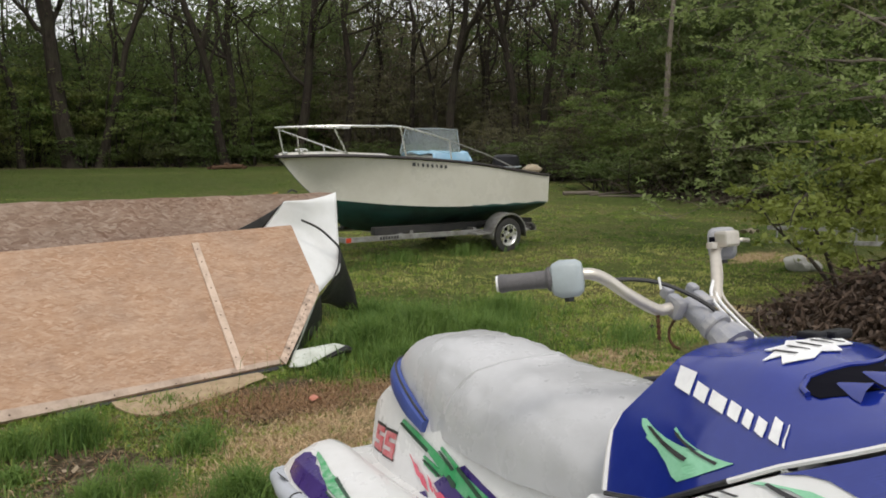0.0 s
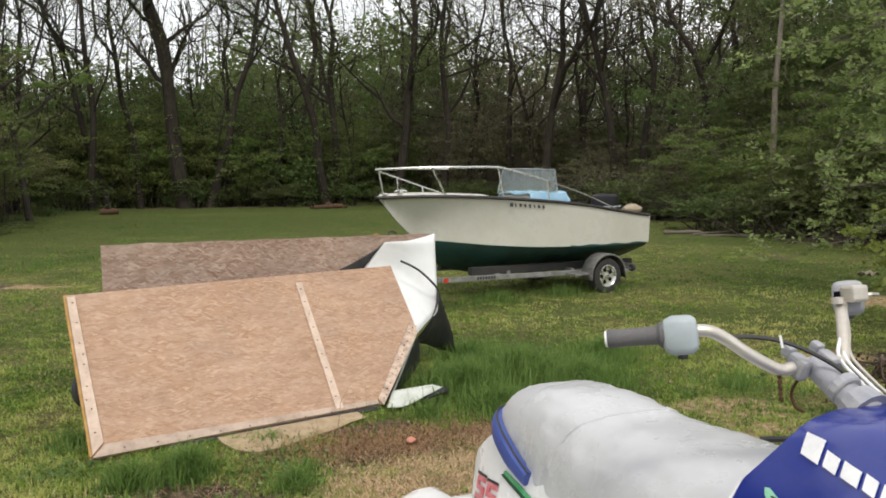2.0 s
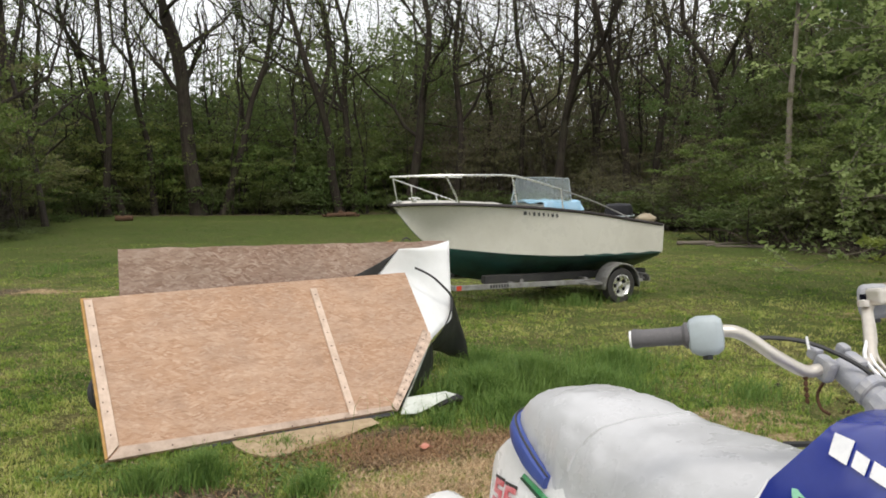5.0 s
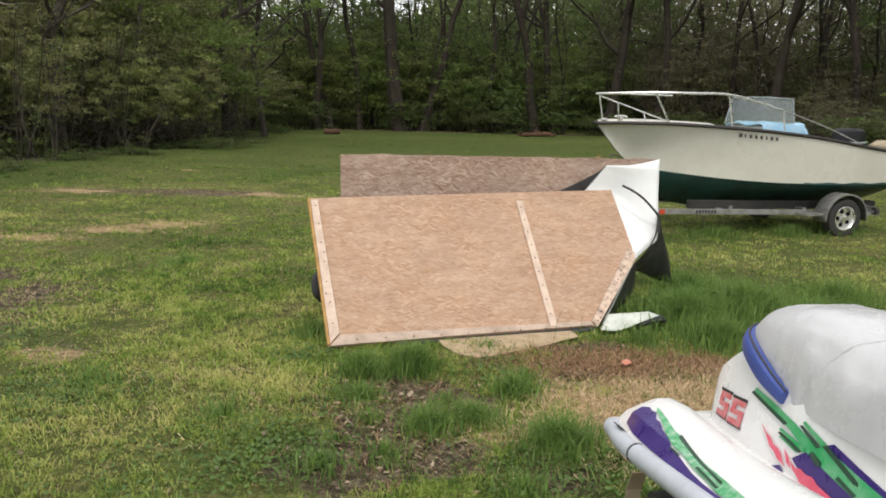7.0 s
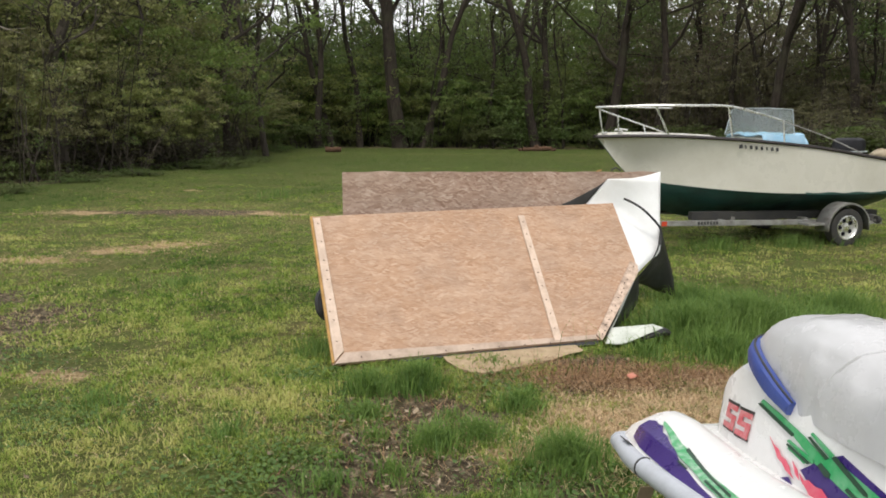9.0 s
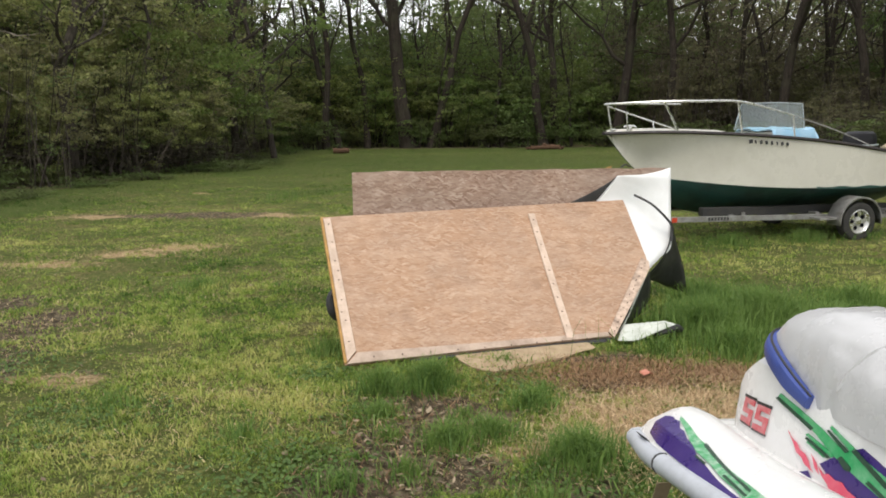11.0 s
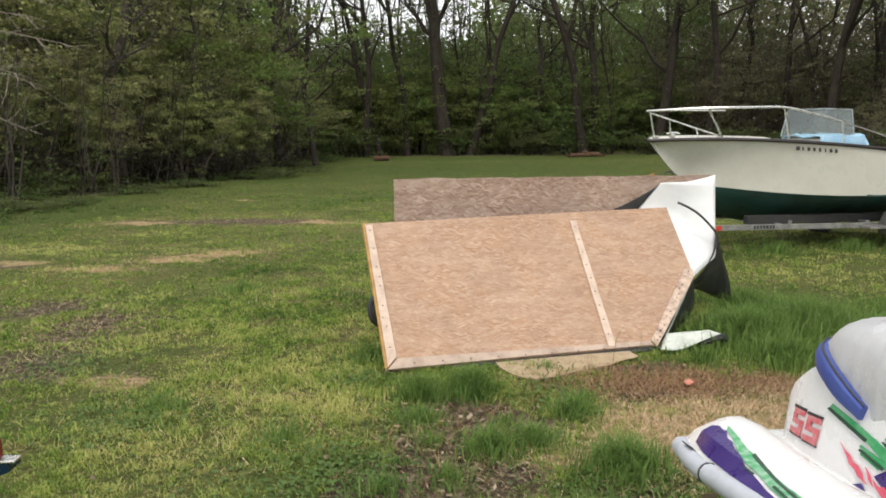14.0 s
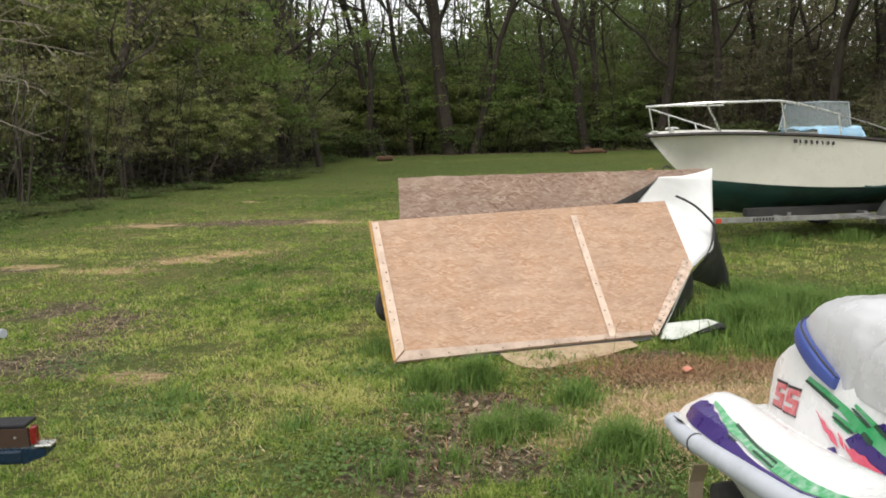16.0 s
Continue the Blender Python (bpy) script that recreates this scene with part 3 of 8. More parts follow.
def axis_lines(fine_from, fine_to, step, far):
    a = list(np.arange(fine_from, fine_to + 1e-6, step))
    lo, hi, s = a[0], a[-1], step
    left, right = [], []
    while lo > -far or hi < far:
        s *= 1.35
        if lo > -far:
            lo -= s
            left.append(lo)
        if hi < far:
            hi += s
            right.append(hi)
    return left[::-1] + a + right


gx, gy = axis_lines(-9, 11, 0.14, 600), axis_lines(0, 15, 0.14, 600)
verts = [(x, y, lie(x, y) if abs(x) < 60 and abs(y) < 60 else 0.0) for y in gy for x in gx]
nx = len(gx)
quads = [(j * nx + i, j * nx + i + 1, (j + 1) * nx + i + 1, (j + 1) * nx + i) for j in range(len(gy) - 1) for i in range(nx - 1)]
me = bpy.data.meshes.new("ground")
me.from_pydata(verts, [], quads)
me.polygons.foreach_set("use_smooth", [True] * len(quads))
me.materials.append(M["soil"])
tagged(new("ground", me), "uneven lawn of grass, thatch and bare worn earth", "ground", kind="structure")

def worn_at(x, y, places):
    """How worn each spot is, with ragged edges."""
    p = np.array(places)
    d = np.sqrt(((x[:, None] - p[:, 0]) / p[:, 2]) ** 2 + ((y[:, None] - p[:, 1]) / p[:, 3]) ** 2)
    soft_mask = (np.clip((1.35 - d) / 1.1, 0, 1) * p[:, 4]).max(1)
    rag = np.array([noise.noise(Vector((u * 1.9, v * 1.9, 2.2))) + 0.6 * noise.noise(Vector((u * 5.5, v * 5.5, 4.1))) for u, v in zip(x, y)])
    return np.clip((soft_mask * 1.7 - 0.35 + 0.55 * rag), 0, 1) * (soft_mask > 0.02)


def fast_mesh(name, verts, faces, mat):
    """A mesh from arrays, with faces all of one size."""
    me = bpy.data.meshes.new(name)
    n, k = faces.shape
    me.vertices.add(len(verts))
    me.vertices.foreach_set("co", verts.astype(np.float32).ravel())
    me.loops.add(n * k)
    me.loops.foreach_set("vertex_index", faces.astype(np.int32).ravel())
    me.polygons.add(n)
    me.polygons.foreach_set("loop_start", np.arange(0, n * k, k, dtype=np.int32))
    me.update(calc_edges=True)
    me.materials.append(mat)
    return me


def blades(name, x, y, z, height, width, lean, mat):
    """Bent blades of two pieces each, rooted at x, y, z."""
    n = len(x)
    a = rng.uniform(0, 2 * np.pi, n)
    b = rng.uniform(0, 2 * np.pi, n)
    wx, wy = np.cos(a) * width / 2, np.sin(a) * width / 2
    lx, ly = np.cos(b) * lean * height, np.sin(b) * lean * height
    root = np.stack([x, y, z], 1)
    w = np.stack([wx, wy, 0 * x], 1)
    mid = root + np.stack([lx * 0.3, ly * 0.3, height * 0.6], 1)
    tip = root + np.stack([lx, ly, height * (1 - 0.35 * lean)], 1)
    v = np.stack([root - w, root + w, mid + w * 0.75, mid - w * 0.75, tip], 1).reshape(-1, 3)
    i = np.arange(n)[:, None] * 5
    f = np.concatenate([i + [0, 1, 2], i + [0, 2, 3], i + [3, 2, 4]], 1).reshape(-1, 3)
    return fast_mesh(name, v, f, mat)


def lay(x, y):
    return np.array([lie(p, q) for p, q in zip(x, y)]) - 0.004


def lawn(name, n, near, far, mat, h, w, label, keep, lie_down=1.1):
    """Blades over the part of the lawn seen from where one stands, thinning with distance."""
    u = rng.uniform(0, 1, n)
    r = np.where(u < 0.56, near * (8.0 / near) ** (u / 0.56), 8.0 * (far / 8.0) ** ((u - 0.56) / 0.44))
    a = np.radians(rng.uniform(-37, 50, n))
    x, y = np.sin(a) * r, np.cos(a) * r
    clump = np.array([0.9 * noise.noise(Vector((p * 0.9, q * 0.9, 7.7))) + noise.noise(Vector((p * 2.6, q * 2.6, 1.7))) + 1.1 * noise.noise(Vector((p * 8.5, q * 8.5, 5.0))) + (0.9 * noise.noise(Vector((p * 19.0, q * 19.0, 8.0))) if q < 10 else 0) for p, q in zip(x, y)])
    bare, dead = worn_at(x, y, BARE), worn_at(x, y, STRAWY)
    ok = rng.uniform(0, 1, n) < keep(clump, bare, dead)
    x, y, clump, bare, r = x[ok], y[ok], clump[ok], bare[ok], r[ok]
    hh = h * rng.uniform(0.5, 1.4, len(x)) * (1 + 1.0 * np.clip(clump, -0.7, 1.4)) * (1 - 0.4 * bare)
    ww = w * np.clip(r / 4.0, 0.75, 1.9) * rng.uniform(0.6, 1.4, len(x))
    ob = new(name, blades(name, x, y, lay(x, y), hh, ww, rng.uniform(0.2, lie_down, len(x)), mat))
    return tagged(ob, label, "grass", kind="stuff")


lawn("lawn_grass", 470000, 2.3, 44.0, M["grass"], 0.026, 0.0056, "short patchy green lawn grass", lambda c, b, s: np.clip(0.62 + 0.8 * c, 0.10, 1) * (1 - 0.97 * b) * (1 - 0.7 * s), 1.5)
lawn("dry_grass", 130000, 2.3, 20.0, M["straw"], 0.026, 0.0038, "dead straw-coloured grass among the green", lambda c, b, s: np.clip(0.26 - 0.3 * c + 0.25 * b + 1.0 * s, 0.05, 0.95), 2.4)

# small tufts all over the lawn, thicker and taller than the grass round them
n = 4200
cr = 2.6 * (20.0 / 2.6) ** rng.uniform(0, 1, n)
ca = np.radians(rng.uniform(-36, 48, n))
cx, cy = np.sin(ca) * cr, np.cos(ca) * cr
per = 26
tx = np.repeat(cx, per) + rng.normal(0, 0.045, n * per) * np.repeat(rng.uniform(0.5, 1.8, n), per)
ty = np.repeat(cy, per) + rng.normal(0, 0.03, n * per) * np.repeat(rng.uniform(0.5, 1.8, n), per)
keep = worn_at(tx, ty, BARE) < 0.45
tx, ty, th = tx[keep], ty[keep], (np.repeat(rng.uniform(0.02, 0.065, n), per) * rng.uniform(0.5, 1.2, n * per))[keep]
tagged(new("lawn_tufts", blades("lawn_tufts", tx, ty, lay(tx, ty), th, 0.0055 * np.clip(np.hypot(tx, ty) / 4.0, 0.8, 1.8), rng.uniform(0.3, 1.6, len(tx)), M["grass"])), "small thick tufts of green and yellowed lawn grass", "grass", kind="stuff")

# long unmown tufts: x, y, radius, height, blades
TUFTS = [(-0.22, 4.94, 0.2, 0.2, 1000), (-0.52, 4.85, 0.18, 0.17, 650), (-0.11, 4.05, 0.17, 0.14, 620), (0.38, 4.61, 0.19, 0.13, 560), (0.12, 4.15, 0.19, 0.12, 560), (0.54, 3.84, 0.24, 0.17, 1300), (-0.50, 4.46, 0.2, 0.1, 300), (-0.42, 4.12, 0.14, 0.09, 130), (-0.3, 3.72, 0.2, 0.1, 180), (-0.02, 4.42, 0.14, 0.08, 120), (0.45, 4.81, 0.15, 0.09, 160), (0.30, 5.42, 0.25, 0.08, 200),
         (1.85, 6.15, 0.45, 0.27, 1900), (2.4, 6.4, 0.6, 0.29, 2400), (2.2, 7.2, 0.5, 0.2, 900), (1.95, 5.6, 0.4, 0.2, 1300), (2.8, 6.0, 0.6, 0.24, 1900), (3.4, 6.8, 0.6, 0.22, 1200),
         (4.0, 5.6, 0.6, 0.16, 500), (2.5, 4.8, 0.5, 0.14, 500), (-0.95, 5.6, 0.25, 0.14, 300), (1.4, 5.6, 0.3, 0.13, 350), (3.5, 10.1, 0.7, 0.2, 500), (4.6, 10.4, 0.6, 0.2, 450), (5.4, 10.6, 0.5, 0.16, 300),
         (2.4, 10.0, 0.6, 0.16, 350), (-1.2, 4.2, 0.3, 0.09, 300), (-2.1, 4.6, 0.4, 0.09, 300), (-2.6, 7.8, 0.5, 0.11, 350), (-0.6, 3.6, 0.3, 0.09, 300), (-3.5, 16.5, 1.2, 0.2, 300), (0.3, 3.4, 0.25, 0.1, 250)]
tx, ty, th = [], [], []
for x, y, r, h, n in TUFTS:
    a, d = rng.uniform(0, 2 * np.pi, n), r * np.abs(rng.normal(0, 0.55, n))
    tx.append(x + d * np.cos(a))
    ty.append(y + d * np.sin(a))
    th.append(h * rng.uniform(0.45, 1.25, n) * np.clip(1.15 - 0.35 * d / r, 0.4, 1.2))
tx, ty, th = np.concatenate(tx), np.concatenate(ty), np.concatenate(th)
tagged(new("long_grass", blades("long_grass", tx, ty, lay(tx, ty), th, rng.uniform(0.004, 0.009, len(tx)), rng.uniform(0.2, 0.95, len(tx)), M["grass_tall"])),
       "long unmown dark green grass tufts", "grass", kind="stuff")

# mats of dead grass lying flat
mx, my, mh = [], [], []
for x, y, sx_, sy_, n, h in ((1.25, 4.6, 0.34, 0.17, 1900, 0.052), (1.05, 4.1, 0.3, 0.3, 2600, 0.05), (0.72, 4.25, 0.2, 0.3, 800, 0.05), (1.75, 4.9, 0.3, 0.2, 1200, 0.05), (0.35, 4.05, 0.2, 0.14, 300, 0.045), (-3.4, 13.7, 1.0, 0.36, 450, 0.045), (-6.3, 13.6, 0.9, 0.3, 300, 0.045), (-3.6, 10.3, 0.4, 0.16, 420, 0.045), (-4.1, 9.8, 0.45, 0.14, 380, 0.045), (-4.8, 9.1, 0.4, 0.16, 400, 0.045), (-3.5, 6.2, 0.6, 0.7, 900, 0.035), (-1.6, 4.6, 0.5, 0.4, 600, 0.035)):
    mx.append(rng.normal(x, sx_, n))
    my.append(rng.normal(y, sy_, n))
    mh.append(h * rng.uniform(0.4, 1.4, n))
mx, my, mh = np.concatenate(mx), np.concatenate(my), np.concatenate(mh)
tagged(new("dead_grass", blades("dead_grass", mx, my, lay(mx, my) + 0.006, mh, rng.uniform(0.002, 0.006, len(mx)), rng.uniform(1.6, 2.7, len(mx)), M["tan_grass"])),
       "flattened mats of dead tan grass", "grass", kind="stuff")

n = 5200
hx = np.concatenate([rng.normal(1.0, 0.42, 2400), rng.normal(1.55, 0.3, 1300), rng.normal(0.95, 0.3, 1000), rng.normal(-0.3, 0.3, 500)])
hy = np.concatenate([rng.normal(5.1, 0.15, 2400), rng.normal(5.15, 0.14, 1300), rng.normal(5.3, 0.12, 1000), rng.normal(4.2, 0.4, 500)])
tagged(new("brown_thatch", blades("brown_thatch", hx, hy, lay(hx, hy) + 0.008, 0.05 * rng.uniform(0.3, 1.5, n), rng.uniform(0.002, 0.007, n), rng.uniform(1.6, 2.8, n), M["thatch"])), "red-brown dead thatch at the panel's foot", "grass", kind="stuff")

# a few tall dry stalks by the panels and the boat
sx = np.concatenate([rng.normal(1.0, 0.5, 24), rng.normal(2.4, 0.7, 40), rng.normal(3.4, 1.2, 40)])
sy = np.concatenate([rng.normal(5.25, 0.12, 24), rng.normal(6.4, 0.6, 40), rng.normal(9.6, 1.0, 40)])
tagged(new("grass_stalks", blades("grass_stalks", sx, sy, lay(sx, sy), rng.uniform(0.2, 0.5, len(sx)), np.full(len(sx), 0.004), rng.uniform(0.1, 0.6, len(sx)), M["grass_tall"])),
       "thin upright seed stalks in the grass", "grass", kind="stuff")

# fallen leaves on the bare earth
lx = np.concatenate([rng.normal(-0.25, 0.28, 460), rng.normal(1.1, 0.5, 420), rng.normal(-3.8, 1.0, 60), rng.uniform(-6, 4, 500), rng.normal(6.5, 0.9, 160)])
ly = np.concatenate([rng.normal(4.1, 0.4, 460), rng.normal(4.9, 0.35, 420), rng.normal(6.8, 0.8, 60), rng.uniform(2.6, 9, 500), rng.normal(6.2, 0.8, 160)])
n = len(lx)
ang, s = rng.uniform(0, 2 * np.pi, n), rng.uniform(0.005, 0.024, n)
c = np.stack([lx, ly, lay(lx, ly) + rng.uniform(0.012, 0.03, n)], 1)
ax = np.stack([np.cos(ang), np.sin(ang), rng.uniform(-0.4, 0.4, n)], 1) * s[:, None]
ay = np.stack([-np.sin(ang), np.cos(ang), rng.uniform(-0.5, 0.5, n)], 1) * s[:, None] * rng.uniform(0.2, 0.5, (n, 1))
big = slice(0, 140)
ax[big] *= 1.3
ay[big] *= 2.0
v = np.stack([c - ax, c - ay, c + ax, c + ay], 1).reshape(-1, 3)
tagged(new("leaf_litter", fast_mesh("leaf_litter", v, np.arange(n * 4).reshape(-1, 4), M["litter"])), "dry tan and brown leaves scattered on the earth", "leaves", kind="stuff")

# low broad-leaved weeds and clover on the worn ground: x, y, radius, leaves
WEEDS = [(-0.88, 3.82, 0.32, 650), (-0.62, 4.5, 0.25, 260), (0.5, 3.6, 0.4, 700), (1.1, 3.7, 0.3, 500), (-1.2, 3.5, 0.5, 600), (-2.2, 4.4, 0.4, 900), (-0.95, 5.2, 0.18, 500), (-3.0, 5.4, 0.4, 700), (0.3, 5.0, 0.25, 500)]
wx = np.concatenate([rng.normal(x, r * 0.6, n) for x, y, r, n in WEEDS])
wy = np.concatenate([rng.normal(y, r * 0.6, n) for x, y, r, n in WEEDS])
n = len(wx)
c = np.stack([wx, wy, lay(wx, wy) + rng.uniform(0.008, 0.045, n)], 1)
a = rng.uniform(0, 2 * np.pi, n)
s = rng.uniform(0.006, 0.016, n)[:, None]
ax = np.stack([np.cos(a), np.sin(a), rng.uniform(-0.5, 0.5, n)], 1) * s
ay = np.stack([-np.sin(a), np.cos(a), rng.uniform(-0.5, 0.5, n)], 1) * s * 0.7
v = np.stack([c - ax, c - ay, c + ax, c + ay], 1).reshape(-1, 3)
tagged(new("ground_weeds", fast_mesh("ground_weeds", v, np.arange(n * 4).reshape(-1, 4), M["weed"])), "low dark green broad-leaved weeds in the lawn", "weeds", kind="stuff")

# ---- the strand-board box, fallen apart on the lawn ----
def screws(holder, points, m):
    for x, y in points:
        s = part("screw", lathe([(0.0005, 0), (0.006, 0), (0.005, 0.002), (0.0005, 0.0022)], 8), M["screw"], holder)
        s.matrix_basis = m @ Matrix.Translation((x, y, 0))


def board(name, a, b, width, thick, z, parent, mat, wob=0.0):
    """A batten lying on a sheet from a to b."""
    a, b = Vector((*a, z)), Vector((*b, z))
    m = frame_of(a, b - a, Vector((-(b - a).y, (b - a).x, 0)))
    return part(name, box((b - a).length, width, thick, m @ Matrix.Translation(((b - a).length / 2, 0, thick / 2)), 0.003), mat, parent)


SIN, COS = math.sin, math.cos
PY, PL = radians(17.5), radians(45.5)
along = Vector((COS(PY), SIN(PY), 0))
back = Vector((-SIN(PY), COS(PY), 0))
front = thing("leaning_panel", frame_of((-0.8, 5.3, 0.03), along, back * SIN(PL) + Vector((0, 0, COS(PL)))),
              "large strand-board side panel with pine battens, leaning back on another panel", "panel", "strand-board panels")
outline = [(0, -0.01), (0.5, -0.008), (1.0, -0.002), (2.02, -0.002), (2.565, 0.57), (2.59, 0.70), (2.615, 1.300), (1.3, 1.283), (0, 1.262)]
part("sheet", prism(outline, 0.012, bevel=0.0015), M["osb"], front)
part("back_sheet", prism([(x * 0.995 + 0.006, y * 0.99 + 0.006) for x, y in outline], 0.012, Matrix.Translation((0, 0, -0.047))), M["osb_old"], front)
part("edge_board", box(0.035, 1.27, 0.034, Matrix.Translation((0.02, 0.64, -0.0295)), 0.002), M["edge"], front, "raw yellow edge of a framing board")
part("lower_edge_board", box(1.95, 0.035, 0.034, Matrix.Translation((1.0, 0.022, -0.0295)), 0.002), M["edge"], front)
part("raw_edge", prism([(-0.003, 0.0), (0.014, 0.004), (0.016, 1.250), (-0.003, 1.252)], 0.014, Matrix.Translation((0, 0, 0.0145)), 0.002), M["edge"], front, "raw yellow torn board edge")
# black strip added for the shadow gap below the panel
part("gap_shade", prism([(0.45, -0.026), (1.2, -0.034), (2.0, -0.036), (2.0, -0.003), (1.0, -0.003), (0.45, -0.010)], 0.02, Matrix.Translation((0, 0, -0.006)), 0.002), M["ink"], front, "black strip standing in for the shaded gap under the lower edge")
left = part("batten", prism([(0.016, 0.010), (0.088, 0.085), (0.072, 1.236), (0.018, 1.238)], 0.016, Matrix.Translation((0, 0, 0.0165)), 0.002), M["batten"], front)
low = part("bottom_batten", prism([(0.012, -0.008), (0.5, -0.006), (1.0, 0.0), (1.99, 0.0), (1.985, 0.038), (1.0, 0.052), (0.092, 0.072)], 0.015, Matrix.Translation((0, 0, 0.0155)), 0.002), M["batten_grey"], front, "grey weathered pine batten")
slant = part("slanted_batten", prism([(2.022, -0.018), (2.562, 0.563), (2.585, 0.64), (2.531, 0.675), (1.99, 0.035)], 0.018, Matrix.Translation((0, 0, 0.0185)), 0.002), M["batten_marked"], front, "weathered pine batten with knocked-out nail marks")
mid = part("middle_batten", prism([(1.642, 0.020), (1.702, 0.016), (1.742, 1.188), (1.688, 1.19)], 0.018, Matrix.Translation((0, 0, 0.0185)), 0.002), M["batten"], front, "pale pine batten studded with screws")
screws(left, [(0.05 + 0.004 * (k % 2), 0.16 + 0.17 * k) for k in range(7)] + [(0.034, 0.4), (0.06, 0.75)], Matrix.Translation((0, 0, 0.0166)))
screws(mid, [(1.672 + 0.04 * k / 8, 0.12 + 0.125 * k) for k in range(9)], Matrix.Translation((0, 0, 0.0186)))
screws(low, [(0.2 + 0.2 * k, 0.026 - 0.018 * k * 0.2) for k in range(9)], Matrix.Translation((0, 0, 0.0156)))
screws(slant, [(2.04 + 0.05 * k, 0.035 + 0.0585 * k + 0.015 * (k % 2)) for k in range(11)] + [(2.07, 0.06), (2.1, 0.11), (2.37, 0.42), (2.4, 0.47)], Matrix.Translation((0, 0, 0.0186)))

BY = math.atan2(0.76, 2.70)
b_along = Vector((COS(BY), SIN(BY), 0))
rear = thing("upright_panel", frame_of((-0.84, 6.36, 0.012), b_along, (0.0, 0.02, 1)), "weathered grey-brown strand-board panel standing on its long edge", "panel", "strand-board panels")
top_edge = [(2.80 - 2.80 * k / 16, 1.19 + 0.04 * k / 16 + 0.006 * math.sin(k * 2.3) - 0.004 * (k % 3 == 0)) for k in range(17)]
part("sheet", prism([(0, 0), (2.05, 0), (2.60, 0.62), (2.80, 1.0), *top_edge], 0.014), M["osb_old"], rear)
part("top_rail", box(2.72, 0.036, 0.036, Matrix.Translation((1.39, 1.16, -0.033)) @ pose(0, 0, 0, 0, 0, -0.8), 0.002), M["edge"], rear)
part("end_rail", box(0.036, 1.15, 0.036, Matrix.Translation((0.024, 0.6, -0.033)), 0.002), M["edge"], rear)
part("splinter", box(0.05, 0.012, 0.012, Matrix.Translation((2.22, 1.206, -0.01)) @ pose(0, 0, 0, 0, 0, 14)), M["edge"], rear, "yellow torn splinter")
part("rubber_scrap", tube(smooth_path([(2.34, 1.205, -0.012), (2.38, 1.228, -0.012), (2.43, 1.206, -0.012)], 3), 0.008, 5), M["rubber"], rear, "black rubber scrap")
RB = rear.matrix_basis.copy()


def patch(name, sides, mat, parent, thick, label="", nu=14, nv=14, ripple=0.0, seed=0.0, inner=None):
    """A sheet stretched between four edges: bottom, right, top, left, each a smooth line through a few points."""
    lines = []
    for s in sides:
        p = smooth_path(s, 8)
        lines.append([p[round(k * (len(p) - 1) / (nu - 1))] for k in range(nu)])
    bt, rt, tp, lf = lines
    rows = []
    for j in range(nv):
        t = j / (nv - 1)
        row = []
        for i in range(nu):
            s = i / (nu - 1)
            jj = round(t * (nu - 1))
            q = bt[i].lerp(tp[i], t) + lf[jj].lerp(rt[jj], s) - (bt[0].lerp(bt[-1], s)).lerp(tp[0].lerp(tp[-1], s), t)
            edge = min(s, 1 - s, t, 1 - t) * 4
            q = q + Vector((0.3, -0.9, 0.3)) * (ripple * min(1, edge) * noise.noise(Vector((s * 3 + seed, t * 3, seed))))
            row.append(q)
        rows.append(row)
    bm = loft(rows)
    ob = part(name, bm, mat, parent, label, True, (inner,) if inner else ())
    sol = ob.modifiers.new("thickness", "SOLIDIFY")
    sol.thickness, sol.offset = thick, 0
    if inner:
        sol.material_offset = 1
    return ob


sheet = thing("roofing_membrane", pose(0, 0, 0), "white roofing membrane with black backing, draped over the panels' end", "roofing sheet")


def on_front(x, y, z=0.0):
    return front.matrix_basis @ Vector((x, y, z))


V = Vector
TR, TL, FT = V((1.851, 7.101, 1.206)), V((1.36, 6.962, 1.15)), V((1.135, 6.905, 0.90))
FR = on_front(2.57, 0.58, -0.055)
R2 = V((1.828, 6.92, 0.53))
patch("face", [[FT, V((1.25, 6.93, 0.90)), on_front(2.56, 1.25, -0.03), on_front(2.56, 1.1, -0.04), on_front(2.565, 0.85, -0.05), FR],
               [FR, FR.lerp(R2, 0.33), FR.lerp(R2, 0.67), R2, V((1.843, 7.0, 0.74)), V((1.849, 7.06, 0.95)), TR],
               [TL, V((1.47, 6.992, 1.151)), V((1.592, 7.027, 1.153)), V((1.732, 7.067, 1.176)), TR],
               [FT, V((1.19, 6.917, 0.965)), V((1.30, 6.945, 1.095)), TL]], M["membrane"], sheet, 0.004, "creased white membrane face", ripple=0.014, seed=2.0, inner=M["rubber"], nu=18, nv=18)
patch("lower_strip", [[on_front(2.03, -0.04, -0.055), on_front(2.2, 0.15, -0.055), on_front(2.4, 0.38, -0.055), FR],
               [FR, FR.lerp(R2, 0.03), FR.lerp(R2, 0.06), FR.lerp(R2, 0.1)],
               [on_front(2.045, -0.045, -0.062), on_front(2.22, 0.15, -0.066), on_front(2.42, 0.38, -0.068), FR.lerp(R2, 0.1)],
               [on_front(2.03, -0.04, -0.055), on_front(2.035, -0.042, -0.057), on_front(2.04, -0.043, -0.06), on_front(2.045, -0.045, -0.062)]], M["membrane_dirty"], sheet, 0.004, "dirty white membrane strip along the slanted edge")
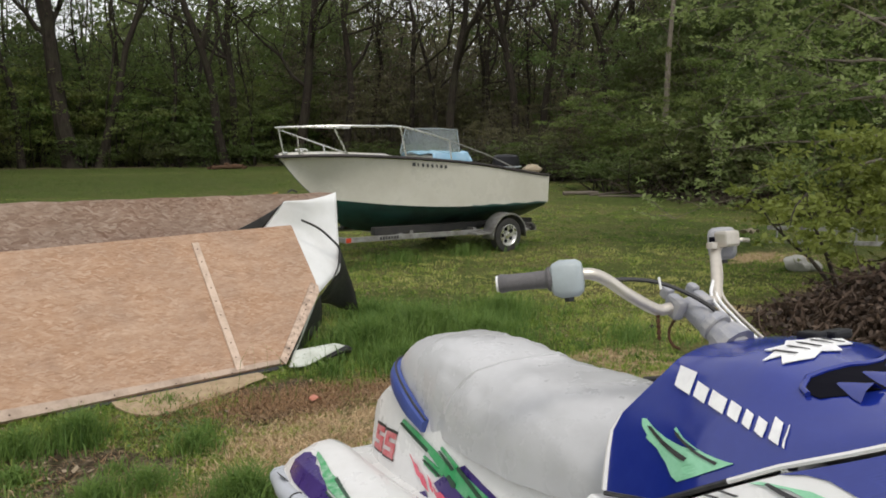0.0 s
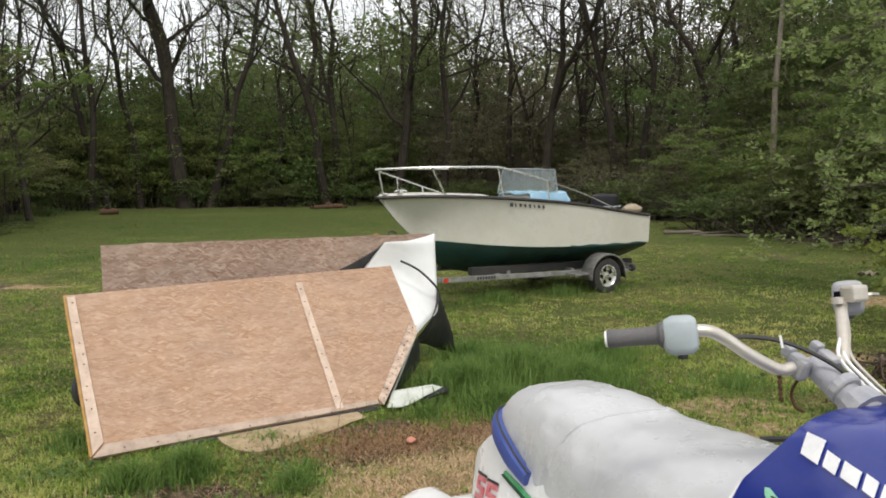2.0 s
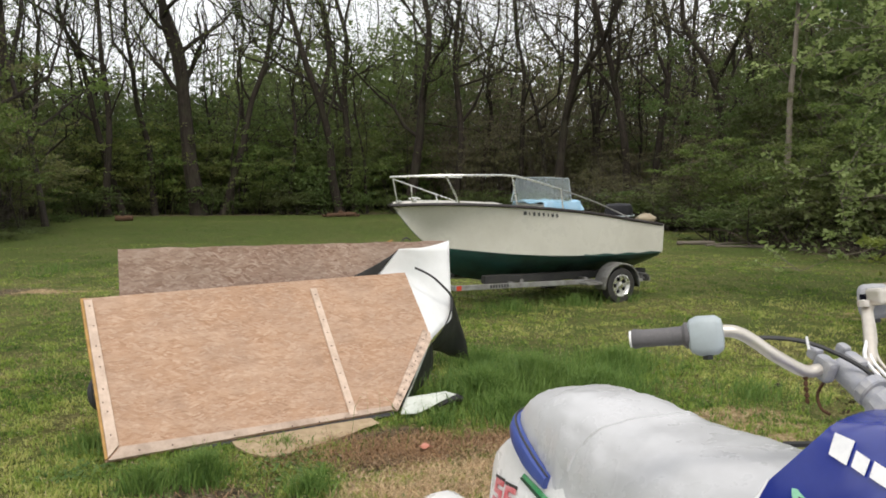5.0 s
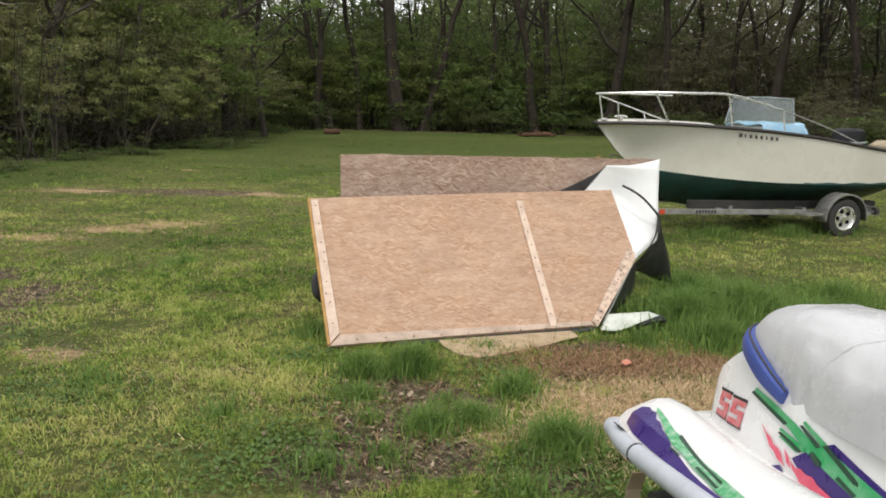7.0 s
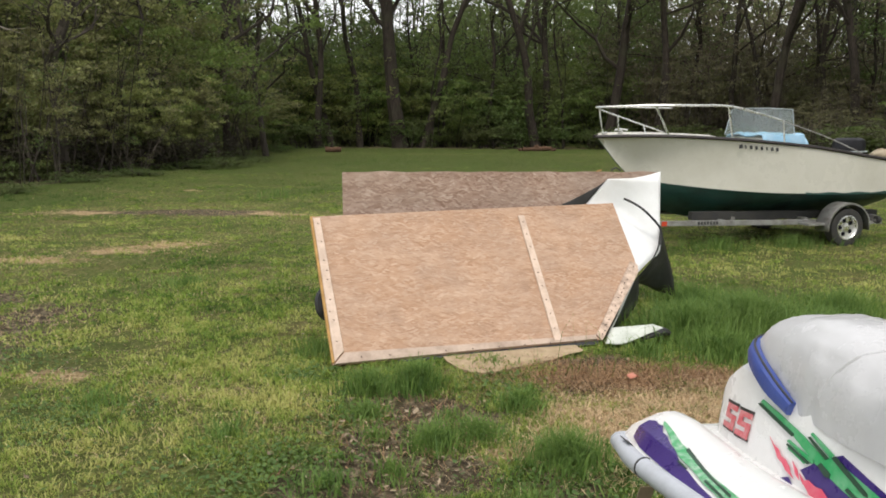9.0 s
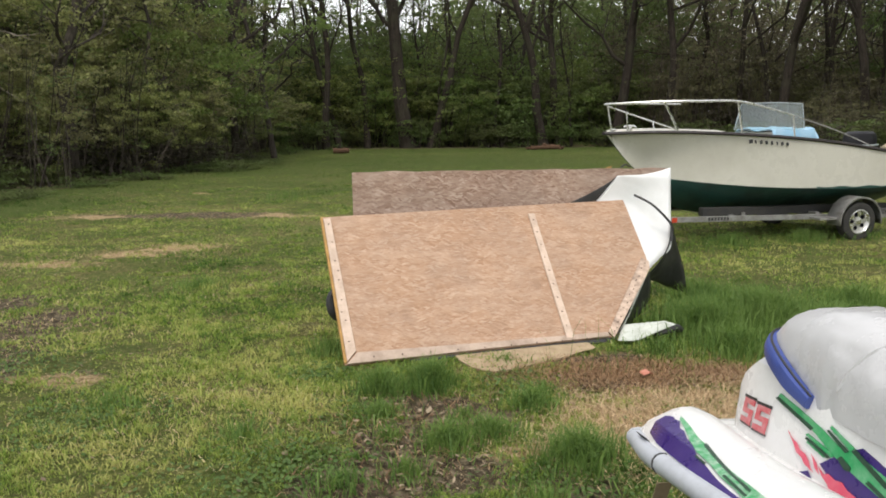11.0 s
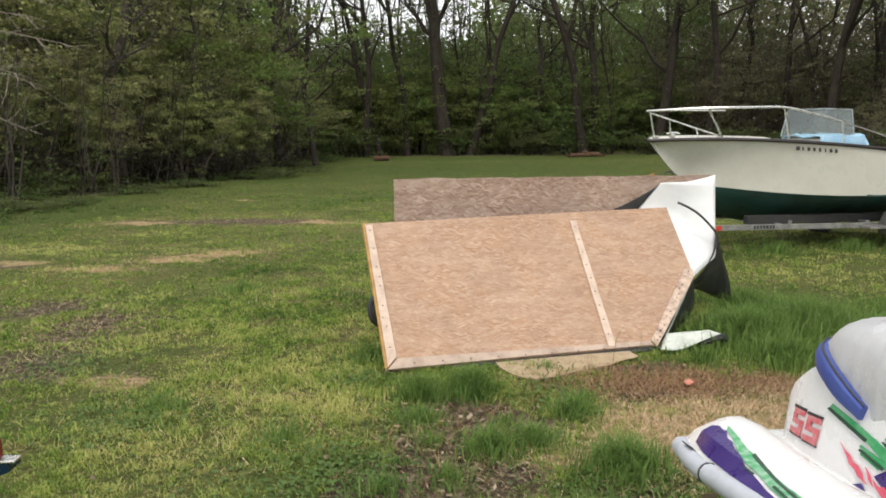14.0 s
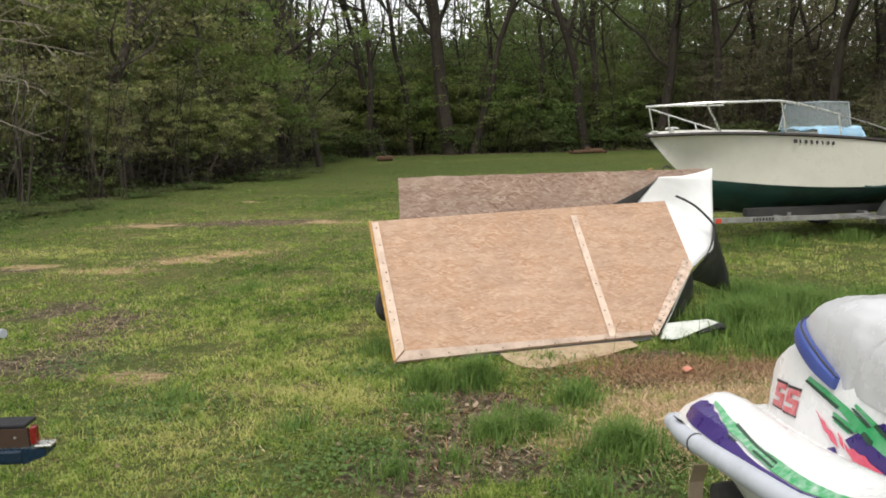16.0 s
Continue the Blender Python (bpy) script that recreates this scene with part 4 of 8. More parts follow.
# dark sheet added where the open end is only in deep shade
patch("end_shade", [[V((1.15, 5.96, 0.03)), V((1.32, 6.25, 0.02)), V((1.48, 6.52, 0.05)), V((1.62, 6.78, 0.10))],
               [V((1.62, 6.78, 0.10)), V((1.62, 6.76, 0.20)), V((1.61, 6.74, 0.30)), V((1.60, 6.72, 0.36))],
               [V((1.20, 5.99, 0.10)), V((1.34, 6.23, 0.20)), V((1.47, 6.47, 0.28)), V((1.60, 6.72, 0.36))],
               [V((1.15, 5.96, 0.03)), V((1.17, 5.97, 0.055)), V((1.185, 5.98, 0.078)), V((1.20, 5.99, 0.10))]], M["rubber"], sheet, 0.005, "black sheet standing in for the shade inside the open end", ripple=0.02, seed=8.0)
patch("fold", [[V((0.90, 6.828, 0.917)), V((0.98, 6.845, 0.912)), V((1.06, 6.87, 0.91)), V((1.14, 6.895, 0.905))],
               [V((1.14, 6.895, 0.905)), V((1.19, 6.905, 0.965)), V((1.30, 6.935, 1.09)), V((1.355, 6.955, 1.146))],
               [V((0.90, 6.828, 0.919)), V((1.09, 6.875, 1.0)), V((1.27, 6.93, 1.09)), V((1.355, 6.955, 1.148))],
               [V((0.90, 6.828, 0.917)), V((0.90, 6.828, 0.918)), V((0.90, 6.828, 0.9185)), V((0.90, 6.828, 0.919))]], M["rubber"], sheet, 0.004, "black underside folded back")
patch("skirt", [[V((1.60, 6.86, 0.26)), V((1.75, 7.05, 0.20)), V((1.92, 7.25, 0.10)), V((2.12, 7.33, 0.03))],
                [V((2.12, 7.33, 0.03)), V((2.04, 7.22, 0.28)), V((1.93, 7.08, 0.52)), V((1.84, 6.98, 0.74))],
                [V((1.58, 6.70, 0.33)), V((1.72, 6.78, 0.47)), V((1.80, 6.88, 0.58)), V((1.84, 6.98, 0.74))],
                [V((1.60, 6.86, 0.26)), V((1.595, 6.80, 0.28)), V((1.59, 6.75, 0.30)), V((1.58, 6.70, 0.33))]], M["rubber"], sheet, 0.005, "black rubber backing hanging to the grass", ripple=0.04, seed=5.0)
part("edge_cord", tube(smooth_path([(1.475, 6.83, 0.995), (1.56, 6.83, 0.955), (1.648, 6.84, 0.90), (1.757, 6.87, 0.80), (1.822, 6.89, 0.715), (1.822, 6.88, 0.595)], 6), 0.010, 6), M["rubber"], sheet, "black rubber cord")
patch("ground_flap", [[V((1.139, 5.799, 0.030)), V((1.276, 5.800, 0.030)), V((1.444, 5.840, 0.085)), V((1.582, 5.873, 0.130))],
                      [V((1.582, 5.873, 0.130)), V((1.558, 5.882, 0.137)), V((1.534, 5.892, 0.143)), V((1.510, 5.902, 0.150))],
                      [V((1.224, 5.981, 0.100)), V((1.319, 5.955, 0.117)), V((1.416, 5.928, 0.133)), V((1.510, 5.902, 0.150))],
                      [V((1.139, 5.799, 0.030)), V((1.167, 5.859, 0.053)), V((1.196, 5.921, 0.077)), V((1.224, 5.981, 0.100))]], M["membrane_dirty"], sheet, 0.004, "torn white flap curling out at the foot", inner=M["rubber"], ripple=0.02)
part("flap_roll", tube(smooth_path([V((1.429, 5.867, 0.050)), V((1.505, 5.885, 0.075)), V((1.582, 5.903, 0.095)), V((1.652, 5.933, 0.070))], 4), [0.012, 0.018, 0.02, 0.024, 0.028, 0.03, 0.032, 0.034, 0.034, 0.03, 0.028, 0.024, 0.015], 8), M["rubber"], sheet, "black rolled edge", True)
part("rolled_end", tube(smooth_path([(-0.97, 6.22, 0.10), (-1.01, 6.20, 0.17), (-1.02, 6.22, 0.27), (-0.97, 6.24, 0.36)], 4), [0.025, 0.03, 0.034, 0.038, 0.04, 0.04, 0.04, 0.038, 0.036, 0.034, 0.03, 0.025, 0.02], 8), M["rubber"], sheet, "black rubber roll sticking out behind", True)

scrap = thing("plywood_offcut", pose(0.44, 5.43, 0.004, 1, 0, 14), "bowed pale plywood offcut lying under the panel", "plywood")
rows = []
for x, d in ((-0.46, -0.10), (-0.41, 0.04), (-0.35, 0.13), (-0.28, 0.165), (-0.17, 0.15), (-0.02, 0.10), (0.14, 0.05), (0.3, -0.01), (0.44, -0.08), (0.56, -0.14)):
    rows.append([(x, -d, 0.004), (x, 0.10, 0.012), (x, 0.26, 0.006)])
ob = part("board", loft(rows, flip=True), M["plywood"], scrap)
ob.modifiers.new("thickness", "SOLIDIFY").thickness = 0.012
chip = thing("orange_scrap", pose(1.16, 5.04, 0.03, 0, 8, 30), "crumpled orange plastic scrap on the bare earth", "litter")
part("piece", loft([[(-0.045, -0.02, 0), (0, -0.028, 0.02), (0.04, -0.012, 0.004)], [(-0.05, 0.02, 0.012), (0.004, 0.03, 0.026), (0.035, 0.026, 0)]], flip=True), M["orange"], chip).modifiers.new("t", "SOLIDIFY").thickness = 0.003

# ---- boat on its road trailer ----
BOAT = pose(6.0, 11.55, 0, 0, 0, 195)
boat = thing("boat", BOAT, "old cream open motorboat with green bottom paint, resting on a trailer", "boat")

# stations: x, half beam at the sheer, sheer height, half beam at the waterline, its height, chine half beam, chine height, keel height
ST = [(0, 0.74, 1.115, 0.72, 0.685, 0.62, 0.49, 0.37), (0.6, 0.77, 1.195, 0.74, 0.685, 0.64, 0.48, 0.35), (1.3, 0.79, 1.305, 0.75, 0.692, 0.63, 0.49, 0.33), (2, 0.77, 1.375, 0.7, 0.71, 0.57, 0.51, 0.32),
      (2.6, 0.7, 1.42, 0.58, 0.75, 0.45, 0.55, 0.33), (3.1, 0.58, 1.445, 0.4, 0.8, 0.3, 0.61, 0.38), (3.4, 0.47, 1.455, 0.22, 0.84, 0.16, 0.72, 0.55), (3.6, 0.38, 1.455, 0.02, 0.85, 0.015, 0.845, 0.84), (3.75, 0.305, 1.455, 0.012, 0.957, 0.011, 0.956, 0.955), (3.91, 0.21, 1.452, 0.012, 1.109, 0.011, 1.108, 1.107), (4.18, 0.03, 1.44, 0.012, 1.42, 0.01, 1.419, 1.418)]


def station(x):
    cols = list(zip(*ST))
    w = 0.32 * min(1.0, max(0.0, (3.42 - x) / 0.5)) * min(1.0, max(0.0, x / 0.4))
    at = [x + w * k / 4 for k in range(-4, 5)]
    return [x] + [float(np.mean(np.interp(at, cols[0], c))) for c in cols[1:]]


xs = np.concatenate([np.linspace(0, 3.5, 15), np.linspace(3.62, 4.18, 7)])


def hull_row(x, n=7):
    """From the sheer down to the waterline, with a little flare."""
    _, bs, zs, bw, zw, bc, zc, zk = station(x)
    flare = 0.06 * max(0, (x - 1.5) / 2.5)
    return [(bs + (bw - bs) * t - flare * math.sin(math.pi * t), zs + (zw - zs) * t) for t in (k / (n - 1) for k in range(n))]


rings = []
for x in xs:
    r = hull_row(x)
    rings.append([(x, y, z) for y, z in r])
stb = [[(x, -y, z) for x, y, z in r] for r in rings]
part("port_topside", loft(rings), M["gelcoat"], boat, "stained cream topside", True)
part("starboard_topside", loft(stb, flip=True), M["gelcoat"], boat, "", True)


def under(x):
    """From the waterline to the keel: full sections forward, a shallow vee aft."""
    _, bs, zs, bw, zw, bc, zc, zk = station(x)
    f = min(1.0, max(0.0, (3.0 - x) / 1.3))
    deep = [(bw, zw), (bw * 0.96, (zw * 2 + zc) / 3), (bc, zc), (bc * 0.5, (zc + zk) / 2)]
    vee = [(bw, zw), (bw * 0.94, zw - 0.05), (bw * 0.66, zk + (zw - zk) * 0.60), (bw * 0.33, zk + (zw - zk) * 0.30)]
    return [(p[0] + (q[0] - p[0]) * f, p[1] + (q[1] - p[1]) * f) for p, q in zip(deep, vee)]


bot = []
for x in xs:
    _, bs, zs, bw, zw, bc, zc, zk = station(x)
    half = under(x)
    bot.append([(x, y, z) for y, z in half] + [(x, 0, zk)] + [(x, -y, z) for y, z in half[::-1]])
part("bottom", loft(bot), M["bottom"], boat, "flaking dark green bottom paint", True)
line = [[(x, station(x)[3] + 0.004, station(x)[4] + 0.018 * math.sin(x * 7) ** 2 + 0.006), (x, station(x)[3] + 0.005, station(x)[4] - 0.012)] for x in np.linspace(0.0, 1.5, 14)]
part("paint_scuff", loft(line, flip=False), M["bottom"], boat, "green paint showing through at the chine")
_, bs, zs, bw, zw, bc, zc, zk = ST[0]
tr = bmesh.new()
tr.faces.new([tr.verts.new((0.0, y, z)) for y, z in ((bs, zs), (0.35, zs), (0.3, zs - 0.12), (-0.3, zs - 0.12), (-0.35, zs), (-bs, zs), (-bw, zw), (-bw * 0.66, zk + (zw - zk) * 0.60), (0, zk), (bw * 0.66, zk + (zw - zk) * 0.60), (bw, zw))])
t_ob = part("transom", tr, M["gelcoat"], boat)
t_ob.modifiers.new("thickness", "SOLIDIFY").thickness = 0.04
# foredeck, side decks and cockpit floor
deck = [[(x, s * max(0.0, station(x)[1] - 0.015), station(x)[2] - 0.004) if abs(s) == 1 else (x, s * station(x)[1], station(x)[2] + 0.03) for s in (-1, -0.5, 0, 0.5, 1)] for x in np.linspace(2.75, 4.17, 9)]
part("foredeck", loft(deck), M["gelcoat"], boat, "", True)
for s in (1, -1):
    cap = [[(x, s * (station(x)[1] - 0.01), station(x)[2] - 0.002), (x, s * (station(x)[1] - 0.12), station(x)[2] + 0.004), (x, s * (station(x)[1] - 0.14), station(x)[2] - 0.35)] for x in np.linspace(0.02, 2.76, 10)]
    part("gunwale", loft(cap, flip=s > 0), M["gelcoat"], boat, "", True)
floor = [[(x, s * (station(x)[3] - 0.15), 0.84) for s in (-1, 1)] for x in np.linspace(0.02, 2.76, 6)]
part("cockpit_floor", loft(floor), M["gelcoat"], boat)
bulk = bmesh.new()
b_ = station(2.75)
bulk.faces.new([bulk.verts.new((2.752, y, z)) for y, z in ((-b_[3] + 0.16, 0.84), (b_[3] - 0.16, 0.84), (b_[1] - 0.10, b_[2] - 0.01), (-b_[1] + 0.10, b_[2] - 0.01))])
part("bulkhead", bulk, M["gelcoat"], boat)
for s in (1, -1):
    part("rub_rail", tube([(x, s * (station(x)[1] + 0.004), station(x)[2] - 0.012) for x in np.linspace(-0.01, 4.2, 24)], 0.022, 6), M["rubrail"], boat, "black rubber rub rail")


def gun(x, s=1, inset=0.05):
    q = station(x)
    return Vector((x, s * (q[1] - inset), q[2] + 0.01))


for s in (1, -1):
    top = [(4.2, 0.0, 1.80), (4.12, s * 0.12, 1.805), (3.65, s * 0.42, 1.825), (3.2, s * 0.6, 1.825), (2.70, s * 0.66, 1.82)]
    if s > 0:
        top += [(2.3, 0.70, 1.735), (1.92, 0.72, 1.635)]
    if s < 0:
        top = [(x, y, z - 0.012 * min(1, -y * 4)) for x, y, z in top]
    r = part("bow_rail", tube(smooth_path(top, 5), 0.014 if s > 0 else 0.011, 8), M["chrome"], boat, "bent stainless bow rail", True)
    if s < 0:
        continue
    part("rail_tail", tube(smooth_path([(1.92, 0.72, 1.635), (1.55, 0.725, 1.53), (1.2, 0.73, 1.42), (0.66, 0.72, 1.225)], 4), 0.008, 7), M["galv"], r, "thin dull rail running aft", True)
    part("rail_post", tube([gun(2.6, s), (2.70, s * 0.66, 1.82)], 0.012, 7), M["chrome"], r)
    part("rail_post", tube([gun(4.12, s, 0.02), (4.185, s * 0.04, 1.80)], 0.011, 7), M["chrome"], r)
    part("rail_brace", tube([gun(3.40, s, 0.03), (3.60, s * 0.44, 1.82)], 0.013, 7), M["chrome"], r)
    part("rail_post", tube([gun(1.88, s), (1.92, s * 0.72, 1.635)], 0.011, 7), M["chrome"], r)
    part("middle_rail", tube([(4.17, s * 0.05, 1.77), (3.41, s * 0.44, 1.47)], 0.009, 7), M["chrome"], r)
    for x in (3.97, 3.68):
        t = (4.17 - x) / 0.76
        part("rail_stub", tube([gun(x - 0.02, s, 0.03), (x, s * (0.05 + 0.39 * t), 1.77 - 0.30 * t)], 0.009, 6), M["chrome"], r)
cleat = part("cleat", tube(smooth_path([(3.83, 0.16, 1.51), (3.87, 0.15, 1.525), (3.95, 0.13, 1.525), (3.99, 0.12, 1.51)], 3), 0.010, 6), M["chrome"], boat)
part("cleat_foot", box(0.05, 0.03, 0.045, pose(3.91, 0.14, 1.492), 0.004), M["chrome"], cleat)
part("bow_chock", box(0.08, 0.07, 0.03, pose(4.1, 0.03, 1.475), 0.008), M["chrome"], boat)
# centre console under its cloth, with the screen round it
part("console", box(0.62, 0.74, 0.66, pose(1.62, 0, 1.10), 0.05), M["gelcoat"], boat, "", True)
screen = part("windscreen", loft([[(1.98, -0.41, 1.44), (2.0, -0.2, 1.44), (2.0, 0.2, 1.44), (1.96, 0.39, 1.44), (1.50, 0.43, 1.46)],
                                  [(1.90, -0.39, 1.79), (1.91, -0.2, 1.80), (1.91, 0.2, 1.80), (1.87, 0.37, 1.80), (1.53, 0.40, 1.79)]]), M["glass"], boat, "hazy clear acrylic windscreen")
screen.modifiers.new("thickness", "SOLIDIFY").thickness = 0.006
screen.visible_shadow = False
part("screen_rim", tube([(1.50, 0.43, 1.46), (1.53, 0.40, 1.79), (1.87, 0.37, 1.805), (1.91, 0.2, 1.805), (1.91, -0.2, 1.805), (1.90, -0.39, 1.795), (1.98, -0.41, 1.44)], 0.007, 6), M["pod"], screen)
rows = []
for i in range(12):
    u = i / 11
    row = []
    for j in range(12):
        w = j / 11
        x, y = 1.98 - 0.80 * u, -0.42 + 0.9 * w
        z = 1.46 - 0.05 * abs(u - 0.4) + 0.055 * noise.noise(Vector((x * 5, y * 5, 2))) - (0.22 if u > 0.9 or w > 0.93 else 0.0) - (0.08 if w < 0.05 else 0)
        row.append((x, y, z))
    rows.append(row)
part("console_cover", loft(rows, flip=True), M["tarp"], boat, "crumpled light blue cloth over the console", True).modifiers.new("t", "SOLIDIFY").thickness = 0.01
part("wheel_cover", loft([[(1.30 + 0.11 * math.cos(a) * k, 0.3 + 0.13 * math.sin(a) * k, 1.30 + 0.17 * (1 - (k * 0.9) ** 2)) for a in np.linspace(0, 2 * math.pi, 12, endpoint=False)] for k in (0.05, 0.4, 0.75, 1.0)], close=True), M["tarp"], boat, "blue cloth bundle", True)
# bars in place of the registration
part("registration_mark", box(0.05, 0.003, 0.05, pose(2.52, 0.714, 1.318, 0, 3, -7.5)), M["ink"], boat)
for k, w in enumerate((0.02, 0.035, 0.032, 0.03, 0.018, 0.036, 0.034)):
    x = 2.44 - 0.072 * k
    yy = float(np.interp((station(x)[2] - 1.31) / max(0.01, station(x)[2] - station(x)[4]), [0, 1], [station(x)[1], station(x)[3]]))
    part("mark_bar", box(w, 0.003, 0.046, pose(x, yy + 0.002, 1.312 - 0.006 * k, 0, 14, -6)), M["ink"], boat)

motor = thing("outboard_motor", BOAT @ pose(0.02, -0.22, 0), "black outboard motor clamped on the boat's transom", "outboard")
prof = [[(0.27 * math.cos(a) * k - 0.02, 0.16 * math.sin(a) * k, z - 0.02) for a in np.linspace(0, 2 * math.pi, 16, endpoint=False)] for z, k in ((1.10, 0.8), (1.16, 0.98), (1.30, 1.0), (1.385, 0.92), (1.415, 0.72), (1.42, 0.2))]
part("cowling", loft(prof, close=True, caps=True), M["motor"], motor, "glossy black engine cowling", True)
part("leg", box(0.16, 0.10, 0.80, pose(-0.16, 0, 0.72), 0.02), M["motor"], motor)
part("clamp", box(0.12, 0.2, 0.16, pose(0.0, 0, 1.04), 0.01), M["motor"], motor)
part("cowl_band", lathe([(0.302, 0), (0.306, 0.004), (0.306, 0.016), (0.302, 0.02)], 20), M["pod"], motor, "grey band").matrix_basis = Matrix.Translation((-0.02, 0, 1.19)) @ Matrix.Diagonal((1, 0.57, 1, 1))
bundle = thing("canvas_bundle", BOAT @ pose(0.12, 0.52, 1.11), "beige canvas bundle lying on the boat's stern quarter", "bag")
rows = []
for i in range(9):
    u = i / 8
    k = math.sin(math.pi * min(0.97, max(0.03, u))) ** 0.45
    rows.append([(-0.17 + 0.34 * u + 0.02 * noise.noise(Vector((u * 4, a, 1))), 0.13 * k * math.cos(a) * (1 + 0.45 * noise.noise(Vector((u * 3, a * 2, 4)))), 0.075 + 0.075 * k * math.sin(a) * (1 + 0.55 * noise.noise(Vector((u * 3, a * 2, 7))))) for a in np.linspace(0, 2 * math.pi, 12, endpoint=False)])
part("cloth", loft(rows, close=True, caps=True), M["canvas"], bundle, "", True)
part("tie", lathe([(0.098, -0.012), (0.105, 0), (0.098, 0.012)], 12, "X"), M["strap"], bundle).matrix_basis = Matrix.Translation((0.02, 0, 0.075)) @ Matrix.Diagonal((1, 1.2, 0.85, 1))

trailer = thing("boat_trailer", BOAT, "galvanised steel boat trailer with mudguards standing in the grass", "trailer")
for s in (1, -1):
    beam = part("side_beam", box(3.45, 0.05, 0.068, pose(1.85, s * 0.62, 0.312, 0, -1.2, 0), 0.006), M["galv"], trailer)
    # bunk made long and deep so its black also gives the hull's shade
    bx = part("bunk", box(2.95, 0.10, 0.11, pose(1.53, s * 0.42, 0.385, 0, -0.8, 0), 0.008), M["tyre"], trailer, "black carpeted timber bunk, enlarged to stand in for shade under the hull")
    part("bunk_post", box(0.05, 0.05, 0.08, pose(0.5, s * 0.46, 0.345)), M["galv"], trailer)
    part("bunk_post", box(0.05, 0.05, 0.08, pose(2.4, s * 0.46, 0.345)), M["galv"], trailer)
    fend = []
    for a in np.linspace(radians(-8), radians(188), 15):
        c, d = 0.335 * math.cos(a), 0.335 * math.sin(a)
        fend.append([(0.94 + c, s * 0.70, 0.255 + d * 0.97), (0.94 + c, s * 0.93, 0.255 + d * 0.97), (0.94 + c * 0.94, s * 0.935, 0.255 + d * 0.9)])
    f = part("mudguard", loft(fend, flip=s < 0), M["galv"], trailer, "dented grey mudguard", True)
    f.modifiers.new("thickness", "SOLIDIFY").thickness = 0.004
    part("mudguard_step", box(0.30, 0.2, 0.03, pose(1.38, s * 0.77, 0.30), 0.004), M["galv"], f)
    wh = part("wheel", lathe([(0.02, -0.02), (0.15, -0.02), (0.158, -0.07), (0.22, -0.082), (0.25, -0.07), (0.258, -0.03), (0.258, 0.03), (0.25, 0.07), (0.22, 0.082), (0.158, 0.07), (0.15, 0.02), (0.02, 0.02)], 32, "Y"), M["tyre"], trailer, "black trailer tyre", True)
    wh.location = (0.94, s * 0.83, 0.25)
    part("rim", lathe([(0.152, 0.021), (0.157, 0.066), (0.162, 0.076), (0.152, 0.078), (0.14, 0.066), (0.128, 0.035), (0.06, 0.032), (0.05, 0.055), (0.001, 0.06)], 28, "Y"), M["chrome"], wh, "silver spoked steel rim", True).scale = (1, s, 1)
    for k in range(5):
        a = 2 * math.pi * k / 5
        part("rim_hole", lathe([(0.001, 0), (0.03, 0.0), (0.03, 0.004), (0.001, 0.005)], 10, "Y"), M["void"], wh).location = (0.092 * math.cos(a), s * 0.0345, 0.092 * math.sin(a))
    lamp = part("tail_lamp", lathe([(0.05, 0), (0.055, 0.02), (0.05, 0.05), (0.001, 0.055)], 16, "X"), M["tyre"], trailer, "round dark tail lamp")
    lamp.location = (0.38, s * 0.84, 0.335)
    part("lens", lathe([(0.001, -0.004), (0.045, -0.004), (0.045, 0.0)], 14, "X"), M["lamp_red"], lamp)
    part("lamp_arm", box(0.04, 0.26, 0.03, pose(0.42, s * 0.72, 0.325)), M["galv"], trailer)
part("reflector", box(0.075, 0.006, 0.06, pose(3.52, 0.649, 0.347)), M["amber"], trailer, "red reflector")
for k in range(7):
    part("maker_mark", box(0.028, 0.003, 0.04, pose(3.02 - 0.045 * k, 0.6465, 0.337)), M["ink"], trailer)
part("axle", box(0.06, 1.5, 0.06, pose(0.94, 0, 0.25), 0.004), M["galv"], trailer)
for x in (0.2, 1.35, 2.6, 3.5):
    part("cross_member", box(0.06, 1.22, 0.06, pose(x, 0, 0.33), 0.004), M["galv"], trailer)
part("tongue", box(1.7, 0.075, 0.075, pose(4.3, 0, 0.33), 0.005), M["galv"], trailer)
part("jack_leg", tube([(4.7, 0.07, 0.0), (4.7, 0.07, 0.42)], 0.025, 8), M["galv"], trailer)
part("coupler", box(0.2, 0.08, 0.08, pose(5.2, 0, 0.35), 0.02), M["galv"], trailer)

# ---- jet ski on its small trailer ----
JET = pose(1.10, 1.48, 0.45) @ pose(0, 0, 0, 0, 0, -84) @ pose(0, 0, 0, 0, -9, 0)
ski = thing("jet_ski", JET, "worn white and blue jet ski with grey seat on a trailer", "jet ski")


def along_x(table, x):
    cols = list(zip(*table))
    return [float(np.interp(x, cols[0], c)) for c in cols[1:]]


# x, half beam at the bumper, bumper height, chine half beam, chine height, keel height
HULL = [(-1.22, 0.46, 0.375, 0.27, 0.20, 0.10), (-1.0, 0.50, 0.38, 0.31, 0.15, 0.05), (-0.3, 0.50, 0.395, 0.33, 0.12, 0.0), (0.2, 0.44, 0.45, 0.31, 0.13, 0.0), (0.5, 0.34, 0.53, 0.24, 0.22, 0.08), (0.75, 0.20, 0.63, 0.12, 0.40, 0.25), (0.93, 0.03, 0.72, 0.02, 0.62, 0.52)]
hx = list(np.linspace(-1.22, 0.93, 22))
rings = []
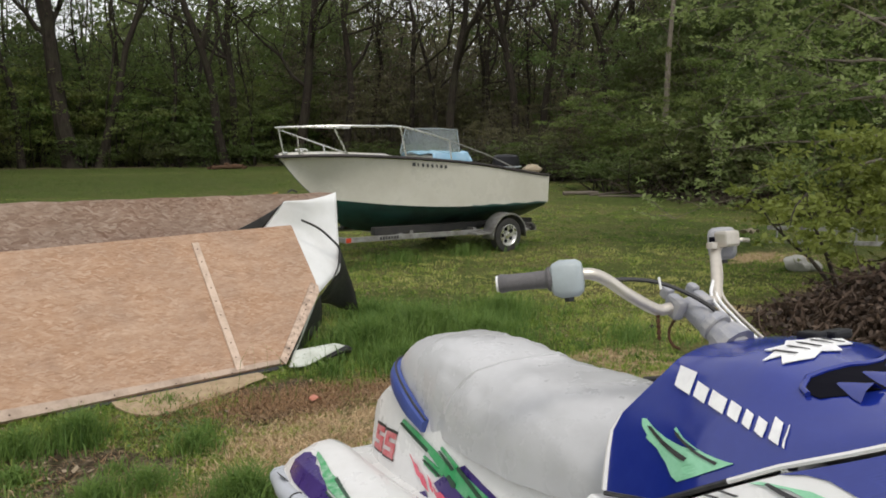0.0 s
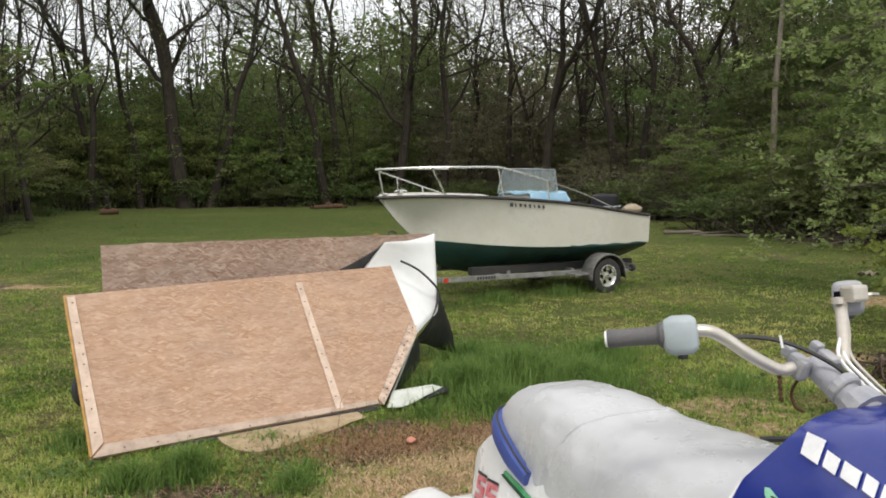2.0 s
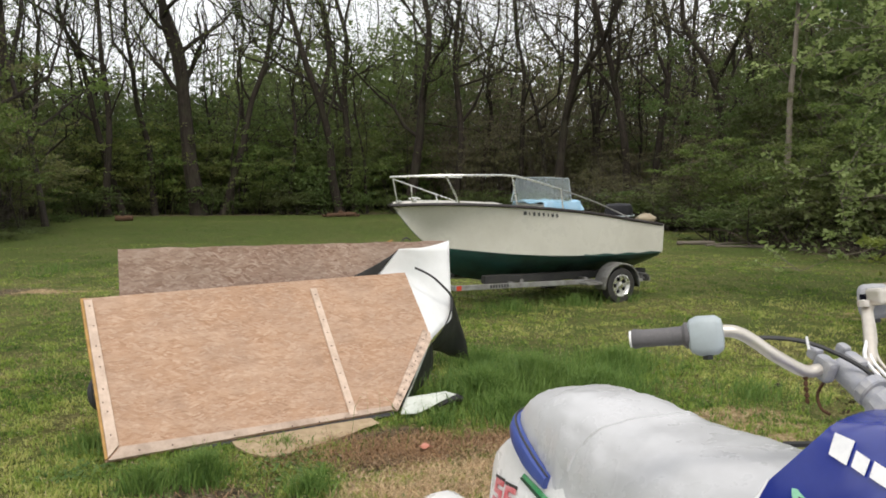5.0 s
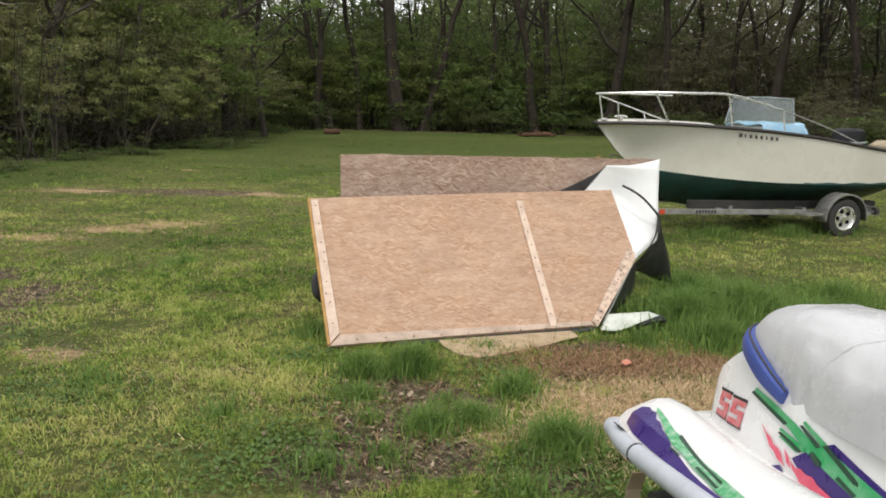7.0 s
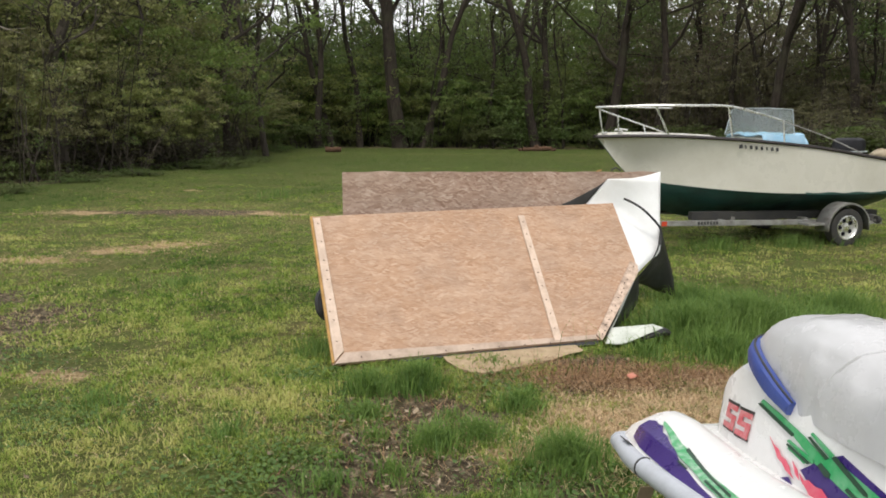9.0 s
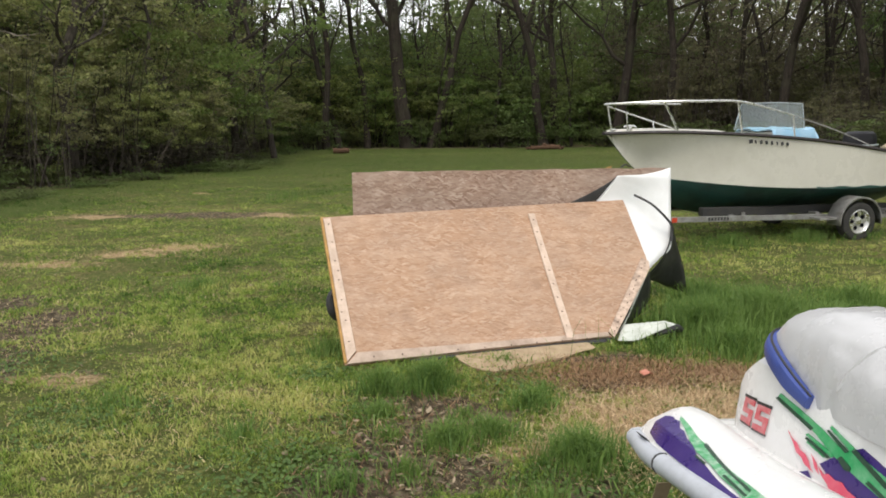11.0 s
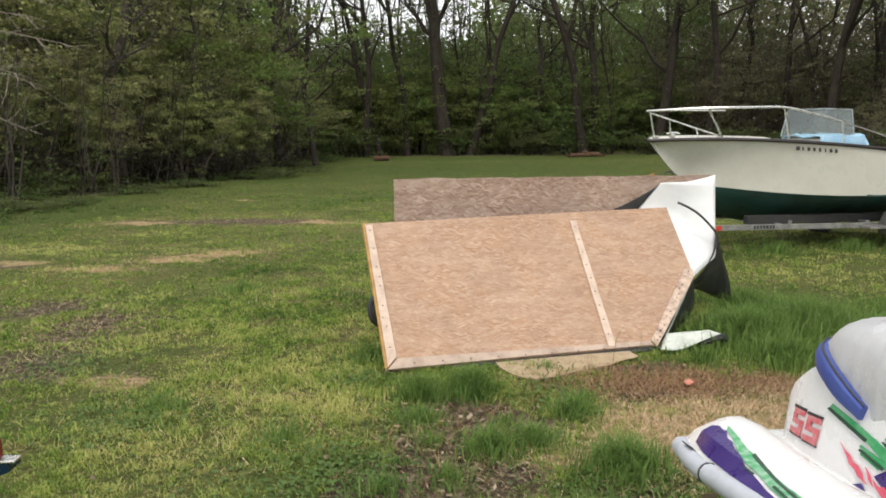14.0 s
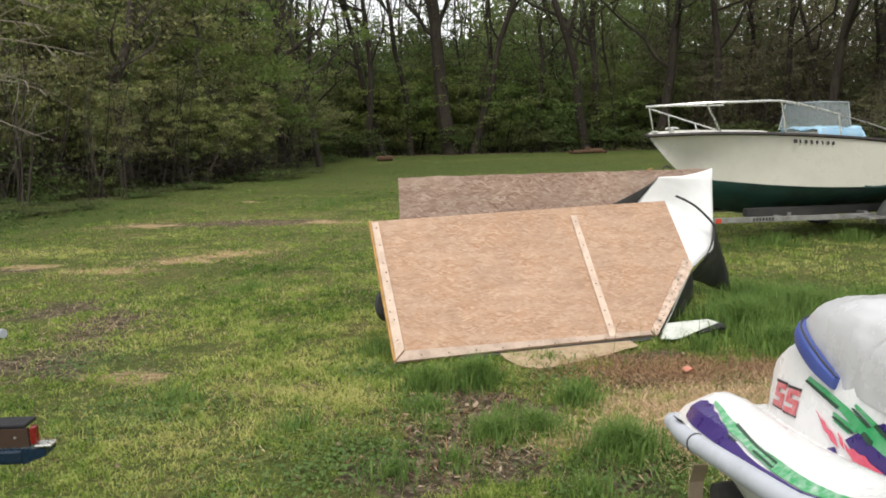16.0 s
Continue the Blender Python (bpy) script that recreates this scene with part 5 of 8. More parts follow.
for x in hx:
    b, zb, c, zc, zk = along_x(HULL, x)
    rings.append([(x, -b, zb), (x, -(b * 0.4 + c * 0.6), zb * 0.55 + zc * 0.45), (x, -c, zc), (x, 0, zk), (x, c, zc), (x, b * 0.4 + c * 0.6, zb * 0.55 + zc * 0.45), (x, b, zb)])
hull = part("hull", loft(rings, flip=True), M["white"], ski, "scuffed white lower hull", True)
cap = bmesh.new()
cap.faces.new([cap.verts.new(p) for p in rings[0]])
part("transom", cap, M["white"], hull)
part("jet_nozzle", lathe([(0.001, 0), (0.075, 0), (0.085, -0.05), (0.07, -0.14), (0.05, -0.15)], 18, "X"), M["motor"], ski, "black jet nozzle").matrix_basis = Matrix.Translation((-1.215, -0.1, 0.20))
for s in (-1, 1):
    pts = [(x, s * (along_x(HULL, x)[0] + 0.008), along_x(HULL, x)[1]) for x in np.linspace(-1.23, 0.93, 24)]
    bp = part("bumper", tube(pts, [0.03 + 0.0 * k for k in range(24)], 10), M["bumper"], ski, "grey rubber bumper with a joint", True)
    part("bumper_joint", lathe([(0.0315, -0.004), (0.0325, 0), (0.0315, 0.004)], 14, "X"), M["ink"], bp).location = (-0.90, s * 0.508, 0.382)
    part("bumper_tip", tube([(-1.26, s * 0.40, 0.372), (-1.245, s * 0.445, 0.374), (-1.20, s * 0.475, 0.377)], [0.02, 0.028, 0.031], 10), M["bumper"], bp)
    part("label_mark", box(0.075, 0.003, 0.018, pose(-1.08, s * 0.497, 0.413, s * -45, 0, 0)), M["ink"], bp)


# the raised edge of the deck: x, ridge y, ridge height, inner foot y, floor height
GUN = [(-1.225, 0.36, 0.402, 0.30, 0.398), (-1.21, 0.355, 0.440, 0.28, 0.418), (-1.18, 0.35, 0.470, 0.262, 0.430), (-1.12, 0.345, 0.490, 0.26, 0.434), (-1.0, 0.347, 0.492, 0.262, 0.432), (-0.85, 0.35, 0.476, 0.265, 0.428), (-0.6, 0.355, 0.458, 0.27, 0.418), (-0.2, 0.35, 0.462, 0.28, 0.415), (0.05, 0.34, 0.52, 0.28, 0.43), (0.2, 0.32, 0.60, 0.28, 0.50)]


def deck_edge(x):
    """The moulded edge in section, from the bumper up to the ridge."""
    ry, rz, fy, fz = along_x(GUN, x)
    b, zb = along_x(HULL, x)[:2]
    return [(b, zb + 0.02), (b * 0.55 + (ry + 0.055) * 0.45, zb * 0.45 + rz * 0.55 + 0.012), (ry + 0.055, rz - 0.016), (ry + 0.015, rz - 0.001)]


for s in (-1, 1):
    rows = []
    for x in np.concatenate([np.linspace(-1.225, -1.12, 9), np.linspace(-1.07, 0.2, 22)]):
        ry, rz, fy, fz = along_x(GUN, x)
        sec = deck_edge(x) + [(ry - 0.02, rz), (ry - 0.045, rz - 0.008), (fy + 0.016, fz + 0.018), (fy, fz + 0.003), (0.12, fz)]
        rows.append([(x, s * y, z) for y, z in sec])
    part("side_deck", loft(rows, flip=s > 0), M["white"], ski, "glossy white moulded side deck", True)
    rows = [[(-1.2255, s * y, z) for y, z in ((along_x(HULL, -1.22)[0], 0.395), (0.40, 0.402), (0.30, 0.400), (0.12, 0.398))], [(-1.228, s * y, 0.36) for y in (0.45, 0.40, 0.30, 0.12)]]
    part("deck_lip", loft(rows, flip=s < 0), M["white"], ski)


def ped_y(x, z):
    taper = float(np.interp(x, [-1.19, -1.15, -1.08, -0.95, -0.8], [0.35, 0.68, 0.86, 0.96, 1.0]))
    return (0.22 - 0.25 * (z - 0.52)) * taper


PTOP = [(-1.19, 0.44), (-1.14, 0.53), (-1.07, 0.61), (-0.98, 0.672), (-0.85, 0.66), (-0.6, 0.62), (0.15, 0.62)]
rings = []
for x in np.linspace(-1.19, 0.15, 32):
    zt = along_x(PTOP, x)[0]
    zz = [0.40 + (zt - 0.40) * k for k in (0, 0.35, 0.7, 0.92)]
    side = [(x, -ped_y(x, z), z) for z in zz] + [(x, -ped_y(x, zt) * 0.8, zt)]
    rings.append(side + [(x, -y, z) for x, y, z in side[::-1]])
part("pedestal", loft(rings), M["white"], ski, "white seat pedestal with bright graphics", True)
capb = bmesh.new()
capb.faces.new([capb.verts.new(p) for p in rings[0]])
part("pedestal_end", capb, M["white"], ski)


def decal(name, outline, surface, mat, parent, label=""):
    """A film shape laid on a surface, given in the surface's own two measures."""
    bm = bmesh.new()
    f = bm.faces.new([bm.verts.new((*q, 0)) for q in outline])
    bmesh.ops.triangulate(bm, faces=[f])
    for _ in range(3):
        long = [e for e in bm.edges if e.calc_length() > 0.045]
        if long:
            bmesh.ops.subdivide_edges(bm, edges=long, cuts=1)
            bmesh.ops.triangulate(bm, faces=bm.faces)
    for v in bm.verts:
        v.co = surface(v.co.x, v.co.y)
    bmesh.ops.recalc_face_normals(bm, faces=bm.faces)
    ob = part(name, bm, mat, parent, label)
    ob.modifiers.new("film", "SOLIDIFY").thickness = 0.0015
    return ob


def ped(lift):
    return lambda x, z: Vector((x, -ped_y(x, z) - lift, z))


def deckside(lift):
    """The sloping outer face of the starboard deck edge, by length and by how far up it is."""
    def at(x, t):
        q = deck_edge(x)
        k = max(0, min(2, int(t * 3)))
        f = t * 3 - k
        return Vector((x, -(q[k][0] + (q[k + 1][0] - q[k][0]) * f) - lift * 0.7, q[k][1] + (q[k + 1][1] - q[k][1]) * f + lift * 0.7))
    return at


# graphics on the pedestal
decal("violet_flash", [(-0.573, 0.462), (-0.519, 0.494), (-0.476, 0.517), (-0.432, 0.536), (-0.339, 0.513), (-0.265, 0.497), (-0.14, 0.47), (-0.14, 0.42), (-0.364, 0.421), (-0.427, 0.429), (-0.519, 0.438)], ped(0.003), M["purple"], ski, "dark violet graphic")
decal("green_stripe", [(-0.808, 0.58), (-0.799, 0.589), (-0.7, 0.569), (-0.586, 0.542), (-0.5, 0.516), (-0.453, 0.522), (-0.343, 0.499), (-0.26, 0.483), (-0.15, 0.462), (-0.15, 0.432), (-0.26, 0.444), (-0.314, 0.447), (-0.421, 0.469), (-0.518, 0.492), (-0.648, 0.538)], ped(0.005), M["green"], ski, "diagonal green graphic")
for q in ([(-0.65, 0.513), (-0.642, 0.519), (-0.52, 0.497), (-0.531, 0.488)], [(-0.641, 0.497), (-0.635, 0.502), (-0.552, 0.488), (-0.56, 0.48)], [(-0.561, 0.552), (-0.554, 0.558), (-0.455, 0.529), (-0.469, 0.519)]):
    decal("green_stripe", q, ped(0.005), M["green"], ski)
for q in ([(-0.818, 0.573), (-0.804, 0.579), (-0.622, 0.537), (-0.631, 0.529)], [(-0.647, 0.505), (-0.641, 0.51), (-0.536, 0.489), (-0.545, 0.483)], [(-0.568, 0.544), (-0.559, 0.547), (-0.472, 0.518), (-0.485, 0.512)],
          [(-0.507, 0.492), (-0.495, 0.501), (-0.454, 0.487), (-0.455, 0.478), (-0.471, 0.475)], [(-0.463, 0.521), (-0.449, 0.529), (-0.323, 0.485), (-0.32, 0.477), (-0.335, 0.477)], [(-0.395, 0.469), (-0.387, 0.476), (-0.319, 0.458), (-0.326, 0.451)]):
    decal("dark_slot", q, ped(0.007), M["ink_green"], ski)
decal("pink_splash", [(-0.728, 0.506), (-0.7, 0.491), (-0.678, 0.486), (-0.659, 0.473), (-0.636, 0.470), (-0.613, 0.457), (-0.606, 0.447), (-0.588, 0.437), (-0.615, 0.443), (-0.628, 0.446), (-0.647, 0.458), (-0.672, 0.464), (-0.689, 0.479)], ped(0.006), M["pink"], ski, "pink-red paint splash graphic")
decal("pink_splash", [(-0.57, 0.455), (-0.546, 0.445), (-0.527, 0.451), (-0.499, 0.444), (-0.475, 0.447), (-0.451, 0.436), (-0.395, 0.427), (-0.415, 0.414), (-0.44, 0.408), (-0.462, 0.417), (-0.489, 0.421), (-0.505, 0.412), (-0.527, 0.428), (-0.554, 0.44)], ped(0.006), M["pink"], ski)
decal("pink_splash", [(-0.607, 0.475), (-0.583, 0.462), (-0.564, 0.44), (-0.584, 0.448)], ped(0.006), M["pink"], ski)
decal("violet_chip", [(-0.652, 0.419), (-0.611, 0.434), (-0.57, 0.408), (-0.594, 0.411), (-0.613, 0.415)], ped(0.005), M["purple"], ski)
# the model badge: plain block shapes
for k in range(2):
    x0, z0 = -1.014 + 0.096 * k, 0.538 - 0.002 * k
    for dx, dz, w, h in ((0.006, 0, 0.078, 0.014), (0.004, -0.013, 0.026, 0.016), (0.002, -0.028, 0.080, 0.014), (0.054, -0.041, 0.026, 0.015), (-0.004, -0.055, 0.082, 0.015)):
        decal("badge_block", [(x0 + dx, z0 + dz), (x0 + dx + w, z0 + dz + 0.002), (x0 + dx + w, z0 + dz - h), (x0 + dx, z0 + dz - h)], ped(0.005), M["badge_red"], ski, "faded red badge block")
    decal("badge_edge", [(x0 - 0.002, z0 + 0.008), (x0 + 0.088, z0 + 0.010), (x0 + 0.086, z0 + 0.001), (x0 - 0.002, z0 - 0.001)], ped(0.004), M["ink"], ski)
    decal("badge_edge", [(x0 - 0.006, z0 - 0.070), (x0 + 0.082, z0 - 0.069), (x0 + 0.082, z0 - 0.075), (x0 - 0.006, z0 - 0.076)], ped(0.004), M["ink"], ski)
# graphics on the deck edge
decal("violet_band", [(-1.093, 0.134), (-1.10, 0.30), (-1.10, 0.56), (-1.06, 0.64), (-1.03, 0.60), (-1.0, 0.62), (-0.96, 0.52), (-0.93, 0.53), (-0.88, 0.45), (-0.816, 0.40), (-0.76, 0.29), (-0.686, 0.239), (-0.60, 0.16), (-0.524, 0.115), (-0.35, 0.08), (-0.1, 0.08), (-0.1, 0.02), (-0.52, 0.01), (-0.683, 0.03), (-0.854, 0.06), (-0.951, 0.08)], deckside(0.004), M["purple"], ski, "dark violet graphic")
decal("green_band", [(-1.005, 0.64), (-1.03, 0.74), (-0.94, 0.68), (-0.86, 0.61), (-0.765, 0.581), (-0.70, 0.52), (-0.645, 0.484), (-0.498, 0.393), (-0.386, 0.316), (-0.1, 0.26), (-0.1, 0.10), (-0.3, 0.10), (-0.456, 0.124), (-0.53, 0.19), (-0.6, 0.23), (-0.68, 0.30), (-0.769, 0.337), (-0.858, 0.45), (-0.93, 0.56)], deckside(0.006), M["green_worn"], ski, "brush-like green graphic")
for q in ([(-0.8, 0.554), (-0.809, 0.631), (-0.471, 0.319), (-0.465, 0.271), (-0.483, 0.279)], [(-0.762, 0.264), (-0.756, 0.293), (-0.696, 0.275), (-0.698, 0.244)], [(-0.599, 0.263), (-0.594, 0.306), (-0.463, 0.209), (-0.467, 0.168)]):
    decal("dark_slot", q, deckside(0.008), M["ink_green"], ski)

# the seat
SEAT = [(-0.965, 0.115, 0.742, 0.655), (-0.95, 0.150, 0.772, 0.642), (-0.915, 0.171, 0.797, 0.628), (-0.85, 0.184, 0.813, 0.612), (-0.75, 0.193, 0.821, 0.595), (-0.66, 0.202, 0.818, 0.584), (-0.58, 0.207, 0.81, 0.577), (-0.5, 0.213, 0.79, 0.568), (-0.40, 0.222, 0.764, 0.56), (-0.2, 0.234, 0.749, 0.556), (0.0, 0.225, 0.740, 0.56), (0.10, 0.214, 0.732, 0.57), (0.20, 0.20, 0.728, 0.58)]
rings = []
for x in np.concatenate([np.linspace(-0.965, -0.86, 8), np.linspace(-0.82, 0.20, 44)]):
    w, zt, zb = along_x(SEAT, x)
    ring = []
    for a in np.linspace(math.pi, 0, 33):
        c, sn = math.cos(a), math.sin(a)
        k = 0.62
        wr = 0.006 * noise.noise(Vector((x * 7, a * 2.2, 1.0))) + 0.0035 * noise.noise(Vector((x * 24, a * 6, 3.0))) + 0.003 * max(0.0, 1 - abs(x + 0.62) / 0.3) * noise.noise(Vector((x * 46 + a * 9, a * 3, 6.0))) - 0.006 * (1 - sn) ** 0.5 * max(0.0, math.sin(x * 95)) * max(0.0, 1 - abs(x + 0.72) / 0.2)
        ring.append((x, math.copysign(abs(c) ** k, c) * (w + wr) * (0.86 + 0.14 * (1 - sn)), zb + (zt - zb) * sn ** 0.55 + wr))
    rings.append(ring)
seat = part("seat", loft(rings, flip=True), M["vinyl"], ski, "wrinkled grey vinyl seat", True)
# the welded seam across it
seam = []
for a in np.linspace(math.pi - 0.12, 0.12, 25):
    c, sn = math.cos(a), math.sin(a)
    x = -0.44 - 0.12 * (1 - sn)
    w, zt, zb = along_x(SEAT, x)
    wr = 0.006 * noise.noise(Vector((x * 7, a * 2.2, 1.0))) + 0.0025 * noise.noise(Vector((x * 24, a * 6, 3.0)))
    seam.append(Vector((x, math.copysign(abs(c) ** 0.62, c) * (w + wr) * (0.86 + 0.14 * (1 - sn)), zb + (zt - zb) * sn ** 0.55 + wr)))
part("seam", tube(seam, 0.0045, 6), M["vinyl"], seat, "raised welded seam")
capb = bmesh.new()
capb.faces.new([capb.verts.new(p) for p in rings[0]])
part("seat_end", capb, M["vinyl"], seat)
band = []
for p in smooth_path([(-0.655, -0.212, 0.593), (-0.76, -0.206, 0.632), (-0.86, -0.192, 0.678), (-0.93, -0.165, 0.706), (-0.965, -0.115, 0.722), (-0.978, 0.0, 0.730), (-0.965, 0.115, 0.722), (-0.93, 0.165, 0.706), (-0.86, 0.192, 0.678), (-0.76, 0.206, 0.632), (-0.655, 0.212, 0.593)], 6):
    out = Vector((p.x + 0.72, p.y, 0)).normalized()
    tail = min(1.0, max(0.0, (-p.x - 0.63) / 0.14))
    up = Vector((0.40, 0, 0.92)) * (0.62 + 0.38 * tail)
    band.append([p - up * 0.030, p + out * 0.011 - up * 0.024, p + out * 0.015, p + out * 0.010 + up * 0.020, p + up * 0.026, p - out * 0.016 + up * 0.024, p - out * 0.016 - up * 0.026])
trim = part("seat_trim", loft(band, close=True, caps=True), M["trim"], ski, "faded blue rubber trim round the seat's tail", True)
part("trim_lip", tube([b[4] + Vector((0, 0, 0.001)) for b in band], 0.0035, 5), M["ink"], trim, "dark edge of the trim")

# the hood: x, half width at the seam, seam height, half width at the shoulder, shoulder height, crown height
HOOD = [(0.09, 0.262, 0.632, 0.150, 0.850, 0.874), (0.24, 0.268, 0.652, 0.152, 0.857, 0.884), (0.32, 0.270, 0.684, 0.152, 0.852, 0.880), (0.42, 0.248, 0.724, 0.148, 0.830, 0.858), (0.5, 0.222, 0.756, 0.144, 0.820, 0.843), (0.62, 0.17, 0.800, 0.125, 0.822, 0.834), (0.75, 0.10, 0.818, 0.08, 0.826, 0.832), (0.84, 0.015, 0.826, 0.01, 0.829, 0.832)]


def slant(x, z):
    """The hood's back edge rakes forward towards its top."""
    xb = float(np.interp(z, [0.62, 0.75, 0.785, 0.85], [0.165, 0.145, 0.185, 0.232]))
    return xb + (x - 0.09) * (0.84 - xb) / 0.75


def hood_side(lift):
    def at(x, t):
        ws, zs, wt, zt, _ = along_x(HOOD, x)
        z = zs + (zt - zs) * t
        return Vector((slant(x, z), -(ws + (wt - ws) * t + 0.012 * math.sin(math.pi * t)) - lift * 0.85, z + lift * 0.5))
    return at


rings = []
for x in np.concatenate([np.linspace(0.09, 0.32, 12), np.linspace(0.35, 0.84, 14)]):
    ws, zs, wt, zt, zc = along_x(HOOD, x)
    half = [(ws + (wt - ws) * t + 0.012 * math.sin(math.pi * t), zs + (zt - zs) * t) for t in (0, 0.15, 0.3, 0.45, 0.6, 0.75, 0.86, 0.94)] + [(wt * 0.93, zt + (zc - zt) * 0.2), (wt * 0.80, zt + (zc - zt) * 0.48), (wt * 0.5, zt + (zc - zt) * 0.85), (0, zc)]
    rings.append([(slant(x, z), -y, z) for y, z in half] + [(slant(x, z), y, z) for y, z in half[-2::-1]])
hood = part("hood", loft(rings), M["blue"], ski, "glossy royal blue engine hood", True)
capb = bmesh.new()
capb.faces.new([capb.verts.new(p) for p in rings[0]][::-1])
part("hood_back", capb, M["blue"], hood)
part("hood_edge", tube([(x - 0.003, y, z) for x, y, z in rings[0][:5]], [0.006, 0.006, 0.005, 0.004, 0.002], 6), M["white"], hood, "pale edge piping")
for s in (-1, 1):
    seam_at = lambda x: (slant(x, along_x(HOOD, x)[1]), s * (along_x(HOOD, x)[0] + 0.002), along_x(HOOD, x)[1] - 0.004)
    # joint drawn as a black tube, the shadow under the hood's edge included
    part("hood_gap", tube([seam_at(x) for x in np.linspace(0.09, 0.40, 10)], 0.0045, 6), M["ink"], hood, "dark joint under the hood, with its shadow drawn in")
    part("hood_seam", tube([seam_at(x) for x in np.linspace(0.40, 0.84, 12)], 0.0045, 6), M["white"], hood, "white seam line")
    rows = []
    for x in np.linspace(0.05, 0.90, 20):
        b, zb = along_x(HULL, x)[:2]
        ws, zs = along_x(HOOD, min(max(x, 0.09), 0.84))[:2]
        xs_ = slant(x, zs)
        rows.append([(xs_, s * b, zb + 0.02), (xs_, s * (b * 0.55 + ws * 0.45 + 0.01), zb * 0.55 + zs * 0.45 + 0.025), (xs_, s * (ws + 0.006), zs - 0.014), (xs_, s * (ws - 0.03), zs - 0.020)])
    part("bow_deck", loft(rows, flip=s > 0), M["white"], ski, "white foredeck below the hood", True)


def bow_side(lift):
    def at(x, t):
        b, zb = along_x(HULL, x)[:2]
        ws, zs = along_x(HOOD, min(max(x, 0.09), 0.84))[:2]
        mid = (-(b * 0.55 + ws * 0.45 + 0.01), zb * 0.55 + zs * 0.45 + 0.025)
        lo, hi = (-b, zb + 0.02), (-(ws + 0.006), zs - 0.014)
        p = (lo[0] + (mid[0] - lo[0]) * t * 2, lo[1] + (mid[1] - lo[1]) * t * 2) if t < 0.5 else (mid[0] + (hi[0] - mid[0]) * (t * 2 - 1), mid[1] + (hi[1] - mid[1]) * (t * 2 - 1))
        return Vector((slant(x, zs), p[0] - lift * 0.7, p[1] + lift * 0.7))
    return at


decal("blue_flash", [(0.485, 0.99), (0.54, 0.99), (0.65, 0.99), (0.80, 0.97), (0.80, 0.45), (0.66, 0.48), (0.593, 0.70), (0.547, 0.88), (0.516, 0.955)], bow_side(0.003), M["blue"], ski, "blue foredeck graphic")
decal("mint_flash", [(0.441, 0.98), (0.458, 0.97), (0.532, 0.82), (0.575, 0.68), (0.565, 0.62), (0.545, 0.72), (0.505, 0.86)], bow_side(0.004), M["mint"], ski)
decal("dark_slot", [(0.469, 0.93), (0.474, 0.935), (0.54, 0.72), (0.535, 0.70)], bow_side(0.006), M["ink"], ski)
decal("dark_slot", [(0.391, 0.975), (0.397, 0.976), (0.434, 0.888), (0.428, 0.887)], bow_side(0.006), M["ink"], ski)
decal("dark_slot", [(0.362, 0.98), (0.368, 0.98), (0.398, 0.92), (0.391, 0.919)], bow_side(0.006), M["ink"], ski)
decal("violet_flash", [(0.24, 0.98), (0.308, 0.98), (0.348, 0.93), (0.34, 0.80), (0.264, 0.86)], bow_side(0.004), M["purple"], ski)
decal("mint_flash", [(0.156, 0.564), (0.167, 0.564), (0.285, 0.373), (0.334, 0.315), (0.251, 0.507), (0.25, 0.526), (0.404, 0.151), (0.375, 0.123), (0.334, 0.098), (0.295, 0.087), (0.278, 0.138), (0.256, 0.254), (0.227, 0.357), (0.192, 0.422), (0.194, 0.443)], hood_side(0.003), M["mint"], hood, "pale green flash on the hood")
decal("dark_slot", [(0.188, 0.509), (0.2, 0.505), (0.31, 0.267), (0.304, 0.243), (0.293, 0.261)], hood_side(0.005), M["ink"], hood)
decal("dark_slot", [(0.259, 0.483), (0.269, 0.474), (0.374, 0.191), (0.371, 0.166), (0.355, 0.215)], hood_side(0.005), M["ink"], hood)
# the maker's wordmark as plain blocks
for q in ([(0.15, 0.835), (0.213, 0.775), (0.184, 0.943), (0.119, 0.985)], [(0.217, 0.771), (0.263, 0.724), (0.247, 0.834), (0.198, 0.882)], [(0.267, 0.72), (0.321, 0.655), (0.305, 0.777), (0.25, 0.831)], [(0.324, 0.652), (0.36, 0.603), (0.346, 0.735), (0.308, 0.773)],
          [(0.362, 0.599), (0.391, 0.549), (0.377, 0.698), (0.349, 0.732)], [(0.394, 0.544), (0.426, 0.467), (0.411, 0.647), (0.38, 0.695)], [(0.429, 0.458), (0.458, 0.346), (0.436, 0.668), (0.407, 0.724)], [(0.461, 0.328), (0.471, 0.277), (0.451, 0.63), (0.44, 0.658)]):
    q = [(x + (0.004 if k in (0, 3) else -0.004 if x < 0.455 else 0), t) for k, (x, t) in enumerate(q)]
    decal("wordmark_block", q, hood_side(0.004), M["star"], hood, "white wordmark block")


def hood_top(x, y, lift=0.004):
    ws, zs, wt, zt, zc = along_x(HOOD, x)
    z = float(np.interp(abs(y), [0, wt * 0.5, wt * 0.80, wt * 0.93, wt], [zc, zt + (zc - zt) * 0.85, zt + (zc - zt) * 0.48, zt + (zc - zt) * 0.2, zt]))
    return Vector((slant(x, z), y, z + lift))


star = [(0.312 + (0.075 if k % 2 == 0 else 0.048) * math.cos(2 * math.pi * k / 18 + 0.3) * 0.72, -0.030 + (0.098 if k % 2 == 0 else 0.068) * math.sin(2 * math.pi * k / 18 + 0.3)) for k in range(18)]
badge = decal("star_badge", star, hood_top, M["star"], hood, "white burst badge with scribbled marks")
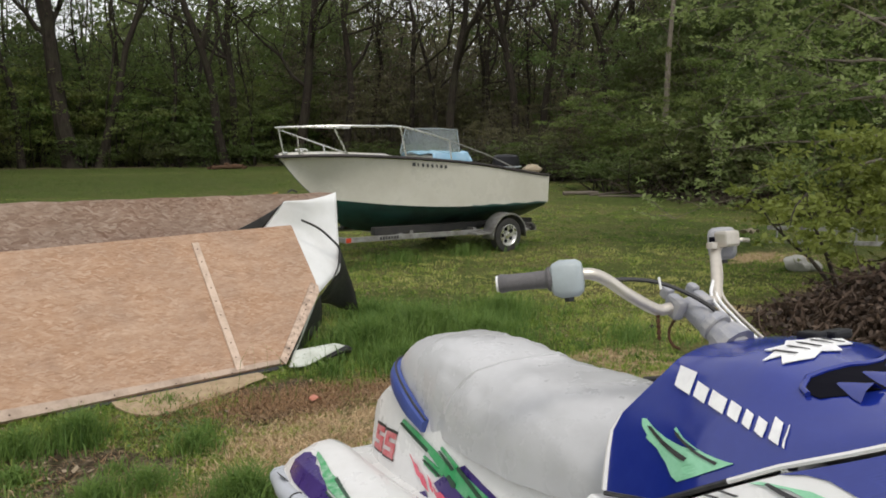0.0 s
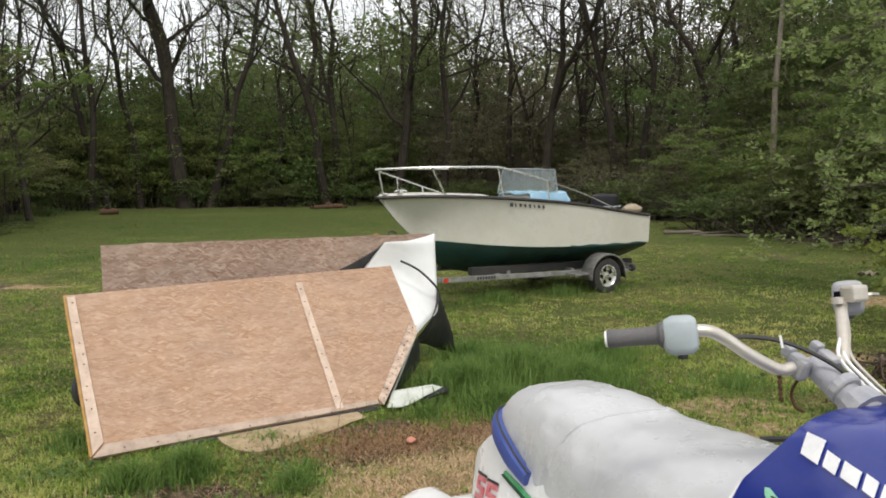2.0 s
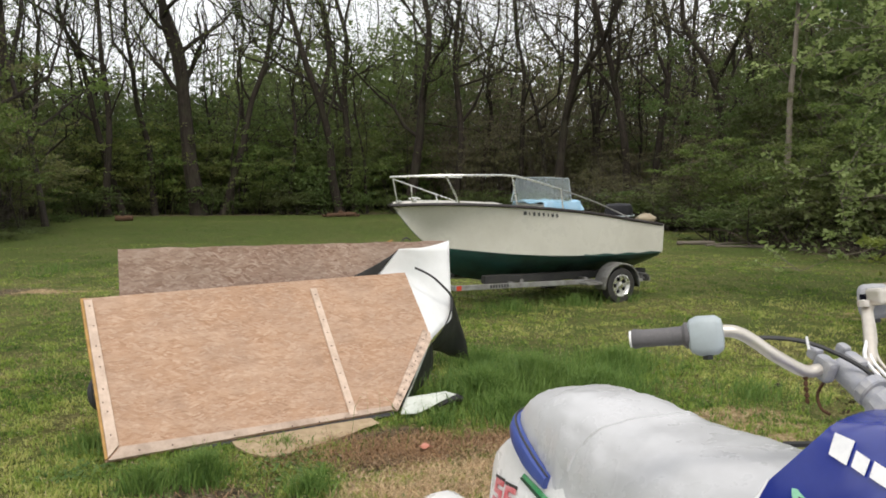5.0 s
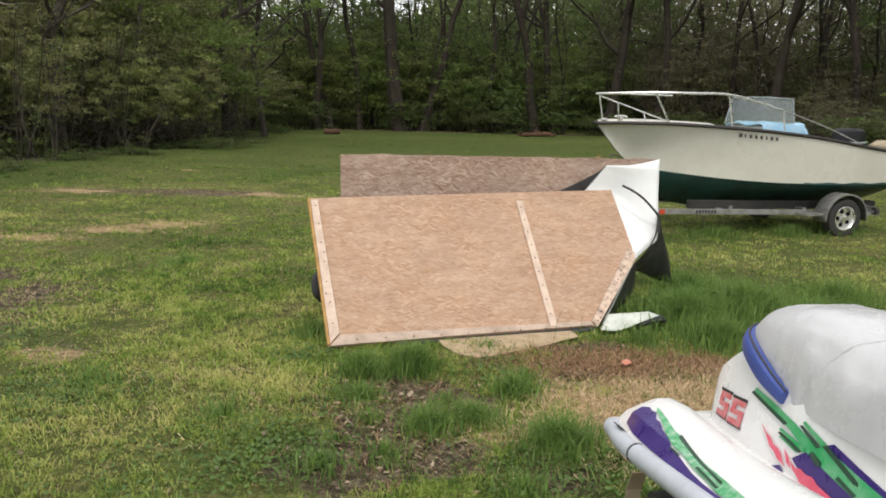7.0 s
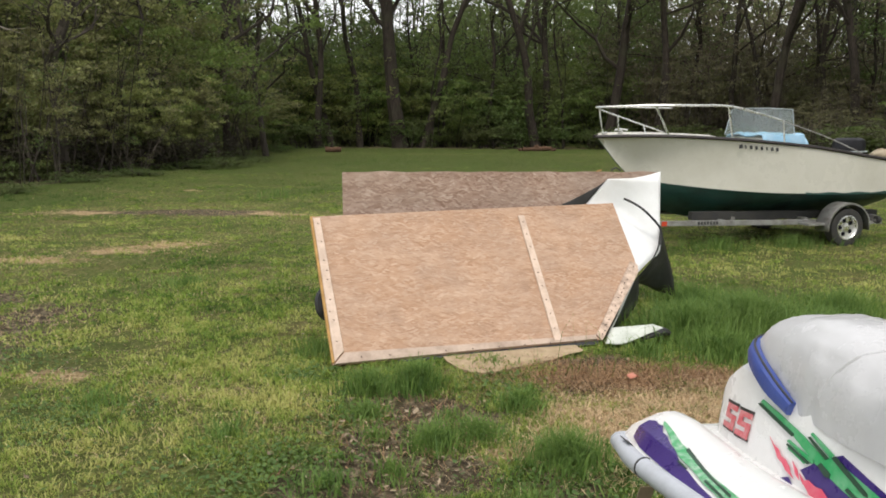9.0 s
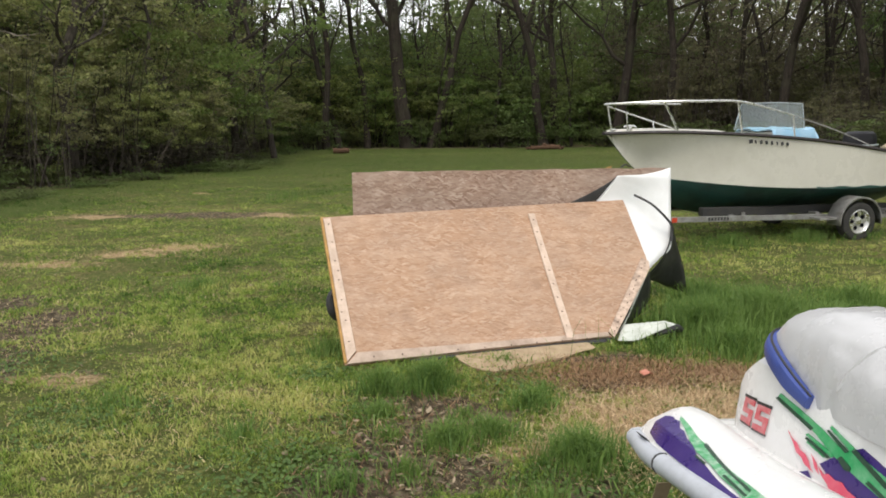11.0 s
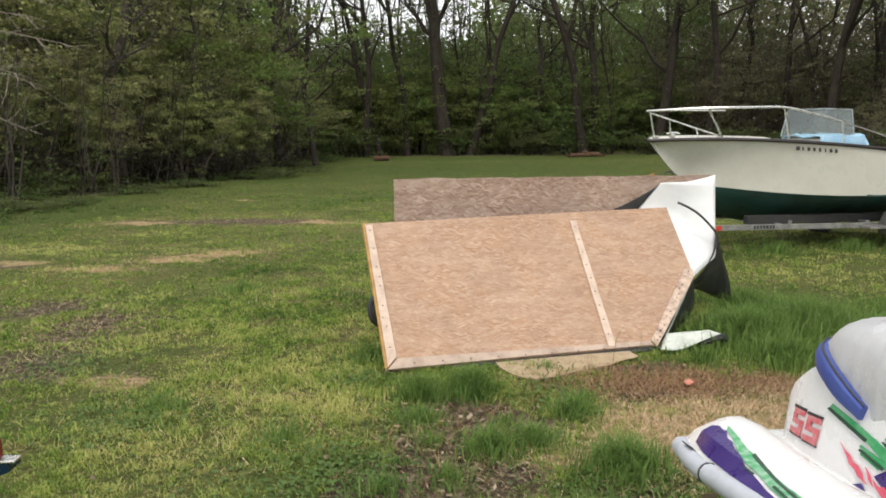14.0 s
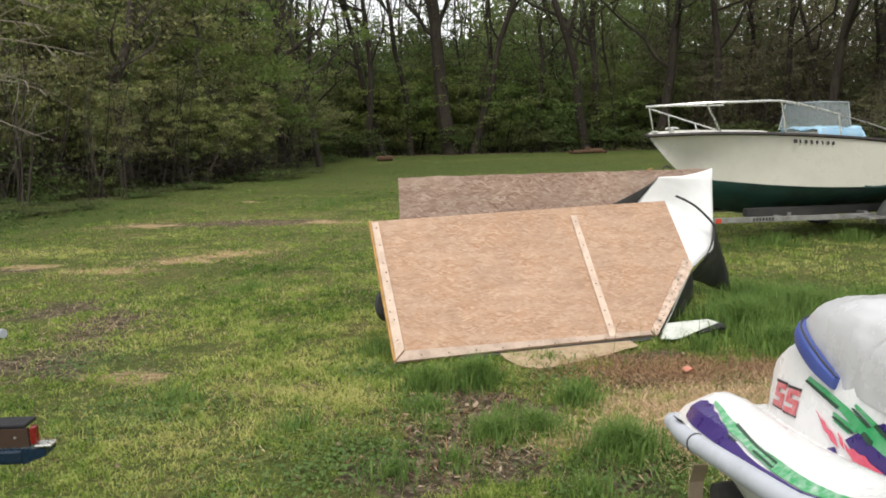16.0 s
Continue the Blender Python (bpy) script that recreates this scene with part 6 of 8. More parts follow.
for k in range(5):
    y = -0.092 + 0.029 * k
    decal("badge_stroke", [(0.290 + 0.006 * (k % 2), y), (0.296, y + 0.005), (0.336, y + 0.014), (0.332 - 0.006 * (k % 2), y + 0.009)], lambda a, b: hood_top(a, b, 0.007), M["ink"], badge)
# intake scoop: a lip raised over an opening painted dark, with three fins in it
near_side = [(0.428, -0.149), (0.409, -0.143), (0.396, -0.121), (0.402, -0.091), (0.411, -0.047), (0.423, -0.018)]
low_side = [(0.520, -0.020), (0.508, -0.048), (0.515, -0.072), (0.498, -0.095), (0.484, -0.122), (0.450, -0.147)]
mouth = near_side + [(x, -y) for x, y in near_side[::-1]] + [(x, -y) for x, y in low_side[::-1]] + low_side
mouth = [(x, max(-0.146, min(0.146, y))) for x, y in mouth]
# no real recess: its shade is a black film on the hood
throat = decal("intake_throat", mouth, lambda a, b: hood_top(a, b, 0.0025), M["void"], hood, "flat black film painted as the shaded intake opening")
part("intake_rim", tube([hood_top(x, y, 0.003) for x, y in near_side + [(x, -y) for x, y in near_side[::-1]]], 0.005, 6), M["blue"], hood, "rolled blue lip over the intake", True)
for y in (-0.108, -0.052, 0.004, 0.060, 0.112):
    rows = [[hood_top(a, y + dy * k, 0.003 + up * k) for dy, up in ((-0.015, 0.0), (-0.008, 0.007), (0.003, 0.010), (0.016, 0.0))] for a, k in ((0.446, 0.15), (0.462, 0.55), (0.480, 0.95), (0.497, 1.3), (0.514, 1.6))]
    part("intake_fin", loft(rows), M["blue"], throat, "moulded intake fin", True)
latch = part("hood_latch", box(0.03, 0.05, 0.018, Matrix.Translation(hood_top(0.265, 0.10, 0.008)), 0.006), M["motor"], hood, "black rubber latch")
part("hood_vent", box(0.04, 0.03, 0.012, Matrix.Translation(hood_top(0.255, 0.045, 0.006)), 0.004), M["motor"], hood)

# steering
col = part("steering_column", tube([(0.25, 0, 0.85), (0.195, 0, 0.89), (0.13, 0, 0.936)], [0.030, 0.025, 0.022], 12), M["casting"], ski, "corroded grey steering column", True)
part("column_boot", tube([(0.24, 0, 0.86), (0.215, 0, 0.88)], [0.042, 0.035], 12), M["casting"], col)
part("clamp_ring", lathe([(0.028, -0.010), (0.031, -0.007), (0.031, 0.007), (0.028, 0.010)], 14, "X"), M["casting"], col).matrix_basis = Matrix.Translation((0.195, 0, 0.897)) @ pose(0, 0, 0, 0, 35, 0)
for s in (-1, 1):
    part("bar_clamp", box(0.040, 0.026, 0.042, pose(0.13, s * 0.034, 0.934, 0, 30, 0), 0.008), M["casting"], col)
    part("clamp_lug", box(0.022, 0.020, 0.024, pose(0.110, s * 0.034, 0.961, 0, 30, 0), 0.006), M["casting"], col)
    pts = smooth_path([(0.128, 0, 0.937), (0.128, -0.045, 0.933), (0.122, -0.075, 0.932), (0.112, -0.13, 0.964), (0.096, -0.17, 0.997), (0.088, -0.20, 1.011), (0.07, -0.228, 1.011)] if s < 0 else [(0.128, 0, 0.937), (0.138, 0.045, 0.937), (0.135, 0.072, 0.938), (0.105, 0.11, 0.985), (0.068, 0.152, 1.03), (0.055, 0.18, 1.044), (0.04, 0.20, 1.046)], 5)
    part("handlebar", tube(pts, 0.0115, 10), M["bar"], ski, "dull silver handlebar tube", True)
    g0, g1 = (Vector((0.083, -0.214, 1.009)), Vector((-0.019, -0.338, 1.003))) if s < 0 else (Vector((0.052, 0.19, 1.047)), Vector((-0.05, 0.31, 1.046)))
    ax = (g1 - g0).normalized()
    pod = []
    for t, r in ((0, 0.014), (0.04, 0.026), (0.2, 0.033), (0.7, 0.034), (0.93, 0.028), (1, 0.02)):
        c = g0 + ax * (0.062 * t)
        sd = ax.cross(Vector((0, 0, 1))).normalized()
        u2 = sd.cross(ax)
        pod.append([c + sd * (math.copysign(abs(math.cos(a)) ** 0.5, math.cos(a)) * r * 0.9) + u2 * (math.copysign(abs(math.sin(a)) ** 0.5, math.sin(a)) * r * (1.0 if math.sin(a) > 0 else 1.15)) for a in np.linspace(0, 2 * math.pi, 16, endpoint=False)])
    pd = part("switch_pod", loft(pod, close=True, caps=True), M["pod"] if s < 0 else M["casting"], ski, "pale grey switch housing" if s < 0 else "corroded throttle housing", True)
    part("pod_button", box(0.014, 0.012, 0.008, Matrix.Translation(g0 + ax * 0.03 + Vector((0, 0, -0.042)))), M["ink"], pd)
    gr_pts = [g0 + ax * d for d in (0.058, 0.066, 0.072, 0.10, 0.14, 0.158, 0.162)]
    gp = part("grip", tube(gr_pts, [0.024, 0.024, 0.0175, 0.0165, 0.0165, 0.0185, 0.016], 14), M["grip"], ski, "worn dark rubber grip", True)
    part("grip_cap", tube([gr_pts[-1], gr_pts[-1] + ax * 0.004], 0.0155, 14), M["star"], gp, "pale grip end")
    if s > 0:
        part("throttle_lever", tube([g0 + Vector((0.02, 0, 0.0)), g0 + Vector((0.035, 0.02, 0.004)), g0 + ax * 0.10 + Vector((0.045, 0.03, 0.0))], 0.005, 6), M["bar"], pd)
        part("lever_bracket", box(0.036, 0.040, 0.034, Matrix.Translation(g0 + Vector((0.026, -0.012, 0.008))), 0.006), M["bar"], pd)
        part("bracket_slot", box(0.012, 0.020, 0.016, Matrix.Translation(g0 + Vector((0.004, -0.026, 0.006))), 0.002), M["void"], pd, "dark slot in the bracket")
        part("lever_bolt", lathe([(0.001, 0), (0.012, 0), (0.012, 0.012), (0.001, 0.014)], 8), M["bar"], pd).location = g0 + Vector((0.02, -0.05, -0.01))
part("control_cable", tube(smooth_path([(0.083, -0.195, 1.004), (0.094, -0.16, 0.997), (0.114, -0.12, 0.994), (0.136, -0.08, 0.985), (0.164, -0.04, 0.963), (0.192, 0.0, 0.929), (0.213, 0.025, 0.888), (0.22, 0.03, 0.866)], 6), 0.0042, 6), M["cable"], ski, "black control cable")
part("cable_tie", tube([(0.142, -0.08, 0.972), (0.139, -0.08, 0.995)], 0.0025, 5), M["star"], ski, "white cable tie")
for k, y in enumerate((0.035, 0.05, 0.065)):
    part("throttle_cable", tube(smooth_path([(0.06, 0.155 + 0.008 * k, 1.035), (0.105, 0.105 + 0.01 * k, 0.985), (0.14, y + 0.02, 0.945), (0.19, y + 0.01, 0.905), (0.255, y - 0.005, 0.868)], 5), 0.0035, 6), M["star"] if k < 2 else M["bar"], ski, "pale throttle cable")
for k in range(5):
    ch = lathe([(0.0045, -0.0015), (0.006, 0), (0.0045, 0.0015)], 8, "X" if k % 2 else "Y")
    part("chain_link", ch, M["chain"], ski, "rusty chain link").location = (0.124, -0.075, 0.920 - 0.0105 * k)
part("rusty_hook", tube(smooth_path([(0.12, -0.02, 0.915), (0.105, -0.03, 0.885), (0.115, -0.035, 0.86), (0.13, -0.03, 0.85)], 4), 0.003, 5), M["chain"], ski, "rusty wire hook")
part("starter_cord", tube(smooth_path([(-0.28, 0.245, 0.70), (-0.16, 0.262, 0.715), (-0.04, 0.265, 0.705), (0.05, 0.262, 0.685)], 6), 0.008, 6), M["cable"], ski, "black lanyard cord")
part("cord_clip", box(0.07, 0.03, 0.02, pose(0.06, 0.262, 0.69), 0.006), M["motor"], ski, "black plastic clip")

# the trailer underneath
rig = thing("jet_ski_trailer", pose(1.10, 1.48, 0) @ pose(0, 0, 0, 0, 0, -84), "low steel trailer carrying the jet ski", "trailer")
for s in (-1, 1):
    part("bunk", box(1.4, 0.09, 0.05, pose(-0.30, s * 0.24, 0.443, 0, -9, 0), 0.006), M["deadwood_dark"], rig, "dark timber bunk")
    for x in (-1.0, 0.3):
        part("bunk_post", box(0.05, 0.05, 0.21 + 0.16 * (x + 1.0) , pose(x, s * 0.24, 0.25 + 0.08 * (x + 1.0))), M["galv"], rig)
    part("side_beam", box(1.7, 0.05, 0.07, pose(-0.35, s * 0.30, 0.20), 0.005), M["galv"], rig)
    wh = part("wheel", lathe([(0.08, -0.05), (0.15, -0.055), (0.19, -0.04), (0.195, 0), (0.19, 0.04), (0.15, 0.055), (0.08, 0.05)], 24, "Y"), M["tyre"], rig, "small black tyre", True)
    wh.location = (-0.25, s * 0.42, 0.193)
    part("rim", lathe([(0.082, -0.045), (0.082, 0.045), (0.02, 0.05), (0.001, 0.05)], 16, "Y"), M["galv"], wh)
for x in (-1.1, -0.25, 0.4):
    part("cross_member", box(0.06, 0.7, 0.06, pose(x, 0, 0.20), 0.004), M["galv"], rig)
part("tongue", box(1.1, 0.07, 0.07, pose(0.9, 0, 0.20), 0.005), M["galv"], rig)
part("tongue_stand", box(0.08, 0.08, 0.17, pose(1.35, 0, 0.085), 0.005), M["galv"], rig)
part("roller", lathe([(0.001, -0.06), (0.045, -0.06), (0.05, -0.03), (0.05, 0.03), (0.045, 0.06), (0.001, 0.06)], 16, "Y"), M["tyre"], rig, "black rubber roller").location = (-1.16, -0.30, 0.40)
part("tie_strap", loft([[(-1.20, -0.42, 0.50), (-1.20, -0.37, 0.50)], [(-1.24, -0.42, 0.42), (-1.24, -0.37, 0.42)], [(-1.20, -0.44, 0.30), (-1.20, -0.39, 0.30)], [(-1.12, -0.46, 0.20), (-1.12, -0.40, 0.20)]]), M["strap"], rig, "tan webbing strap").modifiers.new("t", "SOLIDIFY").thickness = 0.004

# ---- woods ----
def leaf_cloud(name, centres, spread, size, mat, flat=0.6, four=False):
    """Small leaves scattered round centres: pointed ovals where they are near, three-cornered far off."""
    n = len(centres)
    c = centres + rng.normal(0, 1, (n, 3)) * spread
    d1 = rng.normal(0, 1, (n, 3))
    d1[:, 2] *= flat
    d1 /= np.linalg.norm(d1, axis=1, keepdims=True)
    d2 = rng.normal(0, 1, (n, 3))
    d2[:, 2] *= flat
    d2 -= d1 * (d1 * d2).sum(1, keepdims=True)
    d2 /= np.linalg.norm(d2, axis=1, keepdims=True)
    s = size * rng.uniform(0.6, 1.4, (n, 1))
    if four:
        v = np.stack([c - d1 * s, c - d2 * s * 0.5, c + d1 * s, c + d2 * s * 0.5], 1).reshape(-1, 3)
        return fast_mesh(name, v, np.arange(n * 4).reshape(-1, 4), mat)
    v = np.stack([c - d1 * s - d2 * s * 0.5, c + d1 * s - d2 * s * 0.3, c + d2 * s * 0.8], 1).reshape(-1, 3)
    return fast_mesh(name, v, np.arange(n * 3).reshape(-1, 3), mat)


def sprays(centres, n, wide, low, sub=4):
    """Leaf places: level sprays of twigs hung about each centre, so that a bush has tiers and gaps."""
    k = len(centres)
    c = np.repeat(np.array(centres), sub, 0) + rng.normal(0, 1, (k * sub, 3)) * np.array([wide, wide, low])
    w = rng.uniform(0.12, 1.0, k * sub) ** 1.8
    return c[rng.choice(k * sub, n, p=w / w.sum())]


def wobbly(start, way, length, steps, bend, rise, rnd):
    """A crooked line for a limb."""
    p, d = Vector(start), Vector(way).normalized()
    pts = [p.copy()]
    for _ in range(steps):
        d = (d + Vector((rnd.uniform(-bend, bend), rnd.uniform(-bend, bend), rnd.uniform(-bend, bend) + rise))).normalized()
        p = p + d * (length / steps)
        pts.append(p.copy())
    return pts


def grow(name, m, label, height, r0, lean=(0, 0), low=0.22, limbs=9, seed=0, leaves=9, leaf=None, leaf_size=0.085, bark=None, group="wood's edge", spread=0.3, fork=None, twiggy=1.0, crook=0.3, reach=1.0):
    """A tree: crooked tapered trunk, limbs, twigs, and a thin crown of small leaves."""
    rnd = random.Random(seed)
    t = thing(name, m, label, "tree", group)
    bm = bmesh.new()
    n = 9
    path, sway = [], Vector((0, 0, 0))
    for k in range(n + 1):
        path.append(Vector((lean[0] * (k / n) ** 1.1, lean[1] * k / n, height * k / n)) + sway)
        sway = sway * 0.8 + Vector((rnd.uniform(-1, 1), rnd.uniform(-1, 1), 0)) * crook * (0.4 if k < 2 else 1)
    rad = [r0 * (1 - 0.82 * (k / n) ** 0.9) for k in range(n + 1)]
    fine = smooth_path(path, 2)
    fr = [float(np.interp(i / (len(fine) - 1), np.linspace(0, 1, n + 1), rad)) for i in range(len(fine))]
    fr[0] *= 1.15
    add_tube(bm, [fine[0] - Vector((0, 0, 0.15))] + fine, [fr[0] * 1.06] + fr, 9)
    tips = []
    starts = [low + (0.95 - low) * (k + rnd.random() * 0.7) / limbs for k in range(limbs)]
    if fork:
        starts[0] = fork
    for k, f in enumerate(starts):
        i = min(len(fine) - 2, int(f * (len(fine) - 1)))
        a = rnd.uniform(0, 2 * math.pi)
        steep = rnd.uniform(0.25, 1.3) if not (fork and k == 0) else 2.2
        way = Vector((math.cos(a), math.sin(a), steep))
        ln = reach * height * rnd.uniform(0.20, 0.42) * (1.15 - 0.5 * f) * (1.7 if fork and k == 0 else 1)
        limb = wobbly(fine[i], way, ln, 6, 0.46, 0.13, rnd)
        lr = fr[i] * (rnd.uniform(0.36, 0.58) if not (fork and k == 0) else 0.8)
        add_tube(bm, limb, [lr * (1 - 0.8 * j / 6) for j in range(7)], 6)
        for _ in range(int(4 * twiggy)):
            j = rnd.randint(2, 6)
            w2 = (limb[j] - limb[j - 1]).normalized() + Vector((rnd.uniform(-1, 1), rnd.uniform(-1, 1), rnd.uniform(-0.3, 0.8)))
            sub = wobbly(limb[j], w2, ln * rnd.uniform(0.25, 0.55), 4, 0.45, 0.05, rnd)
            add_tube(bm, sub, [lr * 0.42 * (1 - 0.7 * q / 4) for q in range(5)], 4, False)
            for _ in range(3):
                q = rnd.randint(1, 4)
                w3 = (sub[q] - sub[q - 1]).normalized() + Vector((rnd.uniform(-1, 1), rnd.uniform(-1, 1), rnd.uniform(-0.4, 0.8)))
                tw = wobbly(sub[q], w3, ln * rnd.uniform(0.12, 0.28), 3, 0.5, 0.03, rnd)
                add_tube(bm, tw, [lr * 0.2, lr * 0.16, lr * 0.12, lr * 0.06], 3, False)
                tips += [tw[-1], tw[1]]
    part("trunk", bm, bark or M["bark"], t, "", True)
    if leaves:
        c = np.repeat(np.array(tips), leaves, 0)
        ob = new("crown", leaf_cloud("crown", c, spread, leaf_size, leaf or M["leaf"]))
        ob.parent = t
    return t


def shrub(name, m, label, width, height, n, mat, seed, size=0.10, clumps=60, stems=9, group="understorey", base=0.1, hollow=0.45, four=False, twigs=0):
    """A thicket bush: crooked stems and leaves in clumps, uneven and open in places."""
    rnd = random.Random(seed)
    t = thing(name, m, label, "shrub", group)
    bm = bmesh.new()
    cs = []
    for _ in range(stems):
        a = rnd.uniform(0, 2 * math.pi)
        st = wobbly((0.25 * width * rnd.random() * math.cos(a), 0.25 * width * rnd.random() * math.sin(a), -0.1), (math.cos(a) * 0.5, math.sin(a) * 0.5, 1.2), height * rnd.uniform(0.6, 0.95), 6, 0.28, 0.02, rnd)
        add_tube(bm, st, [0.035 * (1 - 0.8 * j / 6) for j in range(7)], 5, False)
        for j in (3, 4, 5, 6):
            w2 = Vector((rnd.uniform(-1, 1), rnd.uniform(-1, 1), rnd.uniform(-0.2, 0.7)))
            sub = wobbly(st[j], w2, width * rnd.uniform(0.15, 0.35), 3, 0.4, -0.03, rnd)
            add_tube(bm, sub, [0.014, 0.011, 0.008, 0.004], 3, False)
            cs += [sub[-1], sub[2]]
    for _ in range(clumps):
        a, u = rnd.uniform(0, 2 * math.pi), rnd.uniform(0, 1)
        rr = (hollow + (1 - hollow) * rnd.random()) * width / 2 * math.sqrt(max(0.05, 1 - (u * 1.05 - 0.35) ** 2 * 1.3)) * rnd.uniform(0.75, 1.15)
        cs.append(Vector((rr * math.cos(a), rr * math.sin(a), base * height + u * height * (1 - base) * rnd.uniform(0.8, 1.12))))
    for _ in range(twigs):
        a, z = rnd.uniform(0, 2 * math.pi), height * rnd.uniform(0.12, 0.95)
        r = width * rnd.uniform(0.25, 0.45)
        tw = wobbly((r * math.cos(a), r * math.sin(a), z), (math.cos(a) + rnd.uniform(-0.6, 0.6), math.sin(a) + rnd.uniform(-0.6, 0.6), rnd.uniform(-0.5, 0.9)), rnd.uniform(0.7, 1.7), 5, 0.35, -0.04, rnd)
        add_tube(bm, tw, [0.013, 0.011, 0.009, 0.007, 0.005, 0.003], 3, False)
        add_tube(bm, wobbly(tw[2], (rnd.uniform(-1, 1), rnd.uniform(-1, 1), rnd.uniform(-0.4, 0.8)), rnd.uniform(0.3, 0.7), 3, 0.35, -0.04, rnd), [0.007, 0.006, 0.005, 0.003], 3, False)
    part("stem", bm, M["twig_grey"] if twigs and mat is not M["leaf_brown"] else M["bark_brown"], t)
    k = width / 5.0
    ob = new("foliage", leaf_cloud("foliage", sprays(cs, n, 0.42 * k, 0.16 * k), np.array([0.17, 0.17, 0.065]) * k, size, mat, four=four))
    ob.parent = t
    return t


def polar(deg, d):
    """A place by bearing (to the right of straight ahead) and distance from where one stands."""
    return d * math.sin(radians(deg)), 0.3 + d * math.cos(radians(deg))


# trees that stand out one by one: bearing, distance, trunk radius, height, lean, where it forks
STAND = [(-2.9, 43, 0.46, 19, (-2.8, 0.5), 0.36), (-8.9, 42, 0.2, 17, (0.3, 0), 0.4), (-7.9, 43, 0.2, 17, (-4.2, 0), None), (-5.9, 43.5, 0.19, 17, (-2.0, 0), 0.45), (-1.3, 43, 0.22, 18, (5.2, 0), 0.55), (0.1, 44, 0.10, 14, (0.4, 0), None), (-0.7, 43, 0.08, 13, (0.5, 0), None),
         (3.4, 44, 0.13, 15, (1.0, 0), None), (7.0, 43, 0.27, 18, (-3.0, 0), 0.38), (7.9, 44, 0.24, 17, (-1.0, 0), 0.36), (12.0, 44, 0.31, 19, (1.8, 0), None), (15.4, 43.5, 0.24, 18, (0.4, 0), 0.4), (17.4, 47, 0.16, 17, (0.9, 0), None), (20.7, 45, 0.18, 18, (-1.4, 0), None),
         (23.0, 42, 0.26, 18, (0.6, 0), 0.3), (26.0, 44, 0.17, 17, (-1.4, 0), None), (28.1, 40, 0.24, 17, (-3.4, 0), 0.42), (29.6, 42, 0.22, 18, (1.8, 0), 0.42), (31.5, 46, 0.17, 17, (0.3, 0), None), (35.4, 36, 0.21, 15, (-6.0, 0), 0.4), (36.4, 41, 0.16, 19, (0.0, 0), None), (41.0, 39, 0.2, 17, (1.0, 0), None),
         (-13.4, 41, 0.15, 16, (0.6, 0), None), (-17.0, 37, 0.18, 16, (-0.8, 0), 0.4), (-20.5, 35, 0.2, 16, (0.9, 0), None), (-24.5, 33, 0.22, 15, (0.5, 0), None), (-28.0, 31, 0.22, 15, (-0.5, 0), 0.4)]
for k, (b, d, r, h, ln, fk) in enumerate(STAND):
    x, y = polar(b, d)
    look_of = "tall dark forked tree" if fk else "tall dark leaning tree" if abs(ln[0]) > 1.1 else "tall dark upright tree"
    open_sky = -12 < b < 6
    grow("tree", pose(x, y, 0), look_of + " with thin spring leaves at the wood's edge", h, r, ln, 0.26, 12 if r > 0.14 else 7, 100 + k, 5 if open_sky else 7 if 17 < b < 36.2 else 10, M["leaf_bud"] if 17 < b < 36.2 else M["leaf"] if k % 3 else M["leaf_gold"], 0.055, fork=fk, spread=0.3, twiggy=2.0, crook=0.34 if b < 6 else 0.5, reach=1.15 if r > 0.14 else 0.8)

grow("tree", pose(*polar(38.3, 27.5), 0), "straight pale grey tree trunk at the thicket's edge", 13, 0.125, (0.2, 0), 0.55, 5, 171, 4, M["leaf"], 0.05, bark=M["twig"], spread=0.3, crook=0.05)

# trees further in, grown once and repeated: two nearly bare, two in thin leaf
kinds = [grow("tree", pose(*polar(-5 + 11 * k, 52 + 2 * k), 0), ("slender bare dark tree deeper in the wood", "crooked bare brown tree deeper in the wood", "slender tree in thin leaf deeper in the wood", "leaning tree with yellow-green spring leaves")[k], 14 + k, 0.11 + 0.02 * k, ((-1) ** k * 1.9, 0), 0.14, 11, 300 + k, (2, 3, 14, 14)[k], (M["leaf"], M["leaf_gold"], M["leaf_dark"], M["leaf"])[k], 0.05, bark=M["bark_brown"] if k % 2 else None, group="trees in the wood", spread=0.55, twiggy=1.0, crook=0.42) for k in range(4)]
rnd = random.Random(11)
for k in range(72):
    b = -34 + 90 * (k + rnd.random()) / 72
    d = rnd.uniform(45, 68) if b > -12 else rnd.uniform(32, 52)
    x, y = polar(b, d)
    s = rnd.uniform(0.75, 1.15)
    copy_thing(kinds[k % 2 if -12 < b < 6 or 17 < b < 36 else rnd.choice((0, 1, 2, 3, 2, 3))], pose(x, y, 0, 0, 0, rnd.uniform(0, 360)) @ Matrix.Diagonal((s, s, s * rnd.uniform(0.9, 1.15), 1)))

# understorey
bud_kind = shrub("shrub", pose(*polar(22, 50), 0), "half-bare brown-green budding thicket shrub", 5.0, 6.4, 4600, M["leaf_bud"], 520, 0.06, 50, 14, twigs=70)
low_kinds = [shrub("shrub", pose(*polar(4 + 11 * k, 49), 0), ("dense dark green thicket shrub", "leafy mid-green woodland shrub", "pale yellow-green woodland shrub", "tall airy green thicket shrub")[k], 5.0, (4.4, 6.0, 5.4, 8.6)[k], (6300, 6700, 5200, 7000)[k], (M["leaf_dark"], M["leaf"], M["leaf_gold"], M["leaf_dark"])[k], 500 + k, 0.068, (70, 60, 45, 70)[k], 8) for k in range(4)]
